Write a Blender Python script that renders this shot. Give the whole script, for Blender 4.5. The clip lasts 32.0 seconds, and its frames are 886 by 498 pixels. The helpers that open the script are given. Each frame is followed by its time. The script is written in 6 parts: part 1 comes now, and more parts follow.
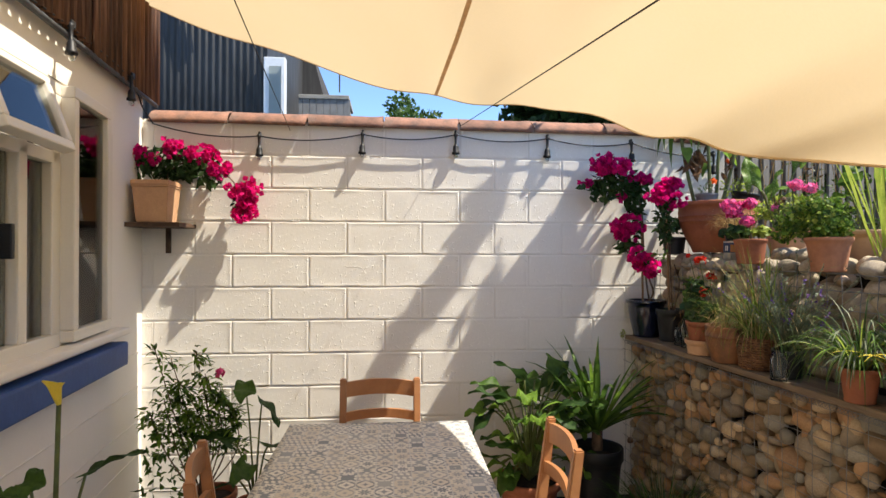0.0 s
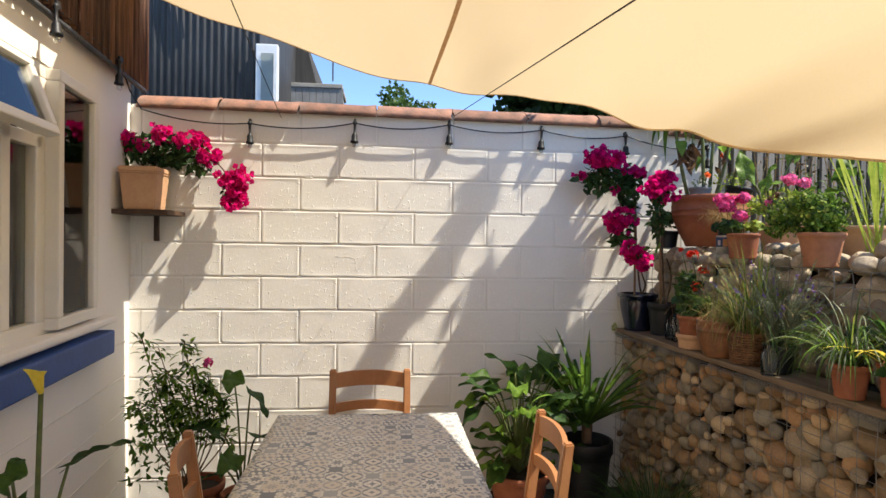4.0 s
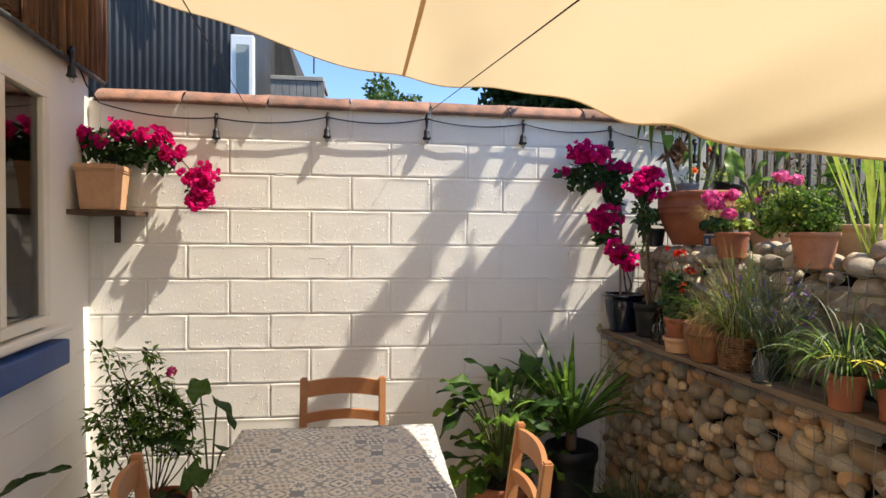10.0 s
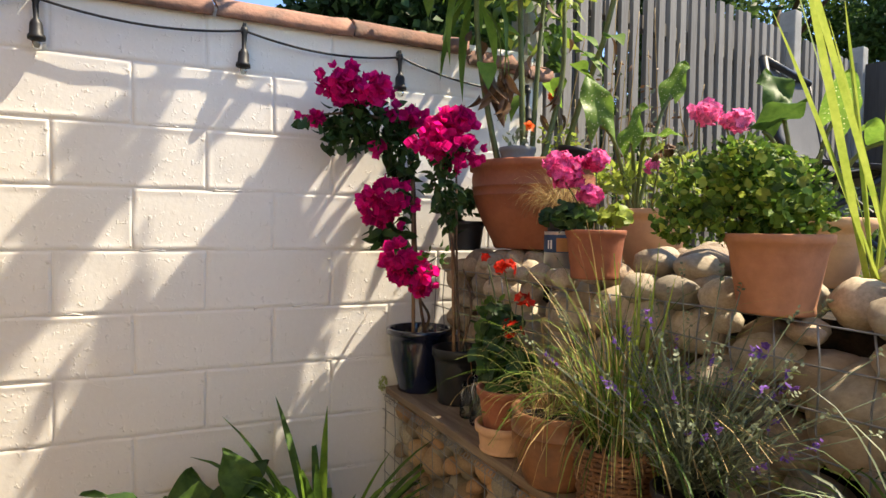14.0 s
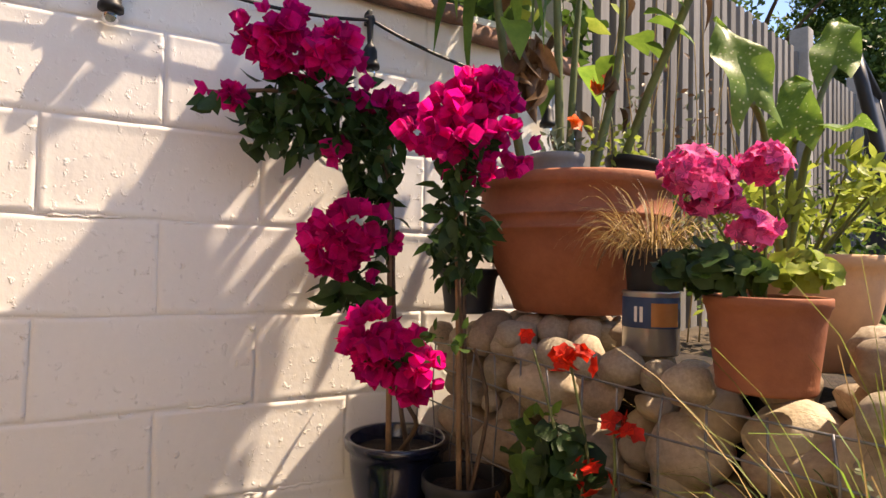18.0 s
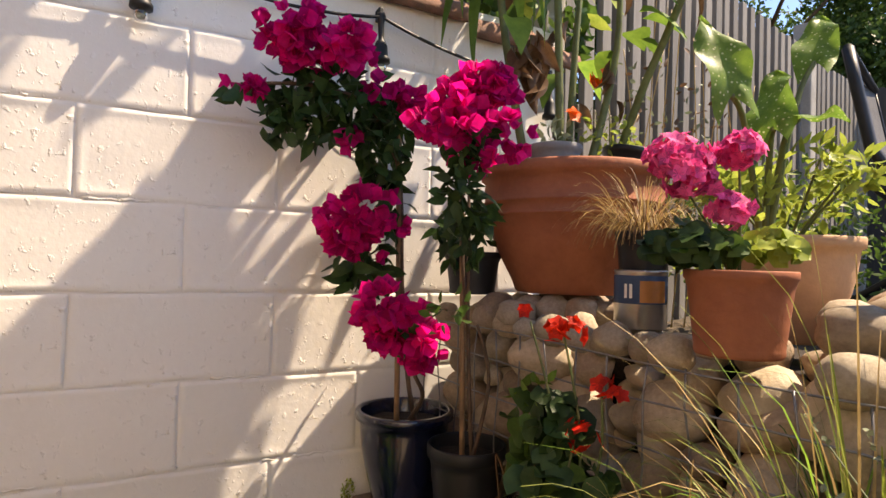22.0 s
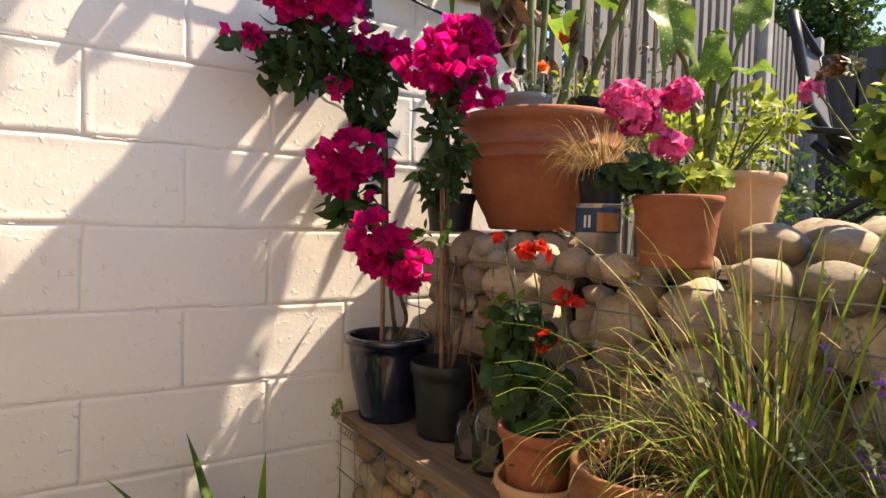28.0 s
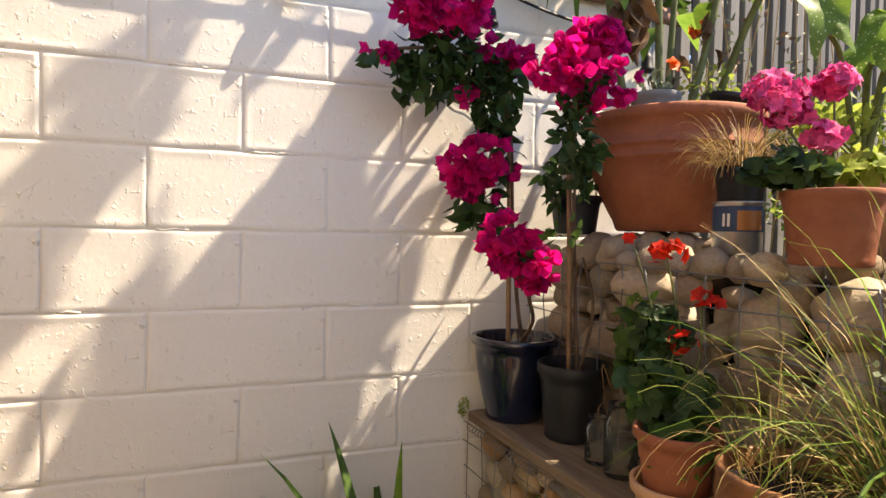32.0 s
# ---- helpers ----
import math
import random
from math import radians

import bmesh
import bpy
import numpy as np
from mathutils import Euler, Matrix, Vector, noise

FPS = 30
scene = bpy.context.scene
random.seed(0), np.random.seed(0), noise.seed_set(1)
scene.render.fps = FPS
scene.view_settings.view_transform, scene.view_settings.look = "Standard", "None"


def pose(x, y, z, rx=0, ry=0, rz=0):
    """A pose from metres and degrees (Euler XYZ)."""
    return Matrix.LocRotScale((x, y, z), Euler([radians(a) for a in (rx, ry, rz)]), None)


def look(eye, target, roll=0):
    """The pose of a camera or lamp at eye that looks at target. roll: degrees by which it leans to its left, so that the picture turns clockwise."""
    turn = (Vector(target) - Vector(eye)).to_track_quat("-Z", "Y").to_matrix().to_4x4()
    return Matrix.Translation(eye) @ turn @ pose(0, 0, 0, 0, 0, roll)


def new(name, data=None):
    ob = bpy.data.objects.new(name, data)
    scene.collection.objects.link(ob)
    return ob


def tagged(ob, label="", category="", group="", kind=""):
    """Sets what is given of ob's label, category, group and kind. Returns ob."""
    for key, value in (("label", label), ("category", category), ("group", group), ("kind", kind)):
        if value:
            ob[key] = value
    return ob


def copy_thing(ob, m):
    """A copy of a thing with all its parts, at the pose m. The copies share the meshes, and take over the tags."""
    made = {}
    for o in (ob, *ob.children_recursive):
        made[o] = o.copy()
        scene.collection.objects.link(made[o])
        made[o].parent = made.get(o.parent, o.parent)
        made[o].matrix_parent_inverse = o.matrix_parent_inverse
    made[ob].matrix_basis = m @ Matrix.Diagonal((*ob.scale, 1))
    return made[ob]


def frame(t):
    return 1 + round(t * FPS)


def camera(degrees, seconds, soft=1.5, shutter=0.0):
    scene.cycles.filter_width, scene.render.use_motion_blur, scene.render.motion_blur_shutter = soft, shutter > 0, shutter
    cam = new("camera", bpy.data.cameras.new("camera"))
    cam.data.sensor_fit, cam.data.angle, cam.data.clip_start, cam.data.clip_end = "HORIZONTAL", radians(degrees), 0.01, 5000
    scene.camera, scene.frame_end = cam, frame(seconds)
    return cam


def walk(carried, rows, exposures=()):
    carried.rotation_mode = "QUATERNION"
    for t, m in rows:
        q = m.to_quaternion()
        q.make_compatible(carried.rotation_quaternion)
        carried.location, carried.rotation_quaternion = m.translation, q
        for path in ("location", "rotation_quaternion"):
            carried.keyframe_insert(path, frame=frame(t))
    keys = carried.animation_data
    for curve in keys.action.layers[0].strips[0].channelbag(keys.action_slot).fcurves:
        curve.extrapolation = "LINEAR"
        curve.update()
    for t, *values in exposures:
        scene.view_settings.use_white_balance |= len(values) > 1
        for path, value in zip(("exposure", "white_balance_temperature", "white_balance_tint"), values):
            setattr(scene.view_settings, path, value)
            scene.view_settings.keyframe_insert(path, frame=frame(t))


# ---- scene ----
cam = camera(75.0, 32.0)
# seconds, place, yaw, pitch, roll
PATH = [
    (0, 0.003, -0.076, 1.490, -5.03, 0.21, -0.12),
    (0.5, 0.007, -0.078, 1.492, -5.11, 0.03, -0.20),
    (1, 0.006, -0.068, 1.494, -5.26, -0.19, -0.08),
    (1.5, 0.010, -0.071, 1.494, -5.24, -0.19, -0.16),
    (2, 0.009, -0.064, 1.493, -5.11, -0.27, -0.27),
    (2.5, 0.010, -0.071, 1.494, -5.39, -0.49, -0.27),
    (3, 0.008, -0.063, 1.493, -5.45, -0.69, -0.32),
    (3.5, 0.009, -0.057, 1.489, -5.75, -0.60, -0.47),
    (5.5, -0.021, 0.042, 1.459, -5.06, -0.65, -1.73),
    (6, -0.057, 0.111, 1.402, -5.63, 3.38, -1.66),
    (6.5, -0.104, 0.142, 1.252, -7.53, 7.90, -1.90),
    (7, -0.103, 0.145, 1.196, -8.15, 8.52, -1.03),
    (7.5, -0.092, 0.148, 1.302, -8.09, 6.54, -0.43),
    (8, -0.074, 0.129, 1.472, -7.44, 2.52, -0.01),
    (8.5, 0.021, 0.083, 1.521, -6.95, 0.09, 0.05),
    (9, -0.019, 0.077, 1.512, -5.91, -1.14, -0.57),
    (9.5, 0.004, 0.063, 1.515, -6.88, -1.29, -0.31),
    (10, 0.084, 0.084, 1.521, -6.85, -1.24, -0.44),
    (10.5, 0.138, 0.084, 1.523, -6.43, -1.07, -0.18),
    (11, 0.141, 0.087, 1.528, -5.17, -1.26, 0.16),
    (11.5, 0.180, 0.096, 1.523, -5.24, -1.96, 0.15),
    (12, 0.240, 0.195, 1.484, -8.33, -3.39, -0.36),
    (12.5, 0.343, 0.484, 1.491, -14.25, -4.64, -1.14),
    (13, 0.492, 0.743, 1.475, -17.96, -5.71, -1.15),
    (13.5, 0.705, 1.053, 1.510, -18.60, -4.56, -0.65),
    (14, 0.802, 1.364, 1.548, -22.83, -2.02, -0.77),
    (14.5, 0.886, 1.604, 1.554, -27.29, 1.48, -0.48),
    (15, 0.995, 1.817, 1.580, -25.60, 4.44, -1.09),
    (15.5, 0.983, 1.968, 1.581, -25.97, 4.05, -1.66),
    (17.5, 0.996, 2.082, 1.576, -28.68, 2.09, -1.29),
    (18, 0.981, 2.064, 1.580, -28.30, 1.65, -1.16),
    (18.5, 0.977, 2.066, 1.578, -27.60, 1.97, -1.49),
    (19, 0.976, 2.060, 1.579, -27.63, 2.25, -1.37),
    (19.5, 0.974, 2.060, 1.577, -27.68, 2.45, -1.35),
    (20, 0.975, 2.063, 1.575, -28.07, 2.57, -1.27),
    (20.5, 0.969, 2.064, 1.574, -28.13, 2.43, -1.53),
    (21, 0.967, 2.060, 1.574, -28.17, 1.89, -1.66),
    (21.5, 0.962, 2.044, 1.566, -28.28, 1.48, -1.68),
    (22, 0.948, 1.991, 1.553, -27.54, 1.12, -1.50),
    (22.5, 0.939, 1.964, 1.548, -26.57, 1.77, -1.28),
    (23, 0.884, 1.913, 1.541, -29.55, 1.33, -0.81),
    (23.5, 0.838, 1.858, 1.524, -34.27, 0.82, -0.66),
    (24, 0.825, 1.844, 1.518, -35.05, 0.55, -0.81),
    (24.5, 0.829, 1.853, 1.514, -34.32, 0.65, -1.01),
    (26.5, 0.846, 1.859, 1.507, -33.39, 0.53, -1.58),
    (27, 0.858, 1.867, 1.492, -32.43, -0.60, -1.66),
    (27.5, 0.858, 1.874, 1.495, -30.95, -2.09, -1.58),
    (28, 0.860, 1.878, 1.489, -30.50, -2.27, -1.71),
    (28.5, 0.856, 1.873, 1.482, -30.12, -2.64, -1.72),
    (29, 0.854, 1.860, 1.449, -29.86, -2.05, -1.81),
    (29.5, 0.854, 1.862, 1.465, -28.50, -2.51, -1.74),
    (30, 0.853, 1.863, 1.486, -28.61, -2.14, -1.29),
    (30.5, 0.850, 1.867, 1.488, -28.62, -1.09, -1.09),
    (31, 0.850, 1.868, 1.487, -28.67, -1.06, -1.03),
    (31.5, 0.847, 1.867, 1.488, -28.22, -1.38, -0.98),
    (32, 0.810, 1.865, 1.473, -19.63, -1.65, -1.08),
]
walk(cam, [(t, pose(x, y, z, 90 + pitch, roll, yaw)) for t, x, y, z, yaw, pitch, roll in PATH], [(0.0, 1.22, 6850, 8), (11.5, 1.22, 6850, 8), (13.0, 1.40, 7050, 6), (14.0, 1.52, 7600, 9), (15.0, 1.48, 8300, 16), (18.0, 1.50, 8600, 19), (24.0, 1.50, 8500, 16), (27.0, 1.64, 8400, 15), (32.0, 1.64, 8200, 13)])

# ---- light ----
world = bpy.data.worlds.new("sky_world")
scene.world = world
world.use_nodes = True
wn = world.node_tree.nodes
sky = wn.new("ShaderNodeTexSky")
sky.sky_type = "NISHITA"
sky.sun_disc = False
SUN_TRAVEL = Vector((-0.52, 0.17, -0.837)).normalized()
sky.sun_elevation = math.asin(-SUN_TRAVEL.z)
sky.sun_rotation = math.atan2(-SUN_TRAVEL.x, -SUN_TRAVEL.y)
sky.altitude, sky.air_density, sky.dust_density, sky.ozone_density = 300, 0.75, 0.0, 6.0
wn["Background"].inputs["Strength"].default_value = 0.15
world.node_tree.links.new(sky.outputs[0], wn["Background"].inputs["Color"])
sun = new("sun", bpy.data.lights.new("sun", "SUN"))
sun.data.energy, sun.data.angle, sun.data.color = 4.1, radians(0.55), (1.0, 0.93, 0.82)
sun.matrix_world = look((6, -2, 8), Vector((6, -2, 8)) + SUN_TRAVEL)

# ---- materials ----
def material(name, colour, rough=0.7, metal=0.0, vary=0.12, scale=9.0, bump=0.15, fine=90.0, second=None,
             spec=0.4, per_piece=0.0, translucent=0.0, coat=0.0, bump_scale=None, lumps=None, stretch=None):
    m = bpy.data.materials.new(name)
    m.use_nodes = True
    nt, n = m.node_tree, m.node_tree.nodes
    bsdf = n["Principled BSDF"]
    co = n.new("ShaderNodeTexCoord")
    where = co.outputs["Object"]
    if stretch:
        grainwise = n.new("ShaderNodeMapping")
        grainwise.inputs["Scale"].default_value = stretch
        nt.links.new(where, grainwise.inputs["Vector"])
        where = grainwise.outputs["Vector"]
    def noise_tex(s, detail=5.0, rough_=0.6):
        t = n.new("ShaderNodeTexNoise")
        t.inputs["Scale"].default_value, t.inputs["Detail"].default_value, t.inputs["Roughness"].default_value = s, detail, rough_
        nt.links.new(where, t.inputs["Vector"])
        return t
    big, small = noise_tex(scale), noise_tex(fine, 3.0)
    ramp = n.new("ShaderNodeValToRGB")
    c = Vector(colour)
    d = Vector(second) if second else c * (1 - 2.2 * vary)
    ramp.color_ramp.elements[0].position, ramp.color_ramp.elements[1].position = 0.33, 0.67
    ramp.color_ramp.elements[0].color = (*d, 1)
    ramp.color_ramp.elements[1].color = (*c, 1)
    nt.links.new(big.outputs["Fac"], ramp.inputs["Fac"])
    grain = n.new("ShaderNodeMapRange")
    grain.inputs["To Min"].default_value, grain.inputs["To Max"].default_value = 1 - vary, 1 + vary
    nt.links.new(small.outputs["Fac"], grain.inputs["Value"])
    mul = n.new("ShaderNodeMix")
    mul.data_type, mul.blend_type = "RGBA", "MULTIPLY"
    mul.inputs["Factor"].default_value = 1.0
    nt.links.new(ramp.outputs["Color"], mul.inputs["A"])
    nt.links.new(grain.outputs["Result"], mul.inputs["B"])
    out = mul.outputs["Result"]
    if per_piece:
        info, hsv, mr = n.new("ShaderNodeObjectInfo"), n.new("ShaderNodeHueSaturation"), n.new("ShaderNodeMapRange")
        mr.inputs["To Min"].default_value, mr.inputs["To Max"].default_value = 1 - per_piece, 1 + per_piece
        nt.links.new(info.outputs["Random"], mr.inputs["Value"])
        nt.links.new(mr.outputs["Result"], hsv.inputs["Value"])
        nt.links.new(out, hsv.inputs["Color"])
        out = hsv.outputs["Color"]
    nt.links.new(out, bsdf.inputs["Base Color"])
    bsdf.inputs["Roughness"].default_value, bsdf.inputs["Metallic"].default_value = rough, metal
    bsdf.inputs["Specular IOR Level"].default_value = spec
    bsdf.inputs["Coat Weight"].default_value = coat
    if bump:
        b = n.new("ShaderNodeBump")
        b.inputs["Strength"].default_value, b.inputs["Distance"].default_value = bump, 0.004
        tex = noise_tex(bump_scale, 4.0) if bump_scale else small
        height = tex.outputs["Fac"]
        if lumps:
            # scattered raised lumps on an otherwise even coat
            lift, add = n.new("ShaderNodeMapRange"), n.new("ShaderNodeMath")
            lift.interpolation_type = "SMOOTHSTEP"
            lift.inputs["From Min"].default_value, lift.inputs["From Max"].default_value = lumps, lumps + 0.16
            patch = noise_tex(7.0, 2.0)
            amount = n.new("ShaderNodeMapRange")
            amount.inputs["From Min"].default_value, amount.inputs["From Max"].default_value = 0.39, 0.62
            nt.links.new(patch.outputs["Fac"], amount.inputs["Value"])
            nt.links.new(tex.outputs["Fac"], lift.inputs["Value"])
            gain = n.new("ShaderNodeMath")
            gain.operation = "MULTIPLY"
            nt.links.new(lift.outputs["Result"], gain.inputs[0])
            nt.links.new(amount.outputs["Result"], gain.inputs[1])
            soft = n.new("ShaderNodeMath")
            soft.operation = "MULTIPLY"
            soft.inputs[1].default_value = 0.24
            nt.links.new(small.outputs["Fac"], soft.inputs[0])
            nt.links.new(gain.outputs[0], add.inputs[0])
            nt.links.new(soft.outputs[0], add.inputs[1])
            height = add.outputs[0]
        nt.links.new(height, b.inputs["Height"])
        nt.links.new(b.outputs["Normal"], bsdf.inputs["Normal"])
    if translucent:
        tr, mx = n.new("ShaderNodeBsdfTranslucent"), n.new("ShaderNodeMixShader")
        mx.inputs["Fac"].default_value = translucent
        nt.links.new(out, tr.inputs["Color"])
        nt.links.new(bsdf.outputs[0], mx.inputs[1])
        nt.links.new(tr.outputs[0], mx.inputs[2])
        nt.links.new(mx.outputs[0], n["Material Output"].inputs["Surface"])
    return m


def leafy(name, colour, dark, translucent=0.35, rough=0.45, vary=0.2):
    """Leaf or petal: colour varies from leaf to leaf and light passes through."""
    m = material(name, colour, rough, vary=vary, scale=25, fine=160, second=dark, bump=0.1, translucent=translucent, spec=0.25)
    nt, n = m.node_tree, m.node_tree.nodes
    geo, hsv, mr = n.new("ShaderNodeNewGeometry"), n.new("ShaderNodeHueSaturation"), n.new("ShaderNodeMapRange")
    mr.inputs["To Min"].default_value, mr.inputs["To Max"].default_value = 0.6, 1.35
    nt.links.new(geo.outputs["Random Per Island"], mr.inputs["Value"])
    nt.links.new(mr.outputs["Result"], hsv.inputs["Value"])
    for link in list(nt.links):
        if link.from_node.bl_idname == "ShaderNodeMix" and link.to_socket.name in ("Base Color", "Color"):
            sock = link.to_socket
            nt.links.new(hsv.outputs["Color"], sock)
    mix = [k for k in n if k.bl_idname == "ShaderNodeMix"][0]
    nt.links.new(mix.outputs["Result"], hsv.inputs["Color"])
    return m


WHITE_WALL = material("white_masonry_paint", (0.80, 0.77, 0.715), 0.75, vary=0.035, scale=3.0, fine=60, bump=0.66, second=(0.76, 0.73, 0.675), bump_scale=55, lumps=0.565)
HOUSE_WALL = material("white_house_paint", (0.80, 0.76, 0.70), 0.75, vary=0.03, scale=2.0, fine=60, bump=0.2, second=(0.78, 0.74, 0.68), bump_scale=60, lumps=0.56)
MORTAR = material("painted_mortar", (0.80, 0.77, 0.715), 0.8, vary=0.03, scale=3, fine=70, bump=0.4, bump_scale=60, lumps=0.52)
TILE = material("clay_coping", (0.31, 0.155, 0.105), 0.9, vary=0.2, scale=14, fine=70, second=(0.155, 0.095, 0.072), bump=0.8, per_piece=0.25)
TERRA = material("terracotta", (0.36, 0.125, 0.06), 0.78, vary=0.16, scale=9, fine=60, second=(0.25, 0.08, 0.04), bump=0.35)
TERRA_PALE = material("pale_terracotta", (0.58, 0.35, 0.20), 0.8, vary=0.12, scale=7, fine=70, second=(0.48, 0.28, 0.16), bump=0.25)
TERRA_MID = material("weathered_terracotta", (0.48, 0.215, 0.11), 0.8, vary=0.16, scale=8, fine=60, second=(0.34, 0.135, 0.066), bump=0.3)
TERRA_DARK = material("dark_glazed_clay", (0.28, 0.12, 0.05), 0.5, vary=0.25, scale=12, fine=60, second=(0.13, 0.06, 0.03), bump=0.2)
BLUE_GLAZE = material("dark_blue_glaze", (0.008, 0.012, 0.035), 0.14, vary=0.2, scale=8, bump=0.05, spec=0.6, coat=0.5)
BLACK_PLASTIC = material("black_plastic", (0.018, 0.019, 0.021), 0.45, vary=0.2, scale=14, bump=0.1)
BLACK_RUBBER = material("black_cable", (0.012, 0.012, 0.013), 0.5, vary=0.1, bump=0.05)
SOIL = material("potting_soil", (0.045, 0.03, 0.02), 0.95, vary=0.4, scale=30, fine=150, bump=1.0)
EARTH = material("garden_earth", (0.09, 0.065, 0.04), 0.95, vary=0.35, scale=5, fine=60, bump=1.0)
PAVING = material("sandstone_paving", (0.35, 0.30, 0.24), 0.85, vary=0.2, scale=4, fine=60, bump=0.5, per_piece=0.15)
PINE = material("honey_pine", (0.42, 0.20, 0.085), 0.4, vary=0.12, scale=6, fine=40, second=(0.34, 0.15, 0.062), bump=0.1)
PLANK = material("weathered_plank", (0.24, 0.18, 0.12), 0.85, vary=0.4, scale=14, fine=60, second=(0.12, 0.075, 0.045), bump=0.9, stretch=(2.5, 0.12, 2.5))
FENCE = material("weathered_fence", (0.22, 0.207, 0.19), 0.9, vary=0.25, scale=5, fine=40, second=(0.15, 0.14, 0.13), bump=0.5, per_piece=0.2, stretch=(2.0, 2.0, 0.12))
FENCE_DARK = material("dark_fence", (0.07, 0.065, 0.062), 0.9, vary=0.2, scale=5, fine=40, bump=0.4, per_piece=0.15, stretch=(2.0, 2.0, 0.12))
CONCRETE = material("concrete_post", (0.36, 0.345, 0.315), 0.9, vary=0.12, scale=8, fine=80, bump=0.4)
WIRE = material("galvanised_wire", (0.30, 0.30, 0.30), 0.5, metal=0.7, vary=0.15, scale=20, bump=0.0)
UPVC = material("cream_window_frame", (0.74, 0.70, 0.62), 0.35, vary=0.04, scale=3, bump=0.04)
BLUE_PAINT = material("blue_paint", (0.022, 0.075, 0.27), 0.5, vary=0.12, scale=8, fine=50, second=(0.018, 0.06, 0.22), bump=0.25)
RUST = material("rusty_sheet", (0.30, 0.15, 0.085), 0.85, vary=0.45, scale=15, fine=70, second=(0.045, 0.028, 0.022), bump=0.6, stretch=(2.2, 2.2, 0.10))
BLACK_SHEET = material("black_sheet", (0.06, 0.062, 0.067), 0.6, vary=0.25, scale=9, fine=30, bump=0.2, stretch=(1.5, 1.5, 0.2))
WHITE_PAINT = material("white_paint", (0.78, 0.79, 0.80), 0.4, vary=0.03, bump=0.05)
GREY_PAINT = material("grey_boards", (0.26, 0.26, 0.26), 0.8, vary=0.15, scale=5, bump=0.2)
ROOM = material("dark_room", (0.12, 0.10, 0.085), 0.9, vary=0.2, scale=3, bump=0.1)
ROPE = material("dark_cord", (0.05, 0.04, 0.03), 0.8, vary=0.2, scale=60, bump=0.3)
WEBBING = material("brown_webbing", (0.55, 0.37, 0.22), 0.8, vary=0.1, scale=40, bump=0.3, translucent=0.6)
WICKER = material("brown_wicker", (0.25, 0.12, 0.055), 0.7, vary=0.3, scale=30, fine=120, bump=0.4)
TIN = material("steel_tin", (0.55, 0.55, 0.54), 0.3, metal=0.9, vary=0.1, scale=10, bump=0.05)
TIN_BLUE = material("blue_tin_print", (0.03, 0.07, 0.16), 0.4, vary=0.1, bump=0.05)
TIN_ORANGE = material("orange_tin_print", (0.5, 0.2, 0.05), 0.4, vary=0.15, bump=0.05)
BAMBOO = material("cane_stake", (0.30, 0.17, 0.08), 0.6, vary=0.2, scale=20, bump=0.2)
SAIL = material("cream_sailcloth", (0.70, 0.54, 0.325), 0.8, vary=0.03, scale=2.5, fine=120, second=(0.70, 0.535, 0.315), bump=0.15, translucent=0.40)

PEBBLES = [material("river_pebble", c, 0.65, vary=0.2, scale=16, fine=70, second=d, bump=0.3, per_piece=0.4) for c, d in (
    ((0.422, 0.290, 0.162), (0.312, 0.205, 0.111)), ((0.487, 0.367, 0.229), (0.376, 0.272, 0.162)),
    ((0.376, 0.298, 0.207), (0.258, 0.205, 0.140)), ((0.376, 0.230, 0.118), (0.284, 0.162, 0.081)), ((0.330, 0.290, 0.221), (0.230, 0.205, 0.155)))]
COBBLES = [material("pale_cobble", c, 0.65, vary=0.2, scale=12, fine=110, second=d, bump=0.5, per_piece=0.3) for c, d in (
    ((0.468, 0.378, 0.270), (0.333, 0.261, 0.180)), ((0.414, 0.342, 0.243), (0.288, 0.234, 0.162)), ((0.378, 0.279, 0.189), (0.261, 0.189, 0.126)))]

LEAF_MID = leafy("mid_green_leaf", (0.085, 0.16, 0.03), (0.045, 0.095, 0.018), translucent=0.42, rough=0.5)
LEAF_DARK = leafy("dark_green_leaf", (0.045, 0.09, 0.025), (0.022, 0.05, 0.014), translucent=0.3, rough=0.5)
LEAF_BRIGHT = leafy("bright_green_leaf", (0.20, 0.32, 0.05), (0.11, 0.21, 0.03), translucent=0.5, rough=0.5)
def spotted(name, colour, dark):
    """Arum leaf flecked with pale translucent spots."""
    m = leafy(name, colour, dark, translucent=0.5, rough=0.4)
    nt, n = m.node_tree, m.node_tree.nodes
    hsv = [k for k in n if k.bl_idname == "ShaderNodeHueSaturation"][0]
    co, vor, mr, mx = n.new("ShaderNodeTexCoord"), n.new("ShaderNodeTexVoronoi"), n.new("ShaderNodeMapRange"), n.new("ShaderNodeMix")
    vor.inputs["Scale"].default_value = 62
    mr.inputs["From Min"].default_value, mr.inputs["From Max"].default_value = 0.16, 0.24
    mr.inputs["To Min"].default_value, mr.inputs["To Max"].default_value = 1.0, 0.0
    mx.data_type = "RGBA"
    mx.inputs["B"].default_value = (0.62, 0.66, 0.34, 1)
    nt.links.new(co.outputs["Object"], vor.inputs["Vector"])
    nt.links.new(vor.outputs["Distance"], mr.inputs["Value"])
    nt.links.new(mr.outputs["Result"], mx.inputs["Factor"])
    targets = [k.to_socket for k in nt.links if k.from_node == hsv]
    nt.links.new(hsv.outputs["Color"], mx.inputs["A"])
    for k in targets:
        nt.links.new(mx.outputs["Result"], k)
    return m


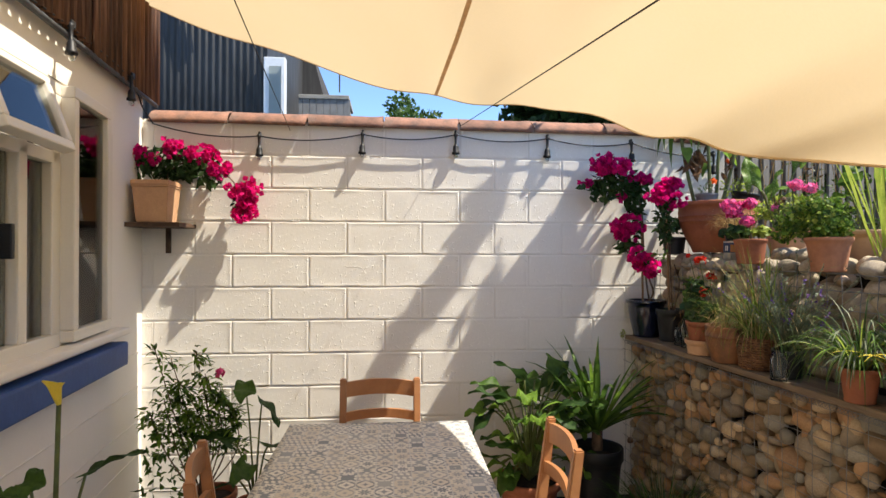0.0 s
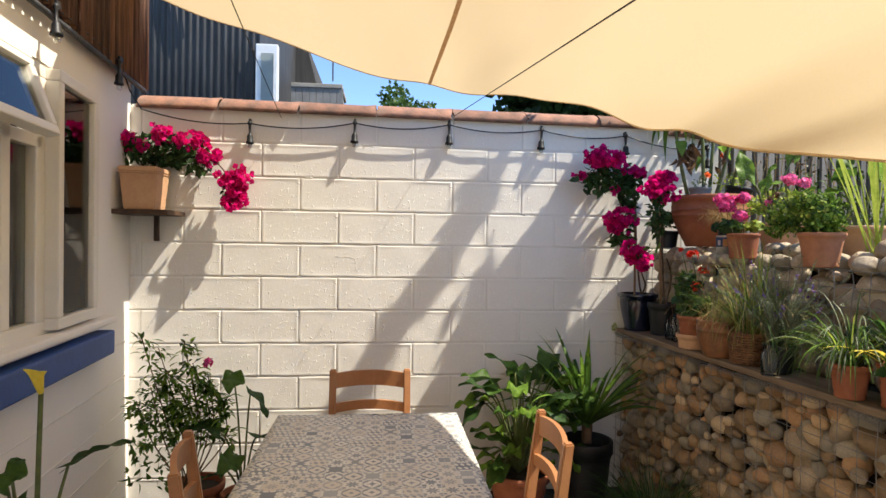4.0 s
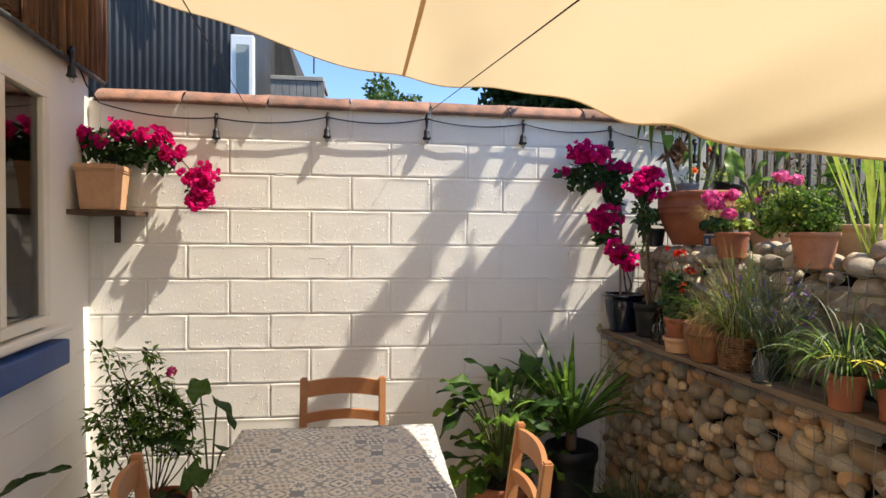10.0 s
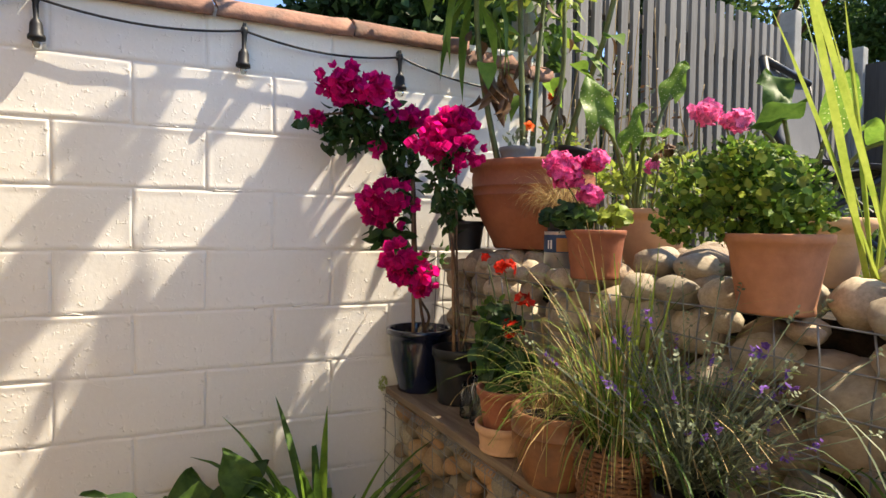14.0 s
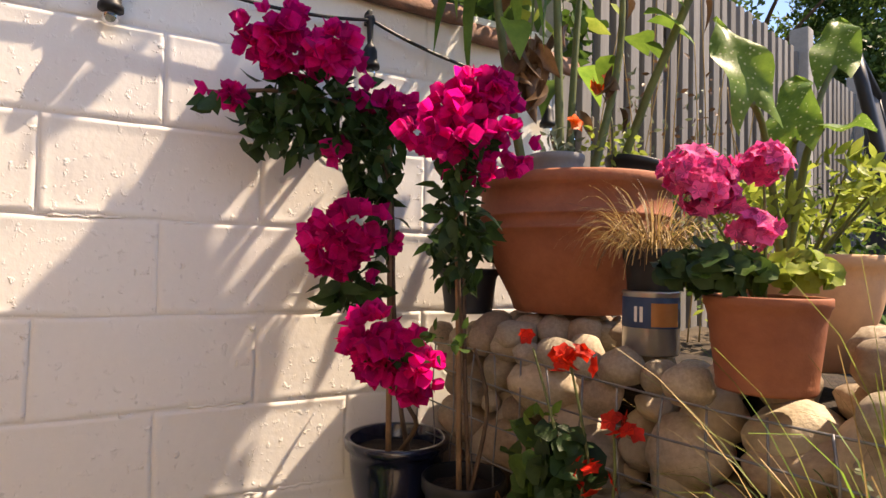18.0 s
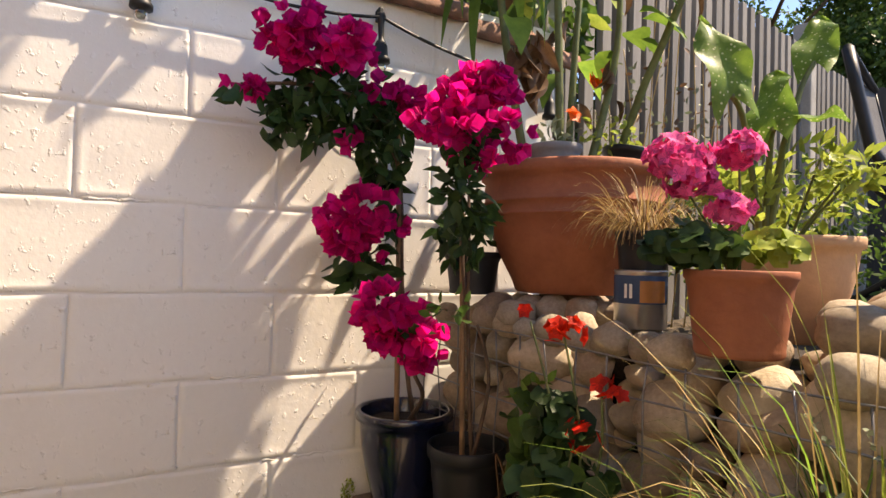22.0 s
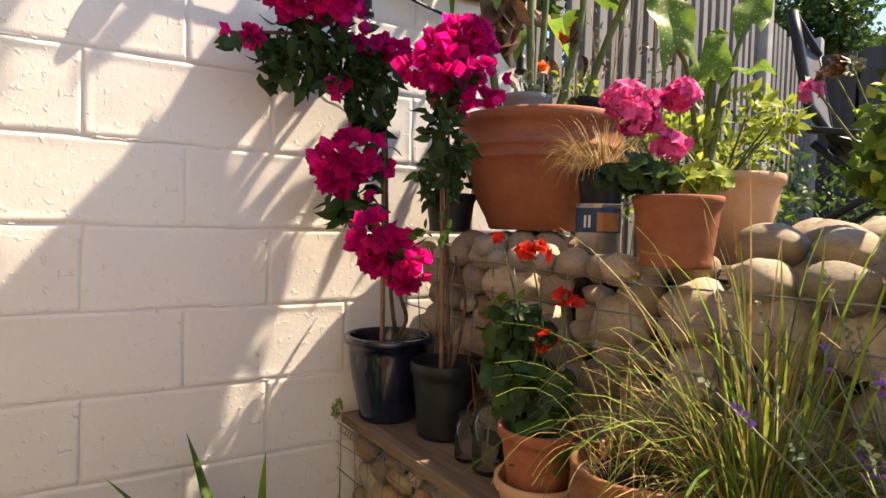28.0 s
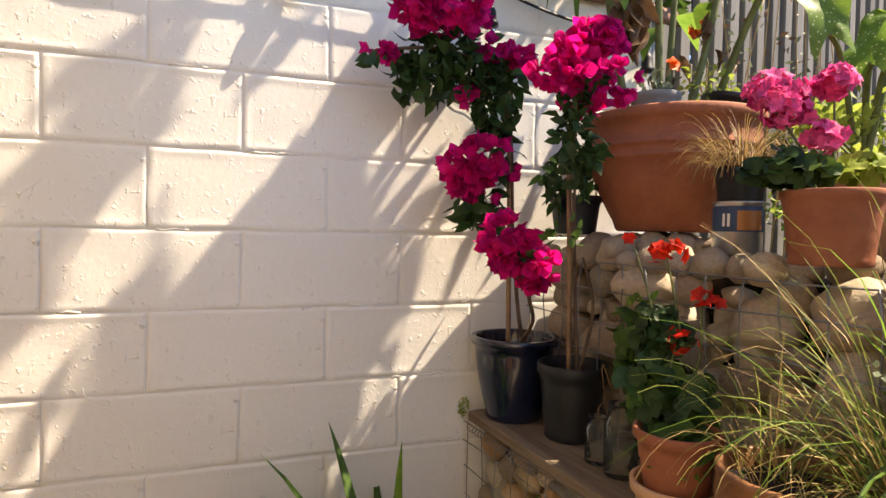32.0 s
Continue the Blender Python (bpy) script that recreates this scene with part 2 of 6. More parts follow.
LEAF_SPOTTED = spotted("spotted_leaf", (0.19, 0.31, 0.05), (0.10, 0.19, 0.03))
LEAF_LIME = leafy("lime_leaf", (0.40, 0.46, 0.09), (0.24, 0.32, 0.05), translucent=0.45)
TREE_LEAF = leafy("tree_leaf", (0.085, 0.15, 0.035), (0.045, 0.085, 0.02), translucent=0.45, rough=0.5)
LEAF_DRY = leafy("dry_leaf", (0.19, 0.105, 0.055), (0.10, 0.055, 0.03), translucent=0.2)
LEAF_GREY = leafy("grey_green_leaf", (0.24, 0.27, 0.17), (0.14, 0.17, 0.10), translucent=0.25)
STRAW = leafy("straw_blade", (0.52, 0.38, 0.17), (0.36, 0.24, 0.10), translucent=0.3)
GRASS = leafy("grass_blade", (0.38, 0.42, 0.11), (0.22, 0.28, 0.06), translucent=0.4)
MAGENTA = leafy("magenta_bract", (0.86, 0.012, 0.27), (0.58, 0.006, 0.15), translucent=0.55, rough=0.6)
PINK_LIGHT = leafy("light_pink_petal", (0.90, 0.26, 0.52), (0.80, 0.12, 0.38), translucent=0.45, rough=0.6)
PINK = leafy("pink_petal", (0.86, 0.15, 0.40), (0.70, 0.05, 0.25), translucent=0.4, rough=0.6)
RED = leafy("red_petal", (0.75, 0.04, 0.015), (0.55, 0.02, 0.01), translucent=0.35, rough=0.6)
ORANGE = leafy("orange_petal", (0.85, 0.16, 0.02), (0.7, 0.10, 0.015), translucent=0.4)
DARK_WOOD = material("dark_stained_wood", (0.10, 0.055, 0.032), 0.7, vary=0.25, scale=12, fine=50, bump=0.4)
YELLOW = leafy("yellow_petal", (0.85, 0.70, 0.12), (0.8, 0.62, 0.08), translucent=0.4)
PURPLE = leafy("purple_petal", (0.25, 0.12, 0.45), (0.16, 0.07, 0.33), translucent=0.3)
STEM = material("green_stem", (0.14, 0.17, 0.055), 0.6, vary=0.2, scale=20, bump=0.2)
WOODY = material("woody_stem", (0.16, 0.10, 0.06), 0.85, vary=0.25, scale=25, bump=0.4)


def glass(name, tint=(0.9, 0.95, 0.93), rough=0.02, blend=0.75):
    m = bpy.data.materials.new(name)
    m.use_nodes = True
    nt, n = m.node_tree, m.node_tree.nodes
    gl, tr, mx, fr = n.new("ShaderNodeBsdfGlossy"), n.new("ShaderNodeBsdfTransparent"), n.new("ShaderNodeMixShader"), n.new("ShaderNodeFresnel")
    gl.inputs["Roughness"].default_value = rough
    fr.inputs["IOR"].default_value = 1.6
    tr.inputs["Color"].default_value = (*[v * blend for v in tint], 1)
    nt.links.new(fr.outputs[0], mx.inputs["Fac"])
    nt.links.new(tr.outputs[0], mx.inputs[1])
    nt.links.new(gl.outputs[0], mx.inputs[2])
    nt.links.new(mx.outputs[0], n["Material Output"].inputs["Surface"])
    return m


PANE = glass("window_glass")
JAR = glass("jar_glass", (0.97, 0.99, 0.98), blend=0.99)
jn = JAR.node_tree.nodes
jn["Fresnel"].inputs["IOR"].default_value = 1.18
haze, both = jn.new("ShaderNodeBsdfDiffuse"), jn.new("ShaderNodeMixShader")
haze.inputs["Color"].default_value = (0.72, 0.74, 0.72, 1)
both.inputs["Fac"].default_value = 0.02
JAR.node_tree.links.new(jn["Material Output"].inputs["Surface"].links[0].from_socket, both.inputs[1])
JAR.node_tree.links.new(haze.outputs[0], both.inputs[2])
JAR.node_tree.links.new(both.outputs[0], jn["Material Output"].inputs["Surface"])


def cloth_material():
    """Oilcloth printed with small grey and white tiles, a different motif on each."""
    m = bpy.data.materials.new("patterned_oilcloth")
    m.use_nodes = True
    nt, n = m.node_tree, m.node_tree.nodes
    b = n["Principled BSDF"]
    co = n.new("ShaderNodeTexCoord")
    def math_node(op, a, bb=None):
        k = n.new("ShaderNodeMath")
        k.operation = op
        for i, v in enumerate((a, bb)):
            if v is None:
                continue
            if isinstance(v, (int, float)):
                k.inputs[i].default_value = v
            else:
                nt.links.new(v, k.inputs[i])
        return k.outputs[0]
    sep = n.new("ShaderNodeSeparateXYZ")
    nt.links.new(co.outputs["Object"], sep.inputs[0])
    S = 1 / 0.06
    u, v = math_node("MULTIPLY", sep.outputs[0], S), math_node("MULTIPLY", sep.outputs[1], S)
    cell = n.new("ShaderNodeCombineXYZ")
    nt.links.new(math_node("FLOOR", u), cell.inputs[0])
    nt.links.new(math_node("FLOOR", v), cell.inputs[1])
    wn_ = n.new("ShaderNodeTexWhiteNoise")
    nt.links.new(cell.outputs[0], wn_.inputs["Vector"])
    fu, fv = math_node("SUBTRACT", math_node("FRACT", u), 0.5), math_node("SUBTRACT", math_node("FRACT", v), 0.5)
    au, av = math_node("ABSOLUTE", fu), math_node("ABSOLUTE", fv)
    r = math_node("SQRT", math_node("ADD", math_node("MULTIPLY", fu, fu), math_node("MULTIPLY", fv, fv)))
    diamond = math_node("ADD", au, av)
    square = math_node("MAXIMUM", au, av)
    w = wn_.outputs["Value"]
    freq = math_node("ADD", math_node("MULTIPLY", w, 9), 11)
    theta = math_node("ARCTAN2", fv, fu)
    petals = math_node("COSINE", math_node("MULTIPLY", theta, 8))
    rings = math_node("SINE", math_node("ADD", math_node("MULTIPLY", r, freq), math_node("MULTIPLY", petals, 1.1)))
    dia = math_node("SINE", math_node("ADD", math_node("MULTIPLY", diamond, freq), math_node("MULTIPLY", math_node("SINE", math_node("MULTIPLY", square, 14)), 0.9)))
    cross = math_node("MULTIPLY", math_node("SINE", math_node("MULTIPLY", au, 9.4)), math_node("SINE", math_node("MULTIPLY", av, 9.4)))
    slant = math_node("MULTIPLY", math_node("SINE", math_node("MULTIPLY", math_node("ADD", fu, fv), 9.0)), math_node("SINE", math_node("MULTIPLY", math_node("SUBTRACT", fu, math_node("MULTIPLY", fv, 0.4)), 9)))
    scroll = math_node("SINE", math_node("ADD", math_node("MULTIPLY", au, 10), math_node("MULTIPLY", math_node("SINE", math_node("MULTIPLY", av, 12.6)), 1.6)))
    sep2 = n.new("ShaderNodeSeparateColor")
    nt.links.new(wn_.outputs["Color"], sep2.inputs[0])
    def choose(a, b_, limit):
        k = n.new("ShaderNodeMix")
        nt.links.new(math_node("GREATER_THAN", sep2.outputs[0], limit), k.inputs["Factor"])
        nt.links.new(a, k.inputs["A"])
        nt.links.new(b_, k.inputs["B"])
        return k.outputs["Result"]
    motif = choose(choose(choose(choose(rings, dia, 0.25), cross, 0.48), slant, 0.66), scroll, 0.84)
    ink = math_node("GREATER_THAN", motif, math_node("SUBTRACT", math_node("MULTIPLY", sep2.outputs[1], 0.5), 0.25))
    border = math_node("GREATER_THAN", square, 0.475)
    tone = n.new("ShaderNodeMix")
    tone.data_type = "RGBA"
    nt.links.new(sep2.outputs[2], tone.inputs["Factor"])
    tone.inputs["A"].default_value, tone.inputs["B"].default_value = (0.13, 0.15, 0.185, 1), (0.34, 0.34, 0.35, 1)
    mix1 = n.new("ShaderNodeMix")
    mix1.data_type = "RGBA"
    nt.links.new(ink, mix1.inputs["Factor"])
    paper = n.new("ShaderNodeMix")
    paper.data_type = "RGBA"
    nt.links.new(sep2.outputs[1], paper.inputs["Factor"])
    paper.inputs["A"].default_value, paper.inputs["B"].default_value = (0.66, 0.63, 0.58, 1), (0.55, 0.49, 0.42, 1)
    nt.links.new(paper.outputs["Result"], mix1.inputs["A"])
    nt.links.new(tone.outputs["Result"], mix1.inputs["B"])
    mix2 = n.new("ShaderNodeMix")
    mix2.data_type = "RGBA"
    nt.links.new(border, mix2.inputs["Factor"])
    nt.links.new(mix1.outputs["Result"], mix2.inputs["A"])
    mix2.inputs["B"].default_value = (0.50, 0.50, 0.50, 1)
    nt.links.new(mix2.outputs["Result"], b.inputs["Base Color"])
    b.inputs["Roughness"].default_value = 0.38
    return m


OILCLOTH = cloth_material()


# ---- building tools ----
def mesh_of(name, verts, faces, mat, smooth=True):
    me = bpy.data.meshes.new(name)
    me.from_pydata([tuple(v) for v in verts], [], faces)
    for m in (mat if isinstance(mat, (list, tuple)) else [mat]):
        me.materials.append(m)
    if smooth:
        me.polygons.foreach_set("use_smooth", [True] * len(me.polygons))
    me.update()
    return me


def finish(bm, name, mat, smooth=False):
    bmesh.ops.recalc_face_normals(bm, faces=bm.faces[:])
    me = bpy.data.meshes.new(name)
    bm.to_mesh(me)
    bm.free()
    me.materials.append(mat)
    if smooth:
        me.polygons.foreach_set("use_smooth", [True] * len(me.polygons))
    return me


def empty(name, m=None):
    ob = new(name)
    ob.empty_display_size = 0.05
    if m is not None:
        ob.matrix_basis = m
    return ob


def part(name, data, parent, label="", m=None):
    """One mesh object under a thing or part."""
    ob = new(name, data)
    ob.parent = parent
    if m is not None:
        ob.matrix_basis = m
    if label:
        ob["label"] = label
    return ob


def box(sx, sy, sz, bevel=0.0, at=(0, 0, 0), m=None):
    """A box with its middle at the given place."""
    bm = bmesh.new()
    bmesh.ops.create_cube(bm, size=1)
    bmesh.ops.scale(bm, vec=(sx, sy, sz), verts=bm.verts)
    if bevel:
        bmesh.ops.bevel(bm, geom=bm.edges[:], offset=bevel, segments=2, profile=0.6, affect="EDGES")
    if m is not None:
        bmesh.ops.transform(bm, matrix=m, verts=bm.verts)
    bmesh.ops.translate(bm, vec=at, verts=bm.verts)
    return bm


def box_mesh(name, mat, sx, sy, sz, bevel=0.0, at=(0, 0, 0), m=None):
    return finish(box(sx, sy, sz, bevel, at, m), name, mat)


class Acc:
    """Collects vertices and faces for one mesh."""
    def __init__(self):
        self.v, self.f, self.n = [], [], 0

    def add(self, verts, faces):
        self.v.extend(verts)
        self.f.extend([tuple(i + self.n for i in f) for f in faces])
        self.n += len(verts)

    def mesh(self, name, mat, smooth=True):
        return mesh_of(name, self.v, self.f, mat, smooth)

    def tube(self, pts, r0, r1=None, sides=6):
        pts = [Vector(p) for p in pts]
        r1 = r0 if r1 is None else r1
        verts, faces, k = [], [], len(pts)
        for i, p in enumerate(pts):
            d = (pts[min(i + 1, k - 1)] - pts[max(i - 1, 0)]).normalized()
            a = d.orthogonal().normalized() if i == 0 else (a - d * a.dot(d)).normalized()
            b = d.cross(a)
            r = r0 + (r1 - r0) * i / max(1, k - 1)
            verts += [p + (a * math.cos(2 * math.pi * j / sides) + b * math.sin(2 * math.pi * j / sides)) * r for j in range(sides)]
        for i in range(k - 1):
            faces += [(i * sides + j, i * sides + (j + 1) % sides, (i + 1) * sides + (j + 1) % sides, (i + 1) * sides + j) for j in range(sides)]
        faces += [tuple(range(sides - 1, -1, -1)), tuple((k - 1) * sides + j for j in range(sides))]
        self.add(verts, faces)
        return self

    def leaf(self, base, way, up, length, width, droop=0.2, fold=0.25, segs=3):
        """An oval leaf folded along its midrib, bending downwards."""
        base, way = Vector(base), Vector(way).normalized()
        side = way.cross(Vector(up))
        side = side.normalized() if side.length > 1e-4 else way.orthogonal().normalized()
        nrm = side.cross(way).normalized()
        verts, faces = [base], []
        for i in range(1, segs + 1):
            t = i / (segs + 1)
            w = width * 0.5 * math.sin(math.pi * t ** 0.8)
            c = base + way * length * t - nrm * droop * length * t * t
            verts += [c - side * w + nrm * fold * w, c, c + side * w + nrm * fold * w]
        tip = base + way * length - nrm * droop * length
        verts.append(tip)
        faces += [(0, 2, 1), (0, 3, 2)]
        for i in range(segs - 1):
            a = 1 + i * 3
            faces += [(a, a + 1, a + 4, a + 3), (a + 1, a + 2, a + 5, a + 4)]
        a = 1 + (segs - 1) * 3
        faces += [(a, a + 1, len(verts) - 1), (a + 1, a + 2, len(verts) - 1)]
        self.add(verts, faces)

    def blade(self, base, way, length, width, droop, segs=7, twist=0.3, fold=0.3):
        """A long strap leaf that arches over."""
        base, way = Vector(base), Vector(way).normalized()
        side = way.cross(Vector((0, 0, 1)))
        side = side.normalized() if side.length > 1e-3 else Vector((1, 0, 0))
        side = (side + Vector((0, 0, twist * random.uniform(-1, 1)))).normalized()
        verts, faces, p, d = [], [], base.copy(), way.copy()
        step = length / segs
        for i in range(segs + 1):
            t = i / segs
            w = width * 0.5 * (0.55 + 0.9 * t) * (1 - t ** 3) if t < 1 else 0.0005
            n = side.cross(d)
            verts += [p - side * w + n * fold * w, p.copy(), p + side * w + n * fold * w]
            p += d * step
            d = (d + Vector((0, 0, -droop * step / length * (0.4 + 1.4 * t)))).normalized()
        for i in range(segs):
            a = i * 3
            faces += [(a, a + 1, a + 4, a + 3), (a + 1, a + 2, a + 5, a + 4)]
        self.add(verts, faces)


def lathe(profile, sides=32, name="turned", mat=None, wobble=0.0):
    """A turned mesh from (radius, height) pairs, bottom to top, closed where the radius is nought."""
    verts, faces, rings = [], [], []
    for r, z in profile:
        if r < 1e-5:
            rings.append([len(verts)])
            verts.append((0, 0, z))
        else:
            rings.append(list(range(len(verts), len(verts) + sides)))
            for j in range(sides):
                a = 2 * math.pi * j / sides
                k = r * (1 + wobble * noise.noise((math.cos(a), math.sin(a), z * 9)))
                verts.append((k * math.cos(a), k * math.sin(a), z))
    for a, b in zip(rings, rings[1:]):
        for j in range(sides):
            if len(a) == 1 and len(b) > 1:
                faces.append((a[0], b[(j + 1) % sides], b[j]))
            elif len(b) == 1 and len(a) > 1:
                faces.append((a[j], a[(j + 1) % sides], b[0]))
            elif len(a) > 1:
                faces.append((a[j], a[(j + 1) % sides], b[(j + 1) % sides], b[j]))
    return mesh_of(name, verts, faces, mat)


def spot(rx, ry, rz):
    """A random point within an ellipsoid."""
    while True:
        p = Vector((random.uniform(-1, 1), random.uniform(-1, 1), random.uniform(-1, 1)))
        if p.length <= 1:
            return Vector((p.x * rx, p.y * ry, p.z * rz))


def shrink_about(ob, at, k):
    """Scale a part about a point of the world."""
    at = Vector(at)
    ob.matrix_basis = Matrix.Translation(at) @ Matrix.Scale(k, 4) @ Matrix.Translation(-at) @ ob.matrix_basis


def wild():
    return Vector((random.gauss(0, 1), random.gauss(0, 1), random.gauss(0, 1))).normalized()


LOW_X, LOW_K, UP_X, UP_K = 1.43, 0.078, 1.605, 0.07
def low_x(y):
    return LOW_X + (3.2 - y) * LOW_K


def up_x(y):
    return UP_X + (3.3 - y) * UP_K


HOUSE_DIR = Vector((-0.09, 0.996, 0)).normalized()
HOUSE_AT = Vector((-1.42, 3.36, 0))
def house_pose(y, out=0.0, z=0.0):
    """A pose on the house wall at y: local x runs along the wall away from the corner, local y points out of the wall, z up."""
    s = (3.36 - y) / HOUSE_DIR.y
    p = HOUSE_AT - HOUSE_DIR * s + Vector((HOUSE_DIR.y, -HOUSE_DIR.x, 0)) * out
    ex, ey = HOUSE_DIR, Vector((-HOUSE_DIR.y, HOUSE_DIR.x, 0))
    ex = -HOUSE_DIR
    ey = Vector((HOUSE_DIR.y, -HOUSE_DIR.x, 0))
    m = Matrix(((ex.x, ey.x, 0, p.x), (ex.y, ey.y, 0, p.y), (0, 0, 1, z), (0, 0, 0, 1)))
    return m


# ---- ground and terrace ----
def sheet(name, x0, x1, y0, y1, z, mat, label, nx=40, ny=40, rough=0.0, category="ground"):
    verts = [(x0 + (x1 - x0) * i / nx, y0 + (y1 - y0) * j / ny, z + rough * noise.noise((i * 0.7, j * 0.7, z))) for j in range(ny + 1) for i in range(nx + 1)]
    faces = [(j * (nx + 1) + i, j * (nx + 1) + i + 1, (j + 1) * (nx + 1) + i + 1, (j + 1) * (nx + 1) + i) for j in range(ny) for i in range(nx)]
    return tagged(new(name, mesh_of(name, verts, faces, mat)), label, category, kind="structure")


sheet("ground", -60, 60, -60, 60, -0.03, EARTH, "dark bare earth under and beyond the patio")
sheet("terrace_ground", 1.78, 9.0, -3.2, 5.2, 1.335, EARTH, "raised bed of dark earth behind the stone baskets", 60, 70, 0.03)

patio = tagged(empty("floor"), "dark stone paving slabs of the patio", "floor", kind="structure")
slab = box_mesh("slab", PAVING, 0.44, 0.44, 0.05, 0.006)
for i in range(-4, 4):
    for j in range(-7, 8):
        x, y = i * 0.45 + 0.12, j * 0.45 + 0.05
        if y < 3.1 and x > -1.42 + (3.36 - y) * 0.09 + 0.1 and x < low_x(y) - 0.1:
            part("slab", slab, patio, m=pose(x, y, -0.025))

# ---- block wall at the far side ----
WALL_Y, COURSE, BLOCK = 3.36, 0.192, 0.444
wall = tagged(empty("wall_north"), "whitewashed concrete block garden wall with rough raised joints", "wall", kind="structure")
part("wall_core", box_mesh("wall_core", MORTAR, 3.46, 0.19, 2.23, at=(0.29, WALL_Y + 0.0955, 1.115)), wall)


def rough_block(name, w, h, seed, proud=0.0026):
    """A painted block face: soft bevels above and to one side, crisp arrises on the others, the joint half filled with paint."""
    def lines(size, low, high):
        k = max(3, int(size / 0.03))
        inner = [-size / 2 + 0.03 + (size - 0.06) * i / k for i in range(k + 1)]
        return [-size / 2 + q for q in low] + inner + [size / 2 - q for q in high]
    xs = lines(w, (0, 0.002, 0.006, 0.015), (0.017, 0.010, 0.005, 0))
    zs = lines(h, (0, 0.002, 0.006, 0.015), (0.017, 0.010, 0.005, 0))
    def ease(e, width):
        q = min(1, max(0, e / width))
        return q * q * (3 - 2 * q)
    nx, nz = len(xs) - 1, len(zs) - 1
    verts, faces = [], []
    for j, z in enumerate(zs):
        for i, x in enumerate(xs):
            fill = 0.5 + 0.5 * noise.noise((x * 7 + seed * 2, z * 9, seed))
            wide = 0.0065 + 0.004 * noise.noise((x * 11, z * 11 + seed, 3.3))
            q = ease(h / 2 - z, wide) * ease(w / 2 - x, wide * 0.8) * ease(z + h / 2, 0.007) * ease(x + w / 2, 0.006)
            y = -proud * (q + (1 - q) * 0.92 * max(0, min(1, fill * 1.5 - 0.28)))
            e = min(w / 2 - abs(x), h / 2 - abs(z))
            y -= 0.0016 * noise.noise((x * 9 + seed, z * 9, seed)) * min(1, e / 0.03)
            y -= 0.0022 * math.exp(-((e - 0.007) / 0.0045) ** 2) * max(0, 0.55 + noise.noise((x * 6 + seed, z * 7, 9.1)))
            jx = 0.003 * noise.noise((z * 16, seed * 3, 4.1)) if i in (0, 1, nx - 1, nx) else 0
            jz = 0.003 * noise.noise((x * 12 + seed * 3, 1.7, 4.1)) if j in (0, 1, nz - 1, nz) else 0
            verts.append((x + jx, y, z + jz))
    for j in range(nz):
        for i in range(nx):
            a = j * (nx + 1) + i
            faces.append((a, a + 1, a + nx + 2, a + nx + 1))
    return mesh_of(name, verts, faces, WHITE_WALL)


blocks = [rough_block("block", BLOCK - 0.004, COURSE - 0.004, 3.7 * k) for k in range(14)]
row_tops = [2.236, 2.045, 1.852] + [1.852 - COURSE * k for k in range(1, 10)]
EVEN = [-1.80, -1.36, -0.92, -0.483, -0.042, 0.403, 0.820, 1.222, 1.62, 2.05]
ODD = [-1.57, -1.13, -0.700, -0.264, 0.177, 0.613, 1.027, 1.43, 1.83, 2.2]
for r, top in enumerate(row_tops):
    low = row_tops[r + 1] if r + 1 < len(row_tops) else 0.0
    cuts = EVEN if r % 2 == 0 else ODD
    for a, b in zip(cuts, cuts[1:]):
        a, b = max(-1.44, a), min(2.02, b)
        if b - a > 0.05:
            part("block", random.choice(blocks), wall, m=pose((a + b) / 2, WALL_Y, (top + low) / 2) @ Matrix.Diagonal(((b - a) / BLOCK, 1, (top - low) / COURSE, 1)))
# cracks and runs in the paint
for k in range(16):
    x, z = random.uniform(-1.3, 1.5), random.uniform(0.5, 2.1)
    way, pts = random.uniform(0, 6.28), []
    for q in range(random.randint(5, 12)):
        pts.append((x, WALL_Y - 0.0033, z))
        way += random.uniform(-0.7, 0.7)
        x, z = x + 0.016 * math.cos(way), z + 0.016 * math.sin(way)
    bead = Acc()
    bead.tube(pts, random.uniform(0.0006, 0.0010), 0.0004, sides=5)
    part("paint_ridge", bead.mesh("paint_ridge", WHITE_WALL), wall)
for k in range(90):
    r = random.choice(row_tops[:10])
    bead = Acc()
    x, z = random.uniform(-1.35, 1.6), r + random.uniform(-0.012, 0.012)
    bead.tube([(x + 0.012 * q, WALL_Y + random.uniform(-0.001, 0.0015), z + random.uniform(-0.003, 0.003)) for q in range(random.randint(3, 9))], random.uniform(0.003, 0.0045), 0.003, sides=6)
    part("paint_lump", bead.mesh("paint_lump", WHITE_WALL), wall)

# half-round clay tiles along the top
coping = tagged(empty("wall_coping"), "row of half-round red clay tiles capping the wall", "coping", kind="structure")


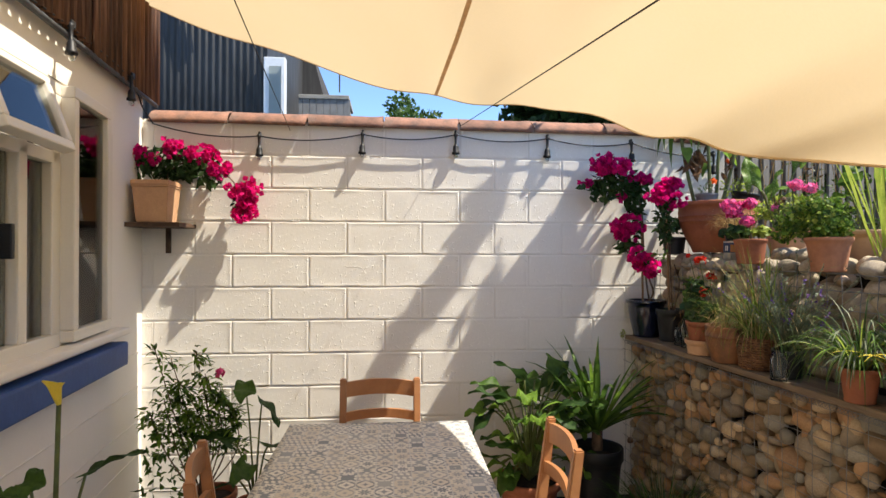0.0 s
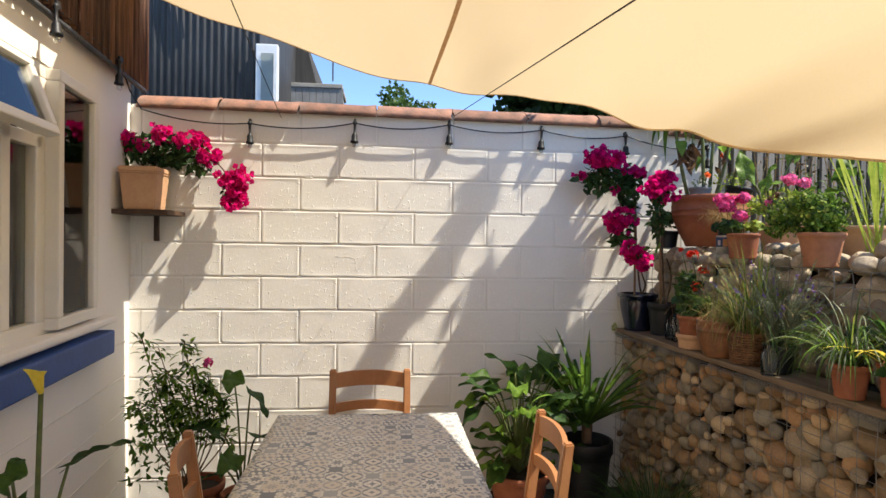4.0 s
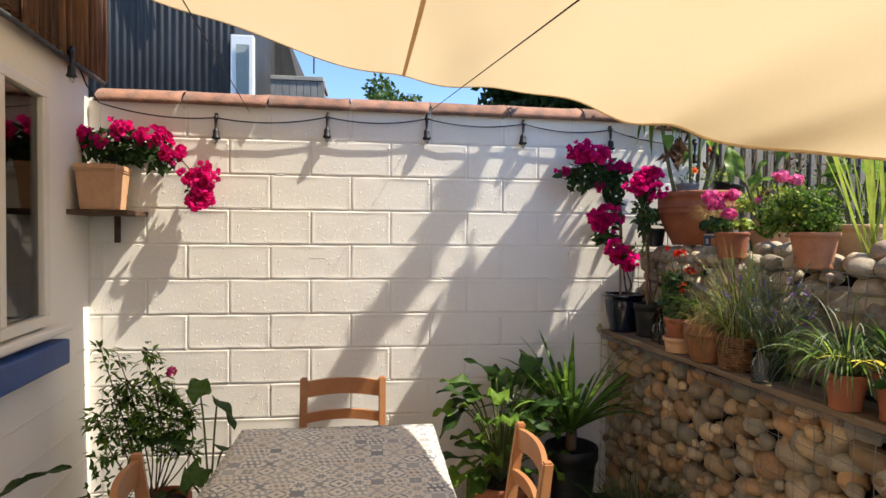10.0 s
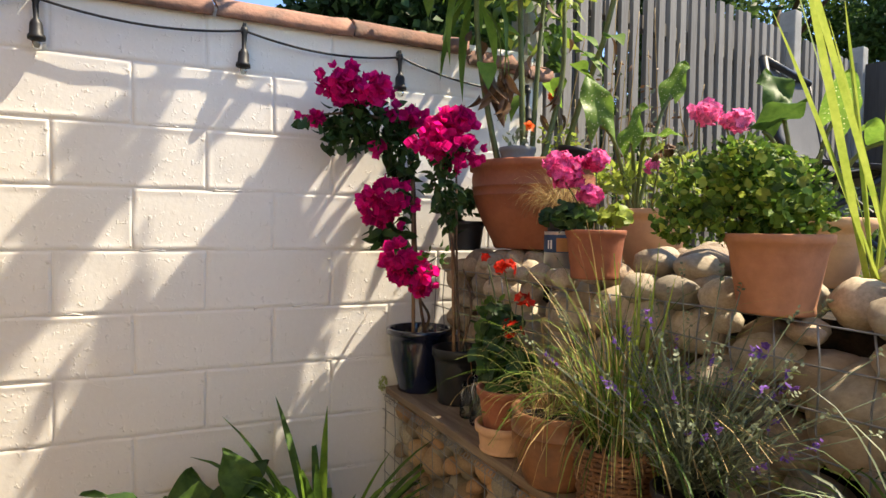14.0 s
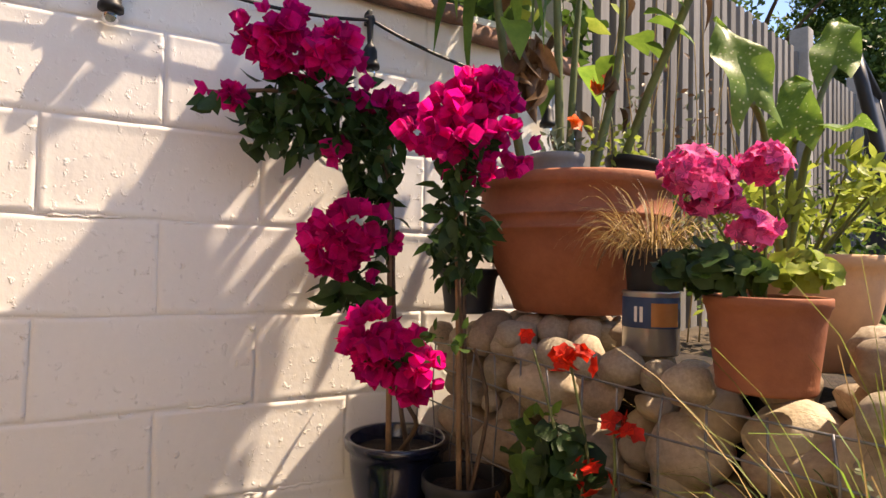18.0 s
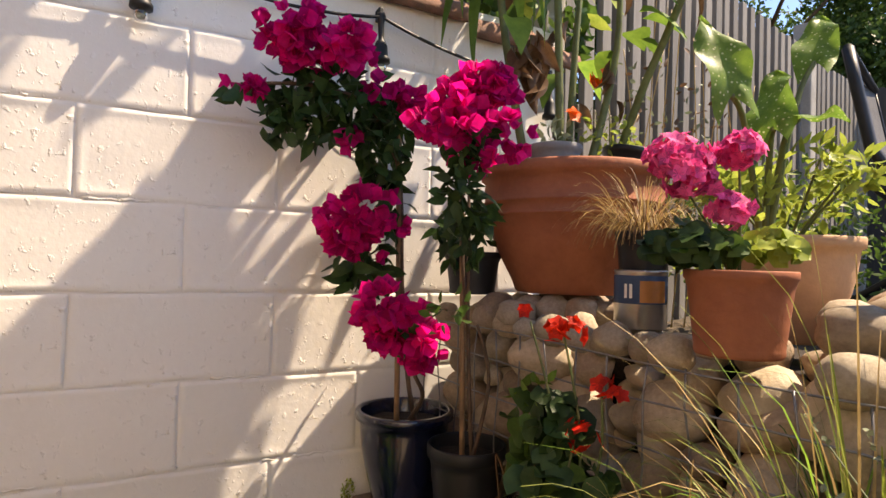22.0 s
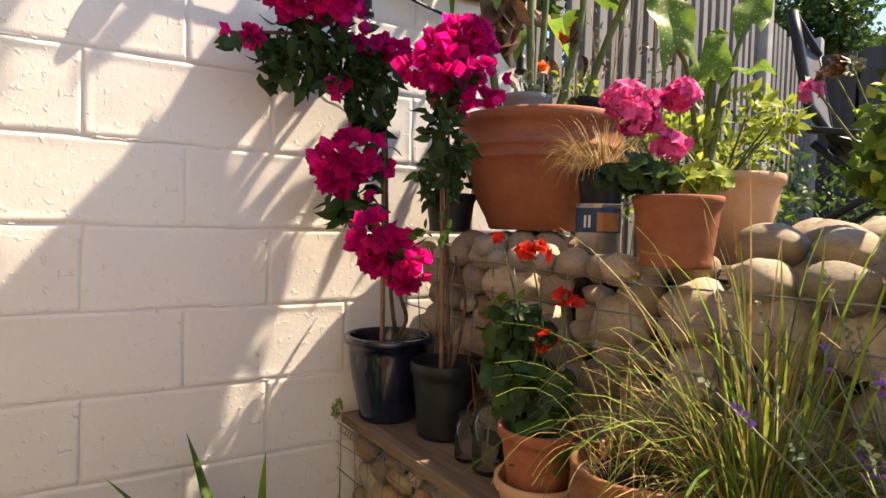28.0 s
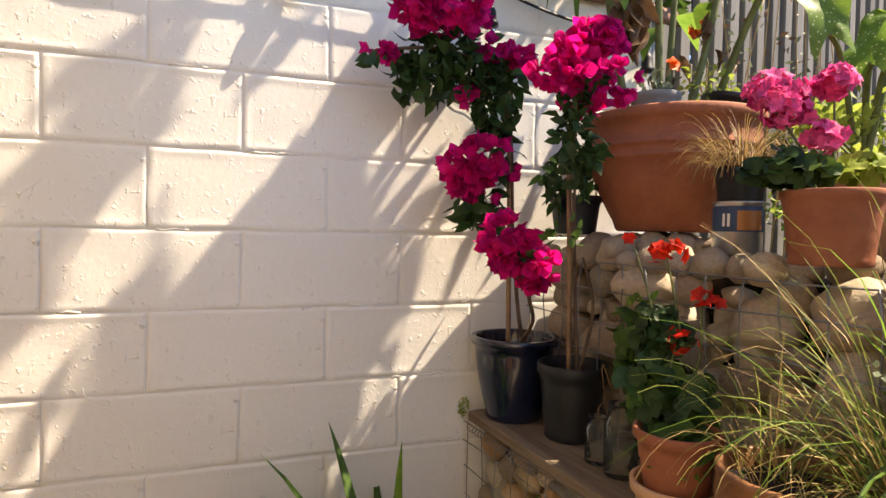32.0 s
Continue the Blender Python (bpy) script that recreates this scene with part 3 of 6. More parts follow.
def half_tile(name, length, radius, seed, broken=0.0):
    verts, faces, n, k = [], [], 10, 8
    for ring in (0, 1):
        for i in range(k + 1):
            x = length * (i / k - 0.5)
            lip = 1.06 if i == k else 1.0
            for j in range(n + 1):
                a = math.pi * j / n
                r = (radius - 0.014 * ring) * lip * (1 + 0.02 * noise.noise((x * 6 + seed, a, ring)))
                cut = -0.04 * broken * noise.noise((a * 2, seed, 1)) if i in (0, k) else 0
                verts.append((x + cut, -r * math.cos(a) * 1.25, r * math.sin(a) * 0.85))
    m = (k + 1) * (n + 1)
    for ring in (0, 1):
        for i in range(k):
            for j in range(n):
                a = ring * m + i * (n + 1) + j
                q = (a, a + 1, a + n + 2, a + n + 1)
                faces.append(q if ring == 0 else q[::-1])
    for i in (0, k):
        for j in range(n):
            a = i * (n + 1) + j
            faces.append((a, a + 1, a + 1 + m, a + m))
    for j in (0, n):
        for i in range(k):
            a = i * (n + 1) + j
            faces.append((a, a + n + 1, a + n + 1 + m, a + m))
    return mesh_of(name, verts, faces, TILE)


for i in range(7):
    x = -1.16 + i * 0.445
    part("coping_tile", half_tile("coping_tile", 0.436, 0.105, i * 2.3, 0.3), coping,
         m=pose(x, WALL_Y + 0.095, 2.222 - 0.004 * i, random.uniform(-1, 1), random.uniform(0.2, 1.2), random.uniform(-1, 1)))
for i in range(4):
    part("broken_tile", half_tile("broken_tile", 0.10 + 0.03 * (i % 2), 0.10, 40 + i, 1.0), coping, "chipped broken piece of clay tile",
         m=pose(1.80 + i * 0.075, WALL_Y + 0.09, 2.175 - 0.012 * i, random.uniform(-8, 8), random.uniform(-2, 12), random.uniform(-14, 14)))
part("mortar_bed", box_mesh("mortar_bed", MORTAR, 3.4, 0.19, 0.03, 0.008, at=(0.28, WALL_Y + 0.1, 2.232)), coping)

# ---- house wall ----
house = tagged(empty("wall_west"), "white painted house wall with faint block courses", "wall", kind="structure")
WIN_Y0, WIN_Y1, WIN_Z0, WIN_Z1 = 0.95, 2.84, 1.10, 2.17


def house_slab(name, ya, yb, za, zb, mat=HOUSE_WALL, depth=0.22, out=0.0, bevel=0.0):
    ym = (ya + yb) / 2
    return part(name, box_mesh(name, mat, abs(yb - ya) / HOUSE_DIR.y, depth, zb - za, bevel, at=(0, -depth / 2 + out, 0)), house, m=house_pose(ym, 0, (za + zb) / 2))


house_slab("wall_under_window", -4.0, 3.36, 0.0, WIN_Z0)
house_slab("wall_over_window", -4.0, 3.36, WIN_Z1, 2.46)
house_slab("wall_corner", WIN_Y1, 3.36, WIN_Z0, WIN_Z1)
house_slab("wall_beyond", -4.0, WIN_Y0, WIN_Z0, WIN_Z1)
joints = Acc()
for k in range(5):
    joints.tube([house_pose(y, 0.001, 0.16 + 0.19 * k).translation for y in (3.3, 2.0, 1.0, -1.0)], 0.004, sides=4)
part("course_lines", joints.mesh("course_lines", HOUSE_WALL), house)

# blue painted beam below the window
beam = tagged(new("window_beam", box_mesh("window_beam", BLUE_PAINT, 3.1, 0.085, 0.115, 0.012, at=(1.55, 0.0425, 0))), "blue painted timber beam under the window", "beam", kind="structure")
beam.matrix_basis = house_pose(2.90, 0.0, 0.985)
sill = tagged(new("window_sill", box_mesh("window_sill", HOUSE_WALL, 2.1, 0.10, 0.035, 0.010, at=(0, 0.02, 0))), "white painted sill under the kitchen window", "sill", kind="structure")
sill.matrix_basis = house_pose(1.93, 0.0, 1.085)

# window: cream frame with mullions, one side sash ajar, a tilted fanlight
window = tagged(empty("window_1", house_pose(1.895, -0.04, 0)), "cream plastic window with an open sash and a tilted fanlight", "window", kind="structure")
WL = (WIN_Y1 - WIN_Y0) / HOUSE_DIR.y


def bar(parent, name, a, b, w, d, mat=UPVC, label=""):
    """A frame bar between two points of the window's plane."""
    a, b = Vector(a), Vector(b)
    bm = box((b - a).length, d, w, 0.006)
    ang = math.atan2(b.z - a.z, b.x - a.x)
    return part(name, finish(bm, name, mat), parent, label, Matrix.Translation((a + b) / 2) @ pose(0, 0, 0, 0, -math.degrees(ang), 0))


def ring(parent, x0, x1, z0, z1, w, d, y=0.0):
    bar(parent, "rail", (x0, y, z0 + w / 2), (x1, y, z0 + w / 2), w, d)
    bar(parent, "rail", (x0, y, z1 - w / 2), (x1, y, z1 - w / 2), w, d)
    bar(parent, "stile", (x0 + w / 2, y, z0 + w), (x0 + w / 2, y, z1 - w), w, d)
    bar(parent, "stile", (x1 - w / 2, y, z0 + w), (x1 - w / 2, y, z1 - w), w, d)


def pane(parent, x0, x1, z0, z1, y=0.0):
    ob = part("pane", box_mesh("pane", PANE, x1 - x0, 0.006, z1 - z0, at=((x0 + x1) / 2, y, (z0 + z1) / 2)), parent)
    ob.visible_shadow = False
    return ob


H = WL / 2
ring(window, -H, H, WIN_Z0, WIN_Z1, 0.055, 0.07)
for x, w in ((-H + 0.475, 0.085), (-H + 0.73, 0.06), (-H + 1.25, 0.055)):
    bar(window, "mullion", (x, 0, WIN_Z0 + 0.055), (x, 0, WIN_Z1 - 0.055), w, 0.07)
bar(window, "transom", (-H + 0.46, 0, 1.86), (H, 0, 1.86), 0.05, 0.07)
for x0, x1 in ((-H + 0.50, -H + 0.70), (-H + 0.75, -H + 1.25), (-H + 1.25, H)):
    pane(window, x0 + 0.03, x1 - 0.03, WIN_Z0 + 0.05, 1.85)
for x0, x1 in ((-H + 1.25, H),):
    pane(window, x0 + 0.03, x1 - 0.03, 1.88, WIN_Z1 - 0.05)
sash = part("open_sash", box_mesh("open_sash", UPVC, 0.02, 0.05, 0.9, 0.004, at=(-0.012, 0, 1.6)), window, "side sash standing ajar", pose(-H + 0.02, 0.045, 0, 0, 0, 2))
ring(sash, 0.0, 0.43, WIN_Z0 + 0.015, WIN_Z1 - 0.01, 0.048, 0.055)
pane(sash, 0.045, 0.385, WIN_Z0 + 0.07, WIN_Z1 - 0.07)
fan = part("fanlight", box_mesh("fanlight", UPVC, 0.46, 0.05, 0.02, 0.004, at=(0.23, 0, 0.0)), window, "top-hung fanlight tilted open", pose(-H + 0.64, 0.05, WIN_Z1 - 0.03, 20, 0, 0))
ring(fan, 0.0, 0.46, -0.30, 0.0, 0.038, 0.045)
pane(fan, 0.036, 0.424, -0.264, -0.036)
part("handle", box_mesh("handle", BLACK_PLASTIC, 0.02, 0.04, 0.12, 0.006, at=(-H + 0.86, 0.05, 1.52)), window, "dark window handle")

# a plain room behind the glass, its dimness put into one dark colour
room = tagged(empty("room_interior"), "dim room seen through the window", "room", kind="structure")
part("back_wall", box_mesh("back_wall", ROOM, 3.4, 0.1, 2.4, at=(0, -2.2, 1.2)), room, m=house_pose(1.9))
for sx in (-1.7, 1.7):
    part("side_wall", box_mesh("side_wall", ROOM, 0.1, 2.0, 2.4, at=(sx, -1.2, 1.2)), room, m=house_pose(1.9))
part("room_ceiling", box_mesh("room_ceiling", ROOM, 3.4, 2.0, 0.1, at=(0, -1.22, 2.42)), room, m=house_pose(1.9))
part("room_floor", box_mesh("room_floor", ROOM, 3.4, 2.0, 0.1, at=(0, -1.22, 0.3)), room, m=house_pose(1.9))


def corrugated(name, mat, length, height, pitch=0.076, depth=0.018, samples=6, seed=0):
    """A corrugated sheet: ribs run up, local x along, z up, front towards local y."""
    n = int(length / pitch * samples)
    verts, faces = [], []
    for i in range(n + 1):
        x = length * i / n
        y = depth * 0.5 * math.cos(2 * math.pi * x / pitch)
        wob = 0.012 * noise.noise((x * 3, seed, 0))
        verts += [(x, y, wob), (x, y, height), (x, y - 0.003, height), (x, y - 0.003, wob)]
    for i in range(n):
        a = i * 4
        for j in range(4):
            faces.append((a + j, a + (j + 1) % 4, a + 4 + (j + 1) % 4, a + 4 + j))
    return mesh_of(name, verts, faces, mat)


roof_clad = tagged(empty("roof_cladding", house_pose(3.45, 0.045, 2.345)), "rusty brown corrugated sheets overhanging the house wall", "cladding", kind="structure")
for k in range(4):
    part("corrugated_sheet", corrugated("corrugated_sheet", RUST, 0.92, 1.9, 0.066, 0.040, 8, seed=k), roof_clad, m=pose(k * 0.9, 0.004 * (k % 2), 0.0 + 0.02 * (k % 2)))
part("backing_board", box_mesh("backing_board", BLACK_SHEET, 3.7, 0.03, 2.0, at=(1.85, -0.06, 1.04)), roof_clad)


gut = Acc()
gut.tube([(5.0 * i / 60, 0.0, -0.004 + 0.006 * noise.noise((i * 0.5, 3, 1))) for i in range(61)], 0.013, sides=8)
part("edge_roll", gut.mesh("edge_roll", BLACK_SHEET), roof_clad, "thin black rolled edge under the sheets")


# ---- stone-filled wire baskets ----
def pebble(name, mat, seed, rough=0.16, res=2):
    bm = bmesh.new()
    bmesh.ops.create_icosphere(bm, subdivisions=res, radius=0.5)
    for v in bm.verts:
        d = v.co.normalized()
        v.co = d * 0.5 * (1 + rough * noise.noise(d * 1.3 + Vector((seed, 0, 0))) + 0.05 * noise.noise(d * 3.1 + Vector((0, seed, 0))))
    return finish(bm, name, mat, True)


pebbles = [pebble("stone", PEBBLES[k % 5], 5.3 * k, 0.3) for k in range(20)]
cobbles = [pebble("cobble", COBBLES[k % 3], 9.1 * k + 2, 0.17, 3) for k in range(12)]


def pack(y0, y1, z0, z1, size, tries, gap=0.94):
    """Places for stones in a face, large first, hardly overlapping."""
    spots = []
    for k in range(tries):
        s = size * (1.45 - 1.0 * (k / tries) ** 0.65) * random.uniform(0.9, 1.1)
        y, z = random.uniform(y0 + s * 0.4, y1 - s * 0.4), random.uniform(z0 + s * 0.35, z1 - s * 0.35)
        sy, sz = s * random.uniform(0.95, 1.35), s * random.uniform(0.72, 0.98)
        if all(((y - a) / (sy + c)) ** 2 + ((z - b) / (sz + d)) ** 2 > 0.25 * gap * gap for a, b, c, d in spots):
            spots.append((y, z, sy, sz))
    return spots


def gabion(name, front, y0, y1, z0, z1, size, tries, stones, mesh_step, wire, label, parts_from, depth=0.42):
    ob = tagged(empty(name), label, "gabion wall", "stone baskets")
    tails = {}
    places = pack(y0, y1, z0, z1, size, tries)
    places.sort(key=lambda q: -q[0])
    kept = 0
    for y, z, sy, sz in places:
        dx = random.uniform(0.30, 0.5) * sy + 0.012
        m = pose(front(y) + dx, y, z, random.uniform(-25, 25), random.uniform(-14, 14), random.uniform(-20, 20)) @ Matrix.Diagonal((sy * random.uniform(0.75, 0.95), sy, sz, 1))
        if kept < 300 and y > parts_from:
            part("stone", random.choice(stones), ob, m=m)
            kept += 1
        else:
            me = random.choice(stones)
            tails.setdefault(me.materials[0].name, Acc()).add([m @ v.co for v in me.vertices], [tuple(p.vertices) for p in me.polygons])
    # a second, deeper layer that closes the gaps
    for y, z, sy, sz in pack(y0, y1, z0, z1, size * 1.05, tries // 2, 0.72):
        me = random.choice(stones)
        m = pose(front(y) + size * 1.05, y, z, random.uniform(0, 360), random.uniform(0, 360), 0) @ Matrix.Diagonal((sy, sy, sz, 1))
        tails.setdefault(me.materials[0].name, Acc()).add([m @ v.co for v in me.vertices], [tuple(p.vertices) for p in me.polygons])
    for mat, tail in sorted(tails.items()):
        part("pebble_fill", tail.mesh("pebble_fill", bpy.data.materials[mat]), ob)["kind"] = "stuff"
    core = box_mesh("core", SOIL, depth - size * 1.2, y1 - y0, z1 - z0 - 0.02)
    ym = (y0 + y1) / 2
    k = -(front(y1) - front(y0)) / (y1 - y0)
    part("core", core, ob, m=pose(front(ym) + size * 1.5 + (depth - size * 1.2) / 2, ym, (z0 + z1) / 2, 0, 0, math.degrees(math.atan(k))))
    for q in range(int((y1 - y0) / mesh_step) + 1):
        y = y0 + q * mesh_step
        w = Acc()
        w.tube([(front(y) - 0.004 + 0.004 * math.sin(3 * q + j), y + 0.004 * math.sin(2.1 * j + q), z0 + (z1 - z0) * j / 8) for j in range(9)], wire, sides=5)
        part("upright_wire", w.mesh("upright_wire", WIRE), ob)
    for q in range(int(round((z1 - z0) / mesh_step)) + 1):
        z = min(z1, z0 + q * mesh_step)
        w = Acc()
        w.tube([(front(y) - 0.008 + 0.004 * math.sin(y * 9 + q), y, z + 0.004 * math.sin(y * 7 + 2 * q)) for y in [y0 + (y1 - y0) * j / 30 for j in range(31)]], wire, sides=5)
        part("level_wire", w.mesh("level_wire", WIRE), ob)
    return ob


lower = gabion("stone_basket", low_x, -2.6, 3.34, 0.0, 0.955, 0.074, 6500, pebbles, 0.075, 0.0013, "low wire basket wall packed with rounded brown pebbles", 1.7)
gabion("stone_basket", up_x, -2.6, 3.34, 0.965, 1.405, 0.098, 2600, cobbles, 0.076, 0.0018, "upper wire basket packed with large pale cobbles", 1.0)

# timber plank ledge on the lower basket
ledge = tagged(empty("timber_ledge"), "weathered timber planks along the top of the lower stone basket", "ledge")
ang = math.degrees(math.atan(LOW_K))
for k, (a, b) in enumerate(((3.33, 1.15), (1.14, -1.0), (-1.01, -2.6))):
    bm = box(0.20, a - b, 0.026, 0.005)
    for v in bm.verts:
        v.co.z += 0.002 * noise.noise(v.co * 7)
    ym = (a + b) / 2
    part("plank", finish(bm, "plank", PLANK), ledge, m=pose(low_x(ym) + 0.09, ym, 0.972, 0, 0, ang))

# lacing wire wound round the front edge of the ledge
lacing = Acc()
lacing.tube([(low_x(3.3 - q * 0.0022) - 0.016 + 0.009 * math.cos(q * 0.9), 3.3 - q * 0.0022, 0.948 + 0.009 * math.sin(q * 0.9)) for q in range(1000)], 0.001, sides=4)
part("lacing_wire", lacing.mesh("lacing_wire", WIRE), lower, "wire lacing wound along the top edge")

# loose cobbles lying along the top of the upper basket
def loose_cobble(x, y, z, sx, sy, sz, rz=0, tilt=0):
    ob = new("cobble", cobbles[random.randrange(12)])
    ob.matrix_basis = pose(x, y, z + sz * 0.40, tilt, random.uniform(-6, 6), rz) @ Matrix.Diagonal((sx, sy, sz, 1))
    return tagged(ob, "smooth pale cobble lying on the stone basket", "stone", "loose cobbles")


# ---- garden table with its cloth ----
TX0, TX1, TY0, TY1, TZ = -0.43, 0.33, 1.05, 2.44, 0.745
table = tagged(empty("garden_table", pose((TX0 + TX1) / 2, (TY0 + TY1) / 2, 0, 0, 0, 0)), "rectangular wooden garden table under a printed cloth", "table")
tw, tl = TX1 - TX0, TY1 - TY0
part("tabletop", box_mesh("tabletop", PINE, tw - 0.01, tl - 0.01, 0.03, 0.004, at=(0, 0, TZ - 0.020)), table)
leg = box_mesh("leg", PINE, 0.06, 0.06, TZ - 0.035, 0.006, at=(0, 0, (TZ - 0.035) / 2))
for sx in (-1, 1):
    for sy in (-1, 1):
        part("leg", leg, table, m=pose(sx * (tw / 2 - 0.07), sy * (tl / 2 - 0.07), 0))
for sy in (-1, 1):
    part("apron", box_mesh("apron", PINE, tw - 0.2, 0.022, 0.09, 0.003, at=(0, sy * (tl / 2 - 0.07), TZ - 0.082)), table)
for sx in (-1, 1):
    part("apron", box_mesh("apron", PINE, 0.022, tl - 0.2, 0.09, 0.003, at=(sx * (tw / 2 - 0.07), 0, TZ - 0.082)), table)


def tablecloth():
    """The cloth lies flat and drops over the edges in shallow folds."""
    drop, nx, ny, nd = 0.15, 20, 36, 5
    verts, faces, idx = [], [], {}
    def put(i, j):
        u, v = min(max(i, 0), nx), min(max(j, 0), ny)
        x, y, z = tw * (u / nx - 0.5), tl * (v / ny - 0.5), TZ - 0.001
        ox, oy = (i - u) / nd, (j - v) / nd
        q = max(abs(ox), abs(oy))
        if q:
            along = y if abs(ox) >= abs(oy) else x
            flare = 0.012 * min(1, q * 3) + 0.018 * q * (1 + math.sin(along * 21)) * 0.5
            x += math.copysign(flare, ox) if ox else 0
            y += math.copysign(flare, oy) if oy else 0
            z -= drop * q - 0.004 * min(1, q * 5)
        idx[i, j] = len(verts)
        verts.append((x, y, z))
    for j in range(-nd, ny + nd + 1):
        for i in range(-nd, nx + nd + 1):
            put(i, j)
    for j in range(-nd, ny + nd):
        for i in range(-nd, nx + nd):
            faces.append((idx[i, j], idx[i + 1, j], idx[i + 1, j + 1], idx[i, j + 1]))
    me = mesh_of("tablecloth", verts, faces, OILCLOTH)
    ob = new("tablecloth", me)
    ob.matrix_basis = pose((TX0 + TX1) / 2, (TY0 + TY1) / 2, 0.004)
    mod = ob.modifiers.new("thickness", "SOLIDIFY")
    mod.thickness = 0.0015
    return tagged(ob, "grey and white oilcloth printed with patchwork tiles on the table", "tablecloth")


tablecloth()


# ---- pine chairs ----
def chair():
    """A pine chair; its back is at local y = 0 and the seat reaches towards -y."""
    c = empty("dining_chair")
    w, h, sd, sh = 0.40, 0.85, 0.40, 0.45
    for s in (-1, 1):
        pts = [(0, -0.02, 0), (0, 0, 0.25), (0, 0, 0.45), (0, 0.025, 0.65), (0, 0.05, h)]
        bm = bmesh.new()
        rings = []
        for (x, y, z), t in zip(pts, (0.036, 0.04, 0.042, 0.038, 0.032)):
            rings.append([bm.verts.new((x + a * 0.017, y + b * t / 2, z)) for a, b in ((-1, -1), (1, -1), (1, 1), (-1, 1))])
        for r, q in zip(rings, rings[1:]):
            for k in range(4):
                bm.faces.new((r[k], r[(k + 1) % 4], q[(k + 1) % 4], q[k]))
        bm.faces.new(rings[0][::-1])
        bm.faces.new(rings[-1])
        bmesh.ops.bevel(bm, geom=bm.edges[:], offset=0.005, segments=2, affect="EDGES")
        part("back_post", finish(bm, "back_post", PINE), c, m=pose(s * (w / 2 - 0.017), 0, 0))
    for z, hh, yy in ((0.795, 0.075, 0.046), (0.665, 0.045, 0.026)):
        verts, faces = [], []
        n = 12
        for i in range(n + 1):
            t = i / n * 2 - 1
            x, y = t * (w / 2 - 0.03), yy + 0.022 * (1 - t * t)
            arch = 0.012 * (1 - t * t)
            for dy, dz in ((-0.009, -hh / 2), (0.009, -hh / 2), (0.009, hh / 2 + arch), (-0.009, hh / 2 + arch)):
                verts.append((x, y + dy, z + dz + (arch if dz < 0 else 0)))
        for i in range(n):
            for k in range(4):
                faces.append((i * 4 + k, i * 4 + (k + 1) % 4, i * 4 + 4 + (k + 1) % 4, i * 4 + 4 + k))
        faces += [(3, 2, 1, 0), tuple(n * 4 + k for k in range(4))]
        part("back_rail", mesh_of("back_rail", verts, faces, PINE, False), c)
    part("seat", box_mesh("seat", PINE, w + 0.02, sd, 0.022, 0.008, at=(0, -sd / 2 - 0.005, sh)), c)
    for s in (-1, 1):
        part("front_leg", box_mesh("front_leg", PINE, 0.036, 0.036, sh - 0.012, 0.005, at=(s * (w / 2 - 0.02), -sd + 0.03, (sh - 0.012) / 2)), c)
        part("side_rail", box_mesh("side_rail", PINE, 0.02, sd - 0.06, 0.05, 0.003, at=(s * (w / 2 - 0.02), -sd / 2, sh - 0.04)), c)
        part("stretcher", box_mesh("stretcher", PINE, 0.018, sd - 0.06, 0.028, 0.003, at=(s * (w / 2 - 0.02), -sd / 2, 0.18)), c)
    part("front_rail", box_mesh("front_rail", PINE, w - 0.06, 0.02, 0.05, 0.003, at=(0, -sd + 0.03, sh - 0.04)), c)
    return tagged(c, "honey-coloured pine chair with a slatted back drawn up to the table", "chair", "chairs round the table")


first = chair()
first.matrix_basis = pose(-0.055, 2.80, 0, 0, 0, 0)
copy_thing(first, pose(0.56, 1.93, 0, 0, 0, -92))
copy_thing(first, pose(-0.546, 1.768, 0, 0, 0, 102.5))

# ---- shade sail and its cords ----
def along(pts, t):
    """A point at t (0 to 1) on a smooth line through the points."""
    k = len(pts) - 1
    f = min(max(t, 0), 0.99999) * k
    i = int(f)
    f -= i
    p = [Vector(pts[min(max(i + d, 0), k)]) for d in (-1, 0, 1, 2)]
    return 0.5 * (2 * p[1] + (p[2] - p[0]) * f + (2 * p[0] - 5 * p[1] + 4 * p[2] - p[3]) * f * f + (3 * p[1] - p[0] - 3 * p[2] + p[3]) * f ** 3)


SAIL_FRONT = [(-1.783, 3.505, 3.063), (-1.121, 3.211, 2.755), (-0.578, 3.002, 2.517), (-0.001, 2.868, 2.319), (0.302, 2.821, 2.255), (0.599, 2.829, 2.233), (0.826, 2.665, 2.181), (0.951, 2.26, 2.012), (0.986, 1.854, 1.886), (0.986, 1.51, 1.789), (1.045, 1.066, 1.66), (1.5, 0.5, 1.6)]
SAIL_BACK = [(-1.5, -0.5, 2.66), (-0.95, -0.75, 2.46), (-0.2, -0.9, 2.22), (0.47, -1.0, 2.04), (1.1, -1.1, 1.84), (1.9, -1.3, 1.68)]
sail = tagged(empty("shade_sail"), "cream fabric shade sail stretched low over the patio", "shade sail")
NS, NT = 90, 70
verts, faces = [], []
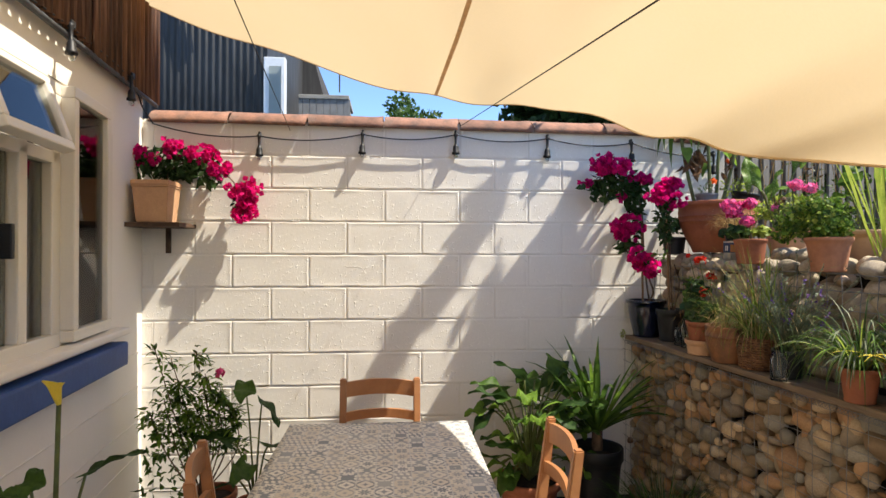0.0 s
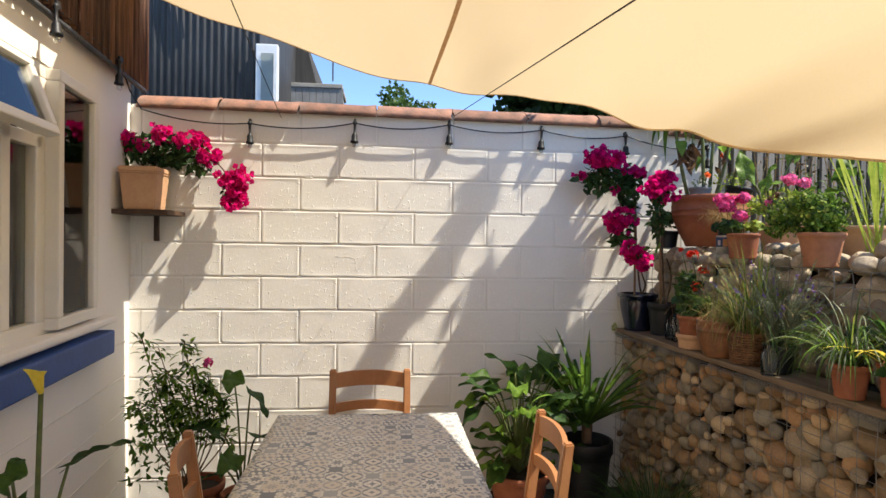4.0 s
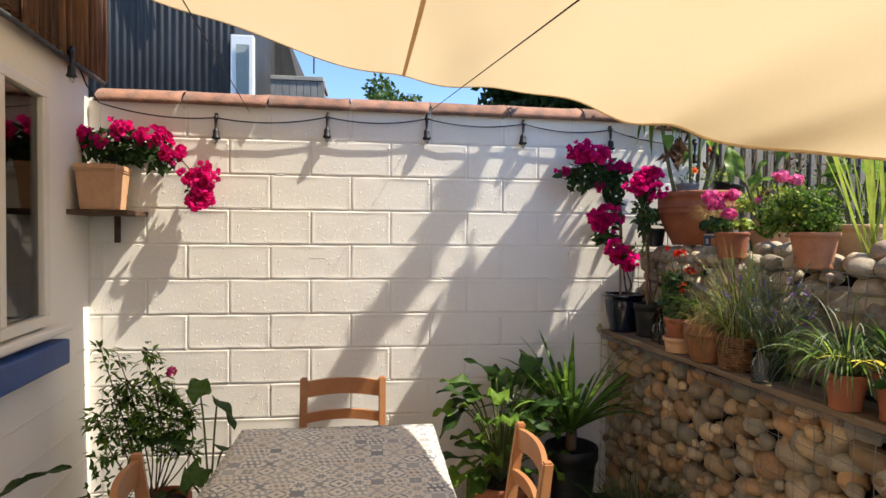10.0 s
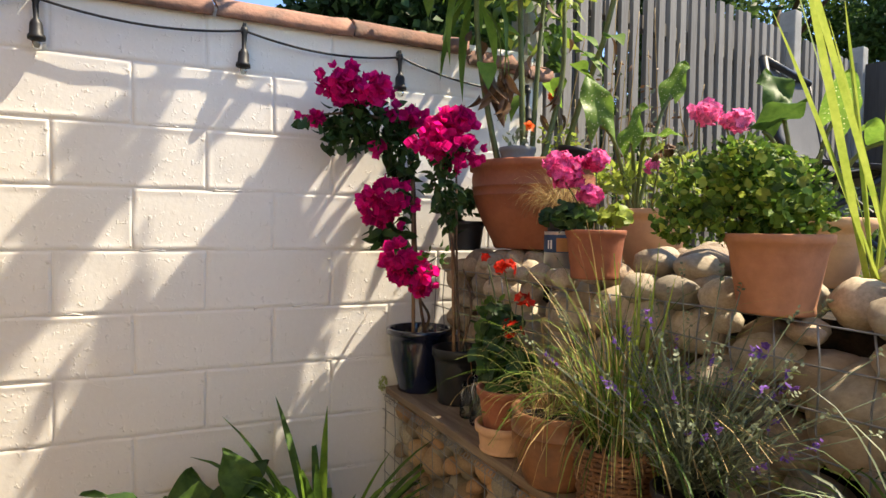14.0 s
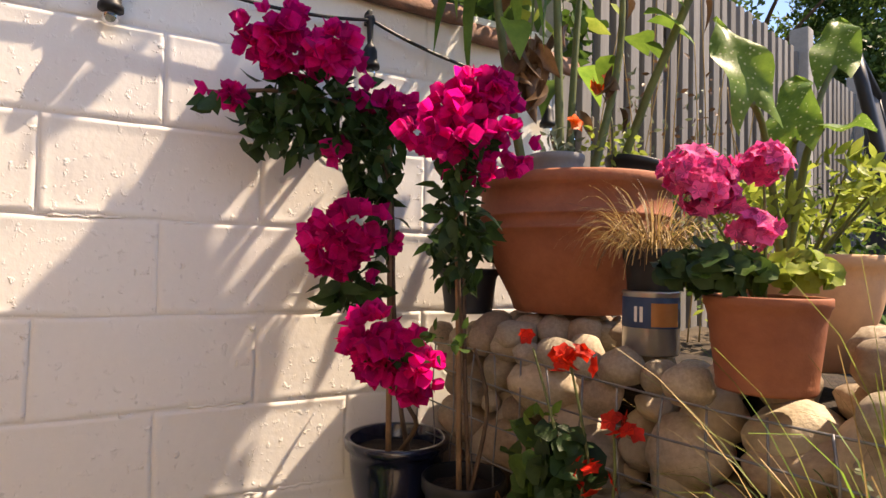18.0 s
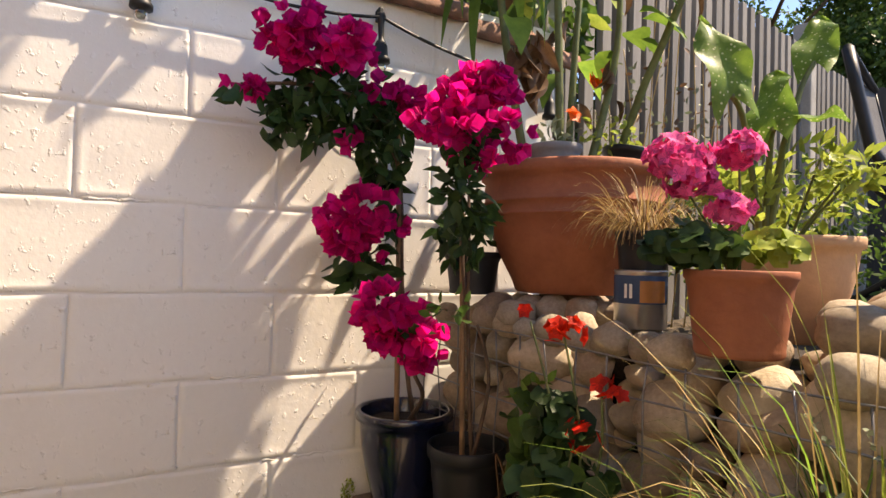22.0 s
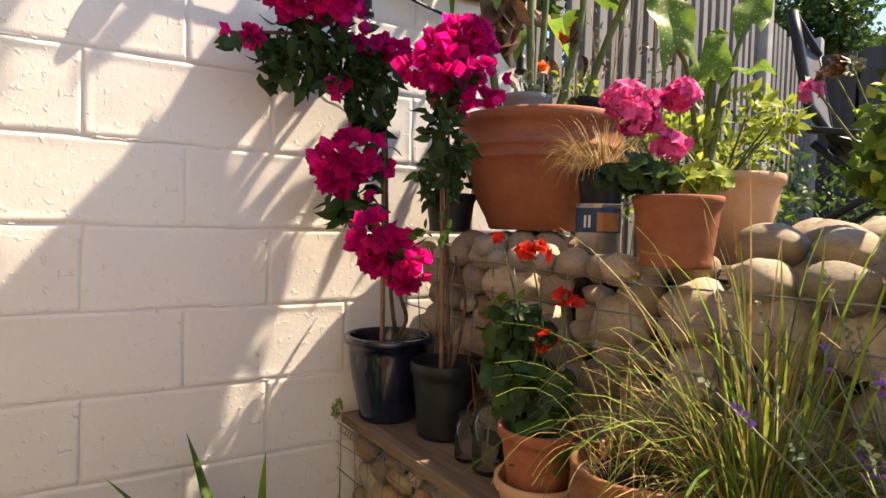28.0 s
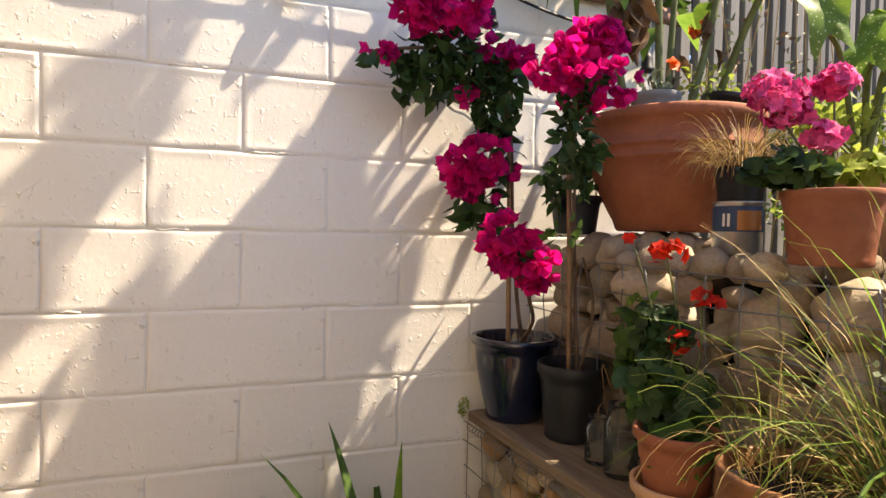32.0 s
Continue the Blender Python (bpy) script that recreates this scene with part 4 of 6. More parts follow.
for j in range(NT + 1):
    for i in range(NS + 1):
        s, t = i / NS, j / NT
        f, g = along(SAIL_FRONT, s), along(SAIL_BACK, s)
        p = f.lerp(g, t)
        p.z += 0.05 * math.sin(math.pi * t)
        pull = (1 - s) ** 5 * min(1, t / 0.33)
        p.x += 0.80 * pull
        p.z -= 0.30 * pull
        p.z += 0.007 * math.sin(s * 52 - t * 26 + 4 * noise.noise((s * 5, t * 5, 1.1))) * math.exp(-((s - 0.40) / 0.16) ** 2) * min(1, t * 6)
        p.z += 0.012 * math.sin(s * 44 + 3 * t) * math.exp(-t * 2.5) + 0.01 * noise.noise((s * 9, t * 6, 2.2))
        verts.append(p)
for j in range(NT):
    for i in range(NS):
        a = j * (NS + 1) + i
        faces.append((a, a + 1, a + NS + 2, a + NS + 1))
part("fabric", mesh_of("fabric", verts, faces, SAIL), sail)
hem = Acc()
hem.tube(verts[:NS + 1], 0.0035, sides=6)
part("hem", hem.mesh("hem", SAIL), sail)


def on_sail(s, t, under=0.012):
    i, j = min(max(s, 0), 1) * NS, min(max(t, 0), 1) * NT
    i, j = min(int(i), NS - 1), min(int(j), NT - 1)
    fi, fj = s * NS - i, t * NT - j
    q = [Vector(verts[(j + b) * (NS + 1) + i + a]) for a, b in ((0, 0), (1, 0), (0, 1), (1, 1))]
    p = q[0].lerp(q[1], fi).lerp(q[2].lerp(q[3], fi), fj)
    return p - Vector((0, 0, under))


band = Acc()
bv, bf = [], []
for k in range(31):
    t = k / 30 * 0.8
    for d in (-0.009, 0.009):
        bv.append(on_sail(0.336 + 0.148 * t + d * 0.30, t, 0.004))
bf = [(2 * k, 2 * k + 1, 2 * k + 3, 2 * k + 2) for k in range(30)]
band.add(bv, bf)
part("webbing_strap", band.mesh("webbing_strap", WEBBING), sail, "brown webbing strap sewn to the underside")
for a, b in (((0.405, 3.345, 2.235), (0.445, 0.60, 1.875)), ((-0.59, 3.345, 2.19), (-0.36, 0.75, 2.175))):
    c = Acc()
    c.tube([Vector(a).lerp(Vector(b), k / 30) for k in range(31)], 0.0019, sides=6)
    part("cord", c.mesh("cord", ROPE), sail, "thin dark cord tied to the wall")

# ---- fences ----
def fence(name, p, q, z0, z1, mat, label, step=0.098, posts=1.8, cover=0.54):
    """Upright feather-edge boards on rails between concrete posts."""
    p, q = Vector((*p, 0)), Vector((*q, 0))
    d = (q - p).normalized()
    ang = math.degrees(math.atan2(d.y, d.x))
    ob = tagged(empty(name, pose(p.x, p.y, 0, 0, 0, ang)), label, "fence", kind="structure")
    length = (q - p).length
    boards = [box_mesh("board", mat, step * cover, 0.022, z1 - z0, 0.003, at=(0, 0, (z1 - z0) / 2)) for _ in range(1)]
    n = int(length / step)
    for k in range(n):
        part("board", boards[0], ob, m=pose((k + 0.5) * step, 0, z0 + random.uniform(-0.012, 0.012), 0, random.uniform(-0.5, 0.5), random.uniform(-3, 3)))
        part("board", boards[0], ob, m=pose((k + 1.0) * step, 0.11, z0 + random.uniform(-0.012, 0.012), 0, random.uniform(-0.5, 0.5), random.uniform(-3, 3)))
    for z in (z0 + 0.25, (z0 + z1) / 2, z1 - 0.25):
        part("rail", box_mesh("rail", mat, length, 0.05, 0.07, 0.005, at=(length / 2, 0.055, z)), ob)
    k = 0.0
    while k < length:
        part("post", box_mesh("post", CONCRETE, 0.095, 0.10, z1 - z0 + 0.16, 0.01, at=(k, -0.01, (z0 + z1) / 2 + 0.05)), ob, "pale concrete fence post")
        k += posts
    return ob


fence("fence_back", (2.05, 3.47), (5.5, 4.28), 1.3, 2.85, FENCE, "weathered grey upright board fence with concrete posts", posts=2.35)
fence("fence_side", (5.5, 4.28), (6.9, -1.6), 1.3, 2.85, FENCE_DARK, "dark board fence at the far end of the garden", posts=2.4, step=0.14, cover=0.97)


# ---- pots ----
def pot_mesh(name, mat, r, h, taper=0.72, rim=0.16, lip=0.07, wall_t=0.08, bulge=0.0, bands=(), wobble=0.0):
    """A flower pot with a thick rim, hollow inside down to the soil."""
    prof = [(0, 0), (r * taper * 0.96, 0), (r * taper, 0.004)]
    for k in range(1, 9):
        t = k / 9 * (1 - rim)
        x = r * (taper + (1 - taper) * t) * (1 + bulge * math.sin(math.pi * t)) / (1 + lip)
        prof.append((x, h * t))
        for b in bands:
            if abs(t - b) < 0.055:
                prof += [(x + r * 0.012, h * (t + 0.004)), (x + r * 0.014, h * (t + 0.02)), (x, h * (t + 0.026))]
    edge = r / (1 + lip)
    prof += [(edge, h * (1 - rim)), (r, h * (1 - rim) + 0.003), (r * 1.005, h * 0.985), (r * 0.985, h), (r * (1 - wall_t), h), (r * (0.985 - wall_t), h * 0.985), (r * (0.93 - wall_t), h * 0.6)]
    return lathe(prof, 36, name, mat, wobble)


def soil_mesh(r):
    verts, faces, n = [(0, 0, 0.006)], [], 20
    for q in (0.5, 1.0):
        for j in range(n):
            a = 2 * math.pi * j / n
            verts.append((r * q * math.cos(a), r * q * math.sin(a), 0.006 * noise.noise((math.cos(a) * 3, math.sin(a) * 3, q * 5)) - 0.004 * q))
    for j in range(n):
        k = (j + 1) % n
        faces += [(0, 1 + j, 1 + k), (1 + j, 1 + n + j, 1 + n + k, 1 + k)]
    return mesh_of("soil", verts, faces, SOIL)


def pot(name, label, x, y, z, r, h, mat, tilt=(0, 0), soil=0.86, group="", **kw):
    ob = tagged(empty(name, pose(x, y, z, tilt[0], tilt[1], random.uniform(0, 360))), label, "flower pot", group)
    part("shell", pot_mesh("shell", mat, r, h, **kw), ob)
    if soil:
        part("soil", soil_mesh(r * 0.87), ob, m=pose(0, 0, h * soil))
    return ob


LEDGE = 0.988
pot("flower_pot", "glossy dark blue glazed pot on the timber ledge", 1.508, 3.24, LEDGE, 0.115, 0.215, BLUE_GLAZE, taper=0.66, bulge=0.10, rim=0.10, lip=0.10, wall_t=0.1)
pot("flower_pot", "plain black plastic nursery pot on the timber ledge", 1.574, 3.06, LEDGE, 0.084, 0.178, BLACK_PLASTIC, taper=0.78, lip=0.05, wall_t=0.05)
pot("flower_pot", "small terracotta pot standing in a terracotta saucer pot", 1.518, 2.645, LEDGE + 0.035, 0.072, 0.125, TERRA, taper=0.74)
pot("pot_saucer", "short wide terracotta pot used as a saucer", 1.518, 2.645, LEDGE, 0.075, 0.07, TERRA_PALE, taper=0.85, soil=0, rim=0.3)
pot("flower_pot", "brown glazed clay pot with a scratched leaf pattern", 1.536, 2.44, LEDGE, 0.100, 0.165, TERRA_DARK, taper=0.70, bulge=0.14, rim=0.10, lip=0.02, bands=(0.72,))
pot("flower_pot", "terracotta pot holding a spider plant on the ledge", 1.565, 1.73, LEDGE, 0.064, 0.115, TERRA, taper=0.72)
pot("flower_pot", "large terracotta pot holding a strap-leaved plant", 1.620, 1.59, LEDGE, 0.069, 0.14, TERRA, taper=0.78)
pot("flower_pot", "black plastic pot at the end of the ledge", 1.640, 1.36, LEDGE, 0.09, 0.17, BLACK_PLASTIC, taper=0.78, lip=0.05)
pot("flower_pot", "dark plastic pot holding lavender", 1.590, 2.115, LEDGE, 0.062, 0.11, BLACK_PLASTIC, taper=0.8, lip=0.04)

basket = tagged(empty("wicker_basket", pose(1.580, 2.285, LEDGE)), "round woven wicker basket used as a planter", "basket")
part("lining", lathe([(0, 0), (0.066, 0), (0.080, 0.13), (0.074, 0.13), (0.07, 0.1)], 28, "lining", BLACK_PLASTIC), basket)
for k in range(13):
    a = Acc()
    z = 0.006 + k * 0.0105
    r = 0.072 + 0.016 * z / 0.14
    n = 44
    a.tube([((r + 0.0035 * (1 if (j + k) % 2 else -1)) * math.cos(2 * math.pi * j / n), (r + 0.0035 * (1 if (j + k) % 2 else -1)) * math.sin(2 * math.pi * j / n), z) for j in range(n + 1)], 0.005, sides=5)
    part("weave", a.mesh("weave", WICKER), basket)
for j in range(22):
    a = Acc()
    q = 2 * math.pi * j / 22
    a.tube([(0.072 * math.cos(q), 0.072 * math.sin(q), 0), (0.09 * math.cos(q), 0.09 * math.sin(q), 0.148)], 0.0035, sides=5)
    part("stake", a.mesh("stake", WICKER), basket)
part("soil", soil_mesh(0.076), basket, m=pose(0, 0, 0.115))


def jar(x, y, r, h, label):
    ob = tagged(empty("glass_jar", pose(x, y, LEDGE)), label, "jar", "glass jars")
    glass_ob = part("glass", lathe([(0, 0), (r * 0.95, 0), (r, 0.006), (r, h * 0.72), (r * 0.8, h * 0.82), (r * 0.8, h), (r * 0.74, h), (r * 0.74, h * 0.81), (r * 0.93, h * 0.71), (r * 0.93, 0.01), (0, 0.008)], 28, "glass", JAR), ob)
    glass_ob.visible_shadow = False
    return ob


jar(1.545, 2.905, 0.03, 0.10, "small empty glass jar on the ledge")
jar(1.548, 2.835, 0.034, 0.145, "tall empty glass bottle jar on the ledge")
jar(1.512, 2.06, 0.032, 0.11, "clear glass jar beside the lavender pot")

# upper row
big = pot("flower_pot", "large round terracotta pot with ridged bands and tall stalks", 1.845, 3.06, 1.485, 0.215, 0.285, TERRA, taper=0.60, bulge=0.17, rim=0.10, lip=0.05, bands=(0.62, 0.72))
pot("nursery_pot", "grey plastic nursery pot standing in the large pot", 1.76, 3.02, 1.715, 0.06, 0.10, GREY_PAINT, taper=0.8, lip=0.05)
pot("nursery_pot", "black plastic nursery pot tipped in the large pot", 1.955, 3.00, 1.72, 0.075, 0.10, BLACK_PLASTIC, tilt=(6, 10), taper=0.8, lip=0.05)
pot("flower_pot", "square-shouldered terracotta pot with pink geraniums", 1.69, 2.516, 1.432, 0.073, 0.118, TERRA, taper=0.80, rim=0.12, lip=0.035)
pot("flower_pot", "pale terracotta bowl of lime-green leaves", 1.944, 2.60, 1.43, 0.108, 0.178, TERRA_PALE, taper=0.58, bulge=0.12, rim=0.12)
pot("flower_pot", "weathered terracotta pot holding a bushy geranium", 1.71, 2.05, 1.412, 0.084, 0.135, TERRA_MID, taper=0.72, rim=0.13, lip=0.05)
pot("flower_pot", "pale terracotta pot half hidden behind geraniums", 1.985, 2.165, 1.44, 0.10, 0.14, TERRA_PALE, taper=0.7)
pot("flower_pot", "black plastic pot against the block wall", 1.66, 3.20, 1.475, 0.07, 0.10, BLACK_PLASTIC, taper=0.8, lip=0.05)
pot("flower_pot", "small black plastic pot of dead grass standing in the tin", 1.762, 2.760, 1.50, 0.050, 0.115, BLACK_PLASTIC, taper=0.8, lip=0.05)

tin = tagged(empty("food_tin", pose(1.753, 2.756, 1.44, 0, 0, 20)), "old steel food tin with a worn blue and orange print", "tin can")
part("can", lathe([(0, 0), (0.044, 0), (0.046, 0.003), (0.0455, 0.1), (0.047, 0.102), (0.0455, 0.105), (0.043, 0.104), (0.043, 0.02)], 32, "can", TIN), tin)
part("blue_print", lathe([(0.0463, 0.045), (0.0466, 0.046), (0.0462, 0.094), (0.0459, 0.095)], 32, "blue_print", TIN_BLUE), tin)
def tin_patch(a0, a1, z0, z1, mat):
    v = [((0.0475) * math.cos(a0 + (a1 - a0) * k / 6), 0.0475 * math.sin(a0 + (a1 - a0) * k / 6), z) for k in range(7) for z in (z0, z1)]
    return mesh_of("patch", v, [(2 * k, 2 * k + 2, 2 * k + 3, 2 * k + 1) for k in range(6)], mat)
part("orange_print", tin_patch(-2.75, -1.7, 0.048, 0.086, TIN_ORANGE), tin)
for k in range(2):
    part("print_bar", tin_patch(2.95 + 0.2 * k, 3.06 + 0.2 * k, 0.055, 0.08, WHITE_PAINT), tin)

# floor pots
pot("flower_pot", "terracotta pot of a leafy rose bush on the floor", -0.93, 3.02, 0.0, 0.13, 0.24, TERRA, taper=0.7)
pot("flower_pot", "terracotta pot of arum leaves on the floor", -0.70, 2.98, 0.0, 0.11, 0.20, TERRA, taper=0.7)
pot("flower_pot", "wide terracotta pot of lush arum leaves on the floor", 0.74, 2.98, 0.0, 0.17, 0.28, TERRA, taper=0.7)
pot("flower_pot", "tall black plastic pot holding a spiky yucca", 1.13, 3.02, 0.0, 0.14, 0.42, BLACK_PLASTIC, taper=0.75, lip=0.05)
pot("flower_pot", "dark pot of yellow calla lilies by the house wall", -1.02, 1.75, 0.0, 0.13, 0.24, BLACK_PLASTIC, taper=0.7)
pot("flower_pot", "low dark pot of feathery fern at the foot of the stones", 1.27, 2.50, 0.0, 0.13, 0.14, BLACK_PLASTIC, taper=0.8)

# terracotta box on a corner shelf
shelf = tagged(empty("corner_shelf", pose(-1.262, 3.215, 1.6275)), "dark wooden shelf fixed in the corner of the walls", "shelf")
part("board", box_mesh("board", DARK_WOOD, 0.29, 0.27, 0.025, 0.004), shelf)
part("bracket", box_mesh("bracket", DARK_WOOD, 0.025, 0.025, 0.14, 0.004, at=(0.0, 0.11, -0.083)), shelf)
def planter_box():
    bm = bmesh.new()
    hs = [(0.118, 0.088, 0.0), (0.142, 0.108, 0.225), (0.150, 0.116, 0.228), (0.150, 0.116, 0.262), (0.134, 0.100, 0.262), (0.128, 0.095, 0.215)]
    rings = []
    for a, b, z in hs:
        rings.append([bm.verts.new((sx * a, sy * b, z)) for sx, sy in ((-1, -1), (1, -1), (1, 1), (-1, 1))])
    for r, q in zip(rings, rings[1:]):
        for k in range(4):
            bm.faces.new((r[k], r[(k + 1) % 4], q[(k + 1) % 4], q[k]))
    bm.faces.new(rings[0][::-1])
    bm.faces.new(rings[-1])
    bmesh.ops.bevel(bm, geom=[e for e in bm.edges if e.calc_length() > 0.02], offset=0.006, segments=2, affect="EDGES")
    return finish(bm, "trough", TERRA_PALE)


planter = tagged(empty("planter_box", pose(-1.278, 3.20, 1.641)), "rectangular terracotta planter on the corner shelf", "planter")
part("trough", planter_box(), planter, m=Matrix.Diagonal((0.66, 0.88, 0.86, 1)))
part("soil", box_mesh("soil", SOIL, 0.16, 0.155, 0.02, at=(0, 0, 0.19)), planter)

# ---- cobbles along the top ----
random.seed(11)
y = 3.28
while y > -2.4:
    s = random.uniform(0.062, 0.082) if y > 2.62 else random.uniform(0.075, 0.115)
    for row, dx in enumerate((0.03, 0.12)):
        if not (row == 0 and (2.42 < y < 2.62 or 1.93 < y < 2.16)):
            loose_cobble(up_x(y) + dx + random.uniform(-0.01, 0.02), y + random.uniform(-0.01, 0.01), 1.405 - 0.012, s * random.uniform(0.8, 1.0), s * random.uniform(0.88, 1.02), s * random.uniform(0.72, 0.95), random.uniform(-25, 25))
    y -= s * 1.0
for x, y, s in ((1.80, 2.40, 0.13), (1.83, 2.30, 0.12), (1.92, 2.36, 0.14), (1.86, 1.86, 0.15), (1.97, 1.80, 0.17), (1.85, 1.70, 0.16), (1.98, 1.62, 0.17), (1.91, 2.46, 0.11), (1.96, 1.96, 0.13), (2.02, 2.44, 0.15), (2.05, 2.33, 0.16), (1.94, 2.24, 0.13)):
    loose_cobble(x - 0.03, y, 1.44, s * 0.72, s * 0.9, s * 0.6, random.uniform(0, 180))
    loose_cobble(x + 0.06, y + 0.06, 1.45, s * 0.6, s * 0.7, s * 0.55, random.uniform(0, 180))
for k in range(26):
    a, q = k * 2.4, 0.035 + 0.035 * (k % 5)
    loose_cobble(1.845 + q * math.cos(a), 3.06 + q * math.sin(a), 1.415, random.uniform(0.07, 0.1), random.uniform(0.07, 0.1), random.uniform(0.065, 0.08), random.uniform(0, 180))
for k in range(9):
    loose_cobble(1.1 + random.uniform(-0.25, 0.28), 2.55 + random.uniform(-0.3, 0.25), 0.0, random.uniform(0.07, 0.12), random.uniform(0.07, 0.12), random.uniform(0.05, 0.08), random.uniform(0, 180))

# ---- festoon lights ----
festoon = tagged(empty("festoon_lights"), "black cable of hanging garden bulbs strung under the coping", "string lights")
hooks = [(-1.33, 3.30, 2.20), (-0.762, 3.345, 2.150), (-0.171, 3.345, 2.172), (0.377, 3.345, 2.180), (0.934, 3.345, 2.168), (1.455, 3.345, 2.150), (1.98, 3.345, 2.085)]
cable = Acc()
pts = []
for a, b in zip(hooks, hooks[1:]):
    a, b = Vector(a), Vector(b)
    pts += [a.lerp(b, k / 14) - Vector((0, 0.022, 0.030 * 4 * (k / 14) * (1 - k / 14))) for k in range(14)]
pts.append(Vector(hooks[-1]))
corner = [house_pose(yy, 0.05, zz).translation for yy, zz in ((1.0, 2.30), (1.7, 2.335), (2.3, 2.38), (2.97, 2.375), (3.2, 2.27))]
house_line = [along(corner, k / 40) for k in range(41)]
cable.tube(house_line + pts, 0.0042, sides=6)
part("cable", cable.mesh("cable", BLACK_RUBBER), festoon)
BULB = glass("bulb_glass", blend=0.9)
def lamp(at):
    h = part("holder", lathe([(0, 0.012), (0.010, 0.012), (0.013, 0.0), (0.008, -0.012), (0.0065, -0.055), (0.012, -0.062), (0.0165, -0.072), (0.0175, -0.098), (0.0225, -0.104), (0.0225, -0.114), (0, -0.116)], 16, "holder", BLACK_RUBBER), festoon, m=pose(*at, random.uniform(-4, 4), random.uniform(-8, 8), 0))
    part("bulb", lathe([(0.010, -0.114), (0.0135, -0.120), (0.0145, -0.128), (0.011, -0.138), (0, -0.142)], 16, "bulb", BULB), h, "small clear glass bulb, unlit")
    part("clip", box_mesh("clip", BLACK_RUBBER, 0.012, 0.03, 0.03, 0.003, at=(0, 0.012, 0.012)), h)


for p in hooks[1:]:
    lamp((p[0], p[1] - 0.016, p[2]))
for p in (corner[2], corner[3]):
    lamp((p[0] + 0.02, p[1], p[2] - 0.01))


# ---- plants ----
random.seed(5)


def plant(name, label, category="plant", group=""):
    return tagged(empty(name), label, category, group)


def stems(ob, mat, lines, r0, r1=None, name="stem"):
    for pts in lines:
        a = Acc()
        a.tube([along(pts, k / 14) for k in range(15)], r0, r1 if r1 else r0 * 0.6, 6)
        part(name, a.mesh(name, mat), ob)


def foliage(ob, mat, blobs, length, width, name="foliage", droop=0.3, hang=0.0, segs=2):
    """Leaves scattered through ellipsoids: (centre, radii, number)."""
    a = Acc()
    for c, r, n in blobs:
        for _ in range(n):
            o = spot(*r)
            way = (wild() + Vector((0, 0, -hang)) + o.normalized() * 0.5).normalized()
            k = random.uniform(0.65, 1.2)
            a.leaf(Vector(c) + o, way, wild(), length * k, width * k, droop * random.uniform(0, 1.6), random.uniform(0.05, 0.5), segs)
    return part(name, a.mesh(name, mat), ob)


def bracts(ob, mat, blobs, size, name="bloom"):
    """Papery flower heads: clumps of three pointed petals on the outside of ellipsoids."""
    for c, r, n in blobs:
        a = Acc()
        tufts = [(Vector((d.x * r[0], d.y * r[1], d.z * r[2])) * random.uniform(0.45, 1.05), random.uniform(0.25, 0.5)) for d in [wild() for _ in range(max(3, n // 9))]]
        for _ in range(int(n * 1.45)):
            d = wild()
            o, k = random.choice(tufts)
            o = o + Vector((d.x * r[0], d.y * r[1], d.z * r[2])) * k
            out = (d + wild() * 0.5).normalized()
            e = out.orthogonal().normalized()
            f = out.cross(e)
            q = random.uniform(0, 2)
            s = size * random.uniform(0.75, 1.25)
            for k in range(3):
                w = q + k * 2.094
                way = (e * math.cos(w) + f * math.sin(w)) * 0.75 + out * 0.75
                a.leaf(Vector(c) + o, way, out, s, s * 1.05, -0.2, 0.3, 3)
        part(name, a.mesh(name, mat), ob)


def florets(ob, mat, blobs, size, name="flower_head"):
    """Rounded heads of five-petalled flowers."""
    for c, r, n in blobs:
        a = Acc()
        for _ in range(n):
            d = wild()
            o = Vector((d.x * r[0], d.y * r[1], d.z * r[2])) * random.uniform(0.55, 1.12)
            out = (d + wild() * 0.6).normalized()
            e = out.orthogonal().normalized()
            f = out.cross(e)
            s = size * random.uniform(0.8, 1.2)
            for k in range(5):
                w = k * 1.2566
                a.leaf(Vector(c) + o, (e * math.cos(w) + f * math.sin(w)) + out * 0.35, out, s, s * 0.9, 0.2, 0.2, 2)
        part(name, a.mesh(name, mat), ob)


def round_leaf(a, at, out, r, ruffle=0.15):
    """A scalloped geranium leaf, dished towards its stalk."""
    out = Vector(out).normalized()
    e = out.orthogonal().normalized()
    f = out.cross(e)
    n = 14
    vs = [Vector(at) - out * r * 0.15]
    for k in range(n):
        w = 2 * math.pi * k / n
        rr = r * (1 + 0.08 * (k % 2)) * (0.55 if k == 0 else 1)
        vs.append(Vector(at) + (e * math.cos(w) + f * math.sin(w)) * rr + out * ruffle * r * math.sin(w * 3 + r * 900))
    a.add(vs, [(0, 1 + k, 1 + (k + 1) % n) for k in range(n)])


def geranium_leaves(ob, mat, blobs, r, up=0.8):
    a = Acc()
    for c, rad, n in blobs:
        for _ in range(n):
            o = spot(*rad)
            round_leaf(a, Vector(c) + o, wild() + Vector((-0.35, -0.35, up)) + o.normalized() * 0.8, r * random.uniform(0.55, 1.15))
    return part("foliage", a.mesh("foliage", mat), ob)


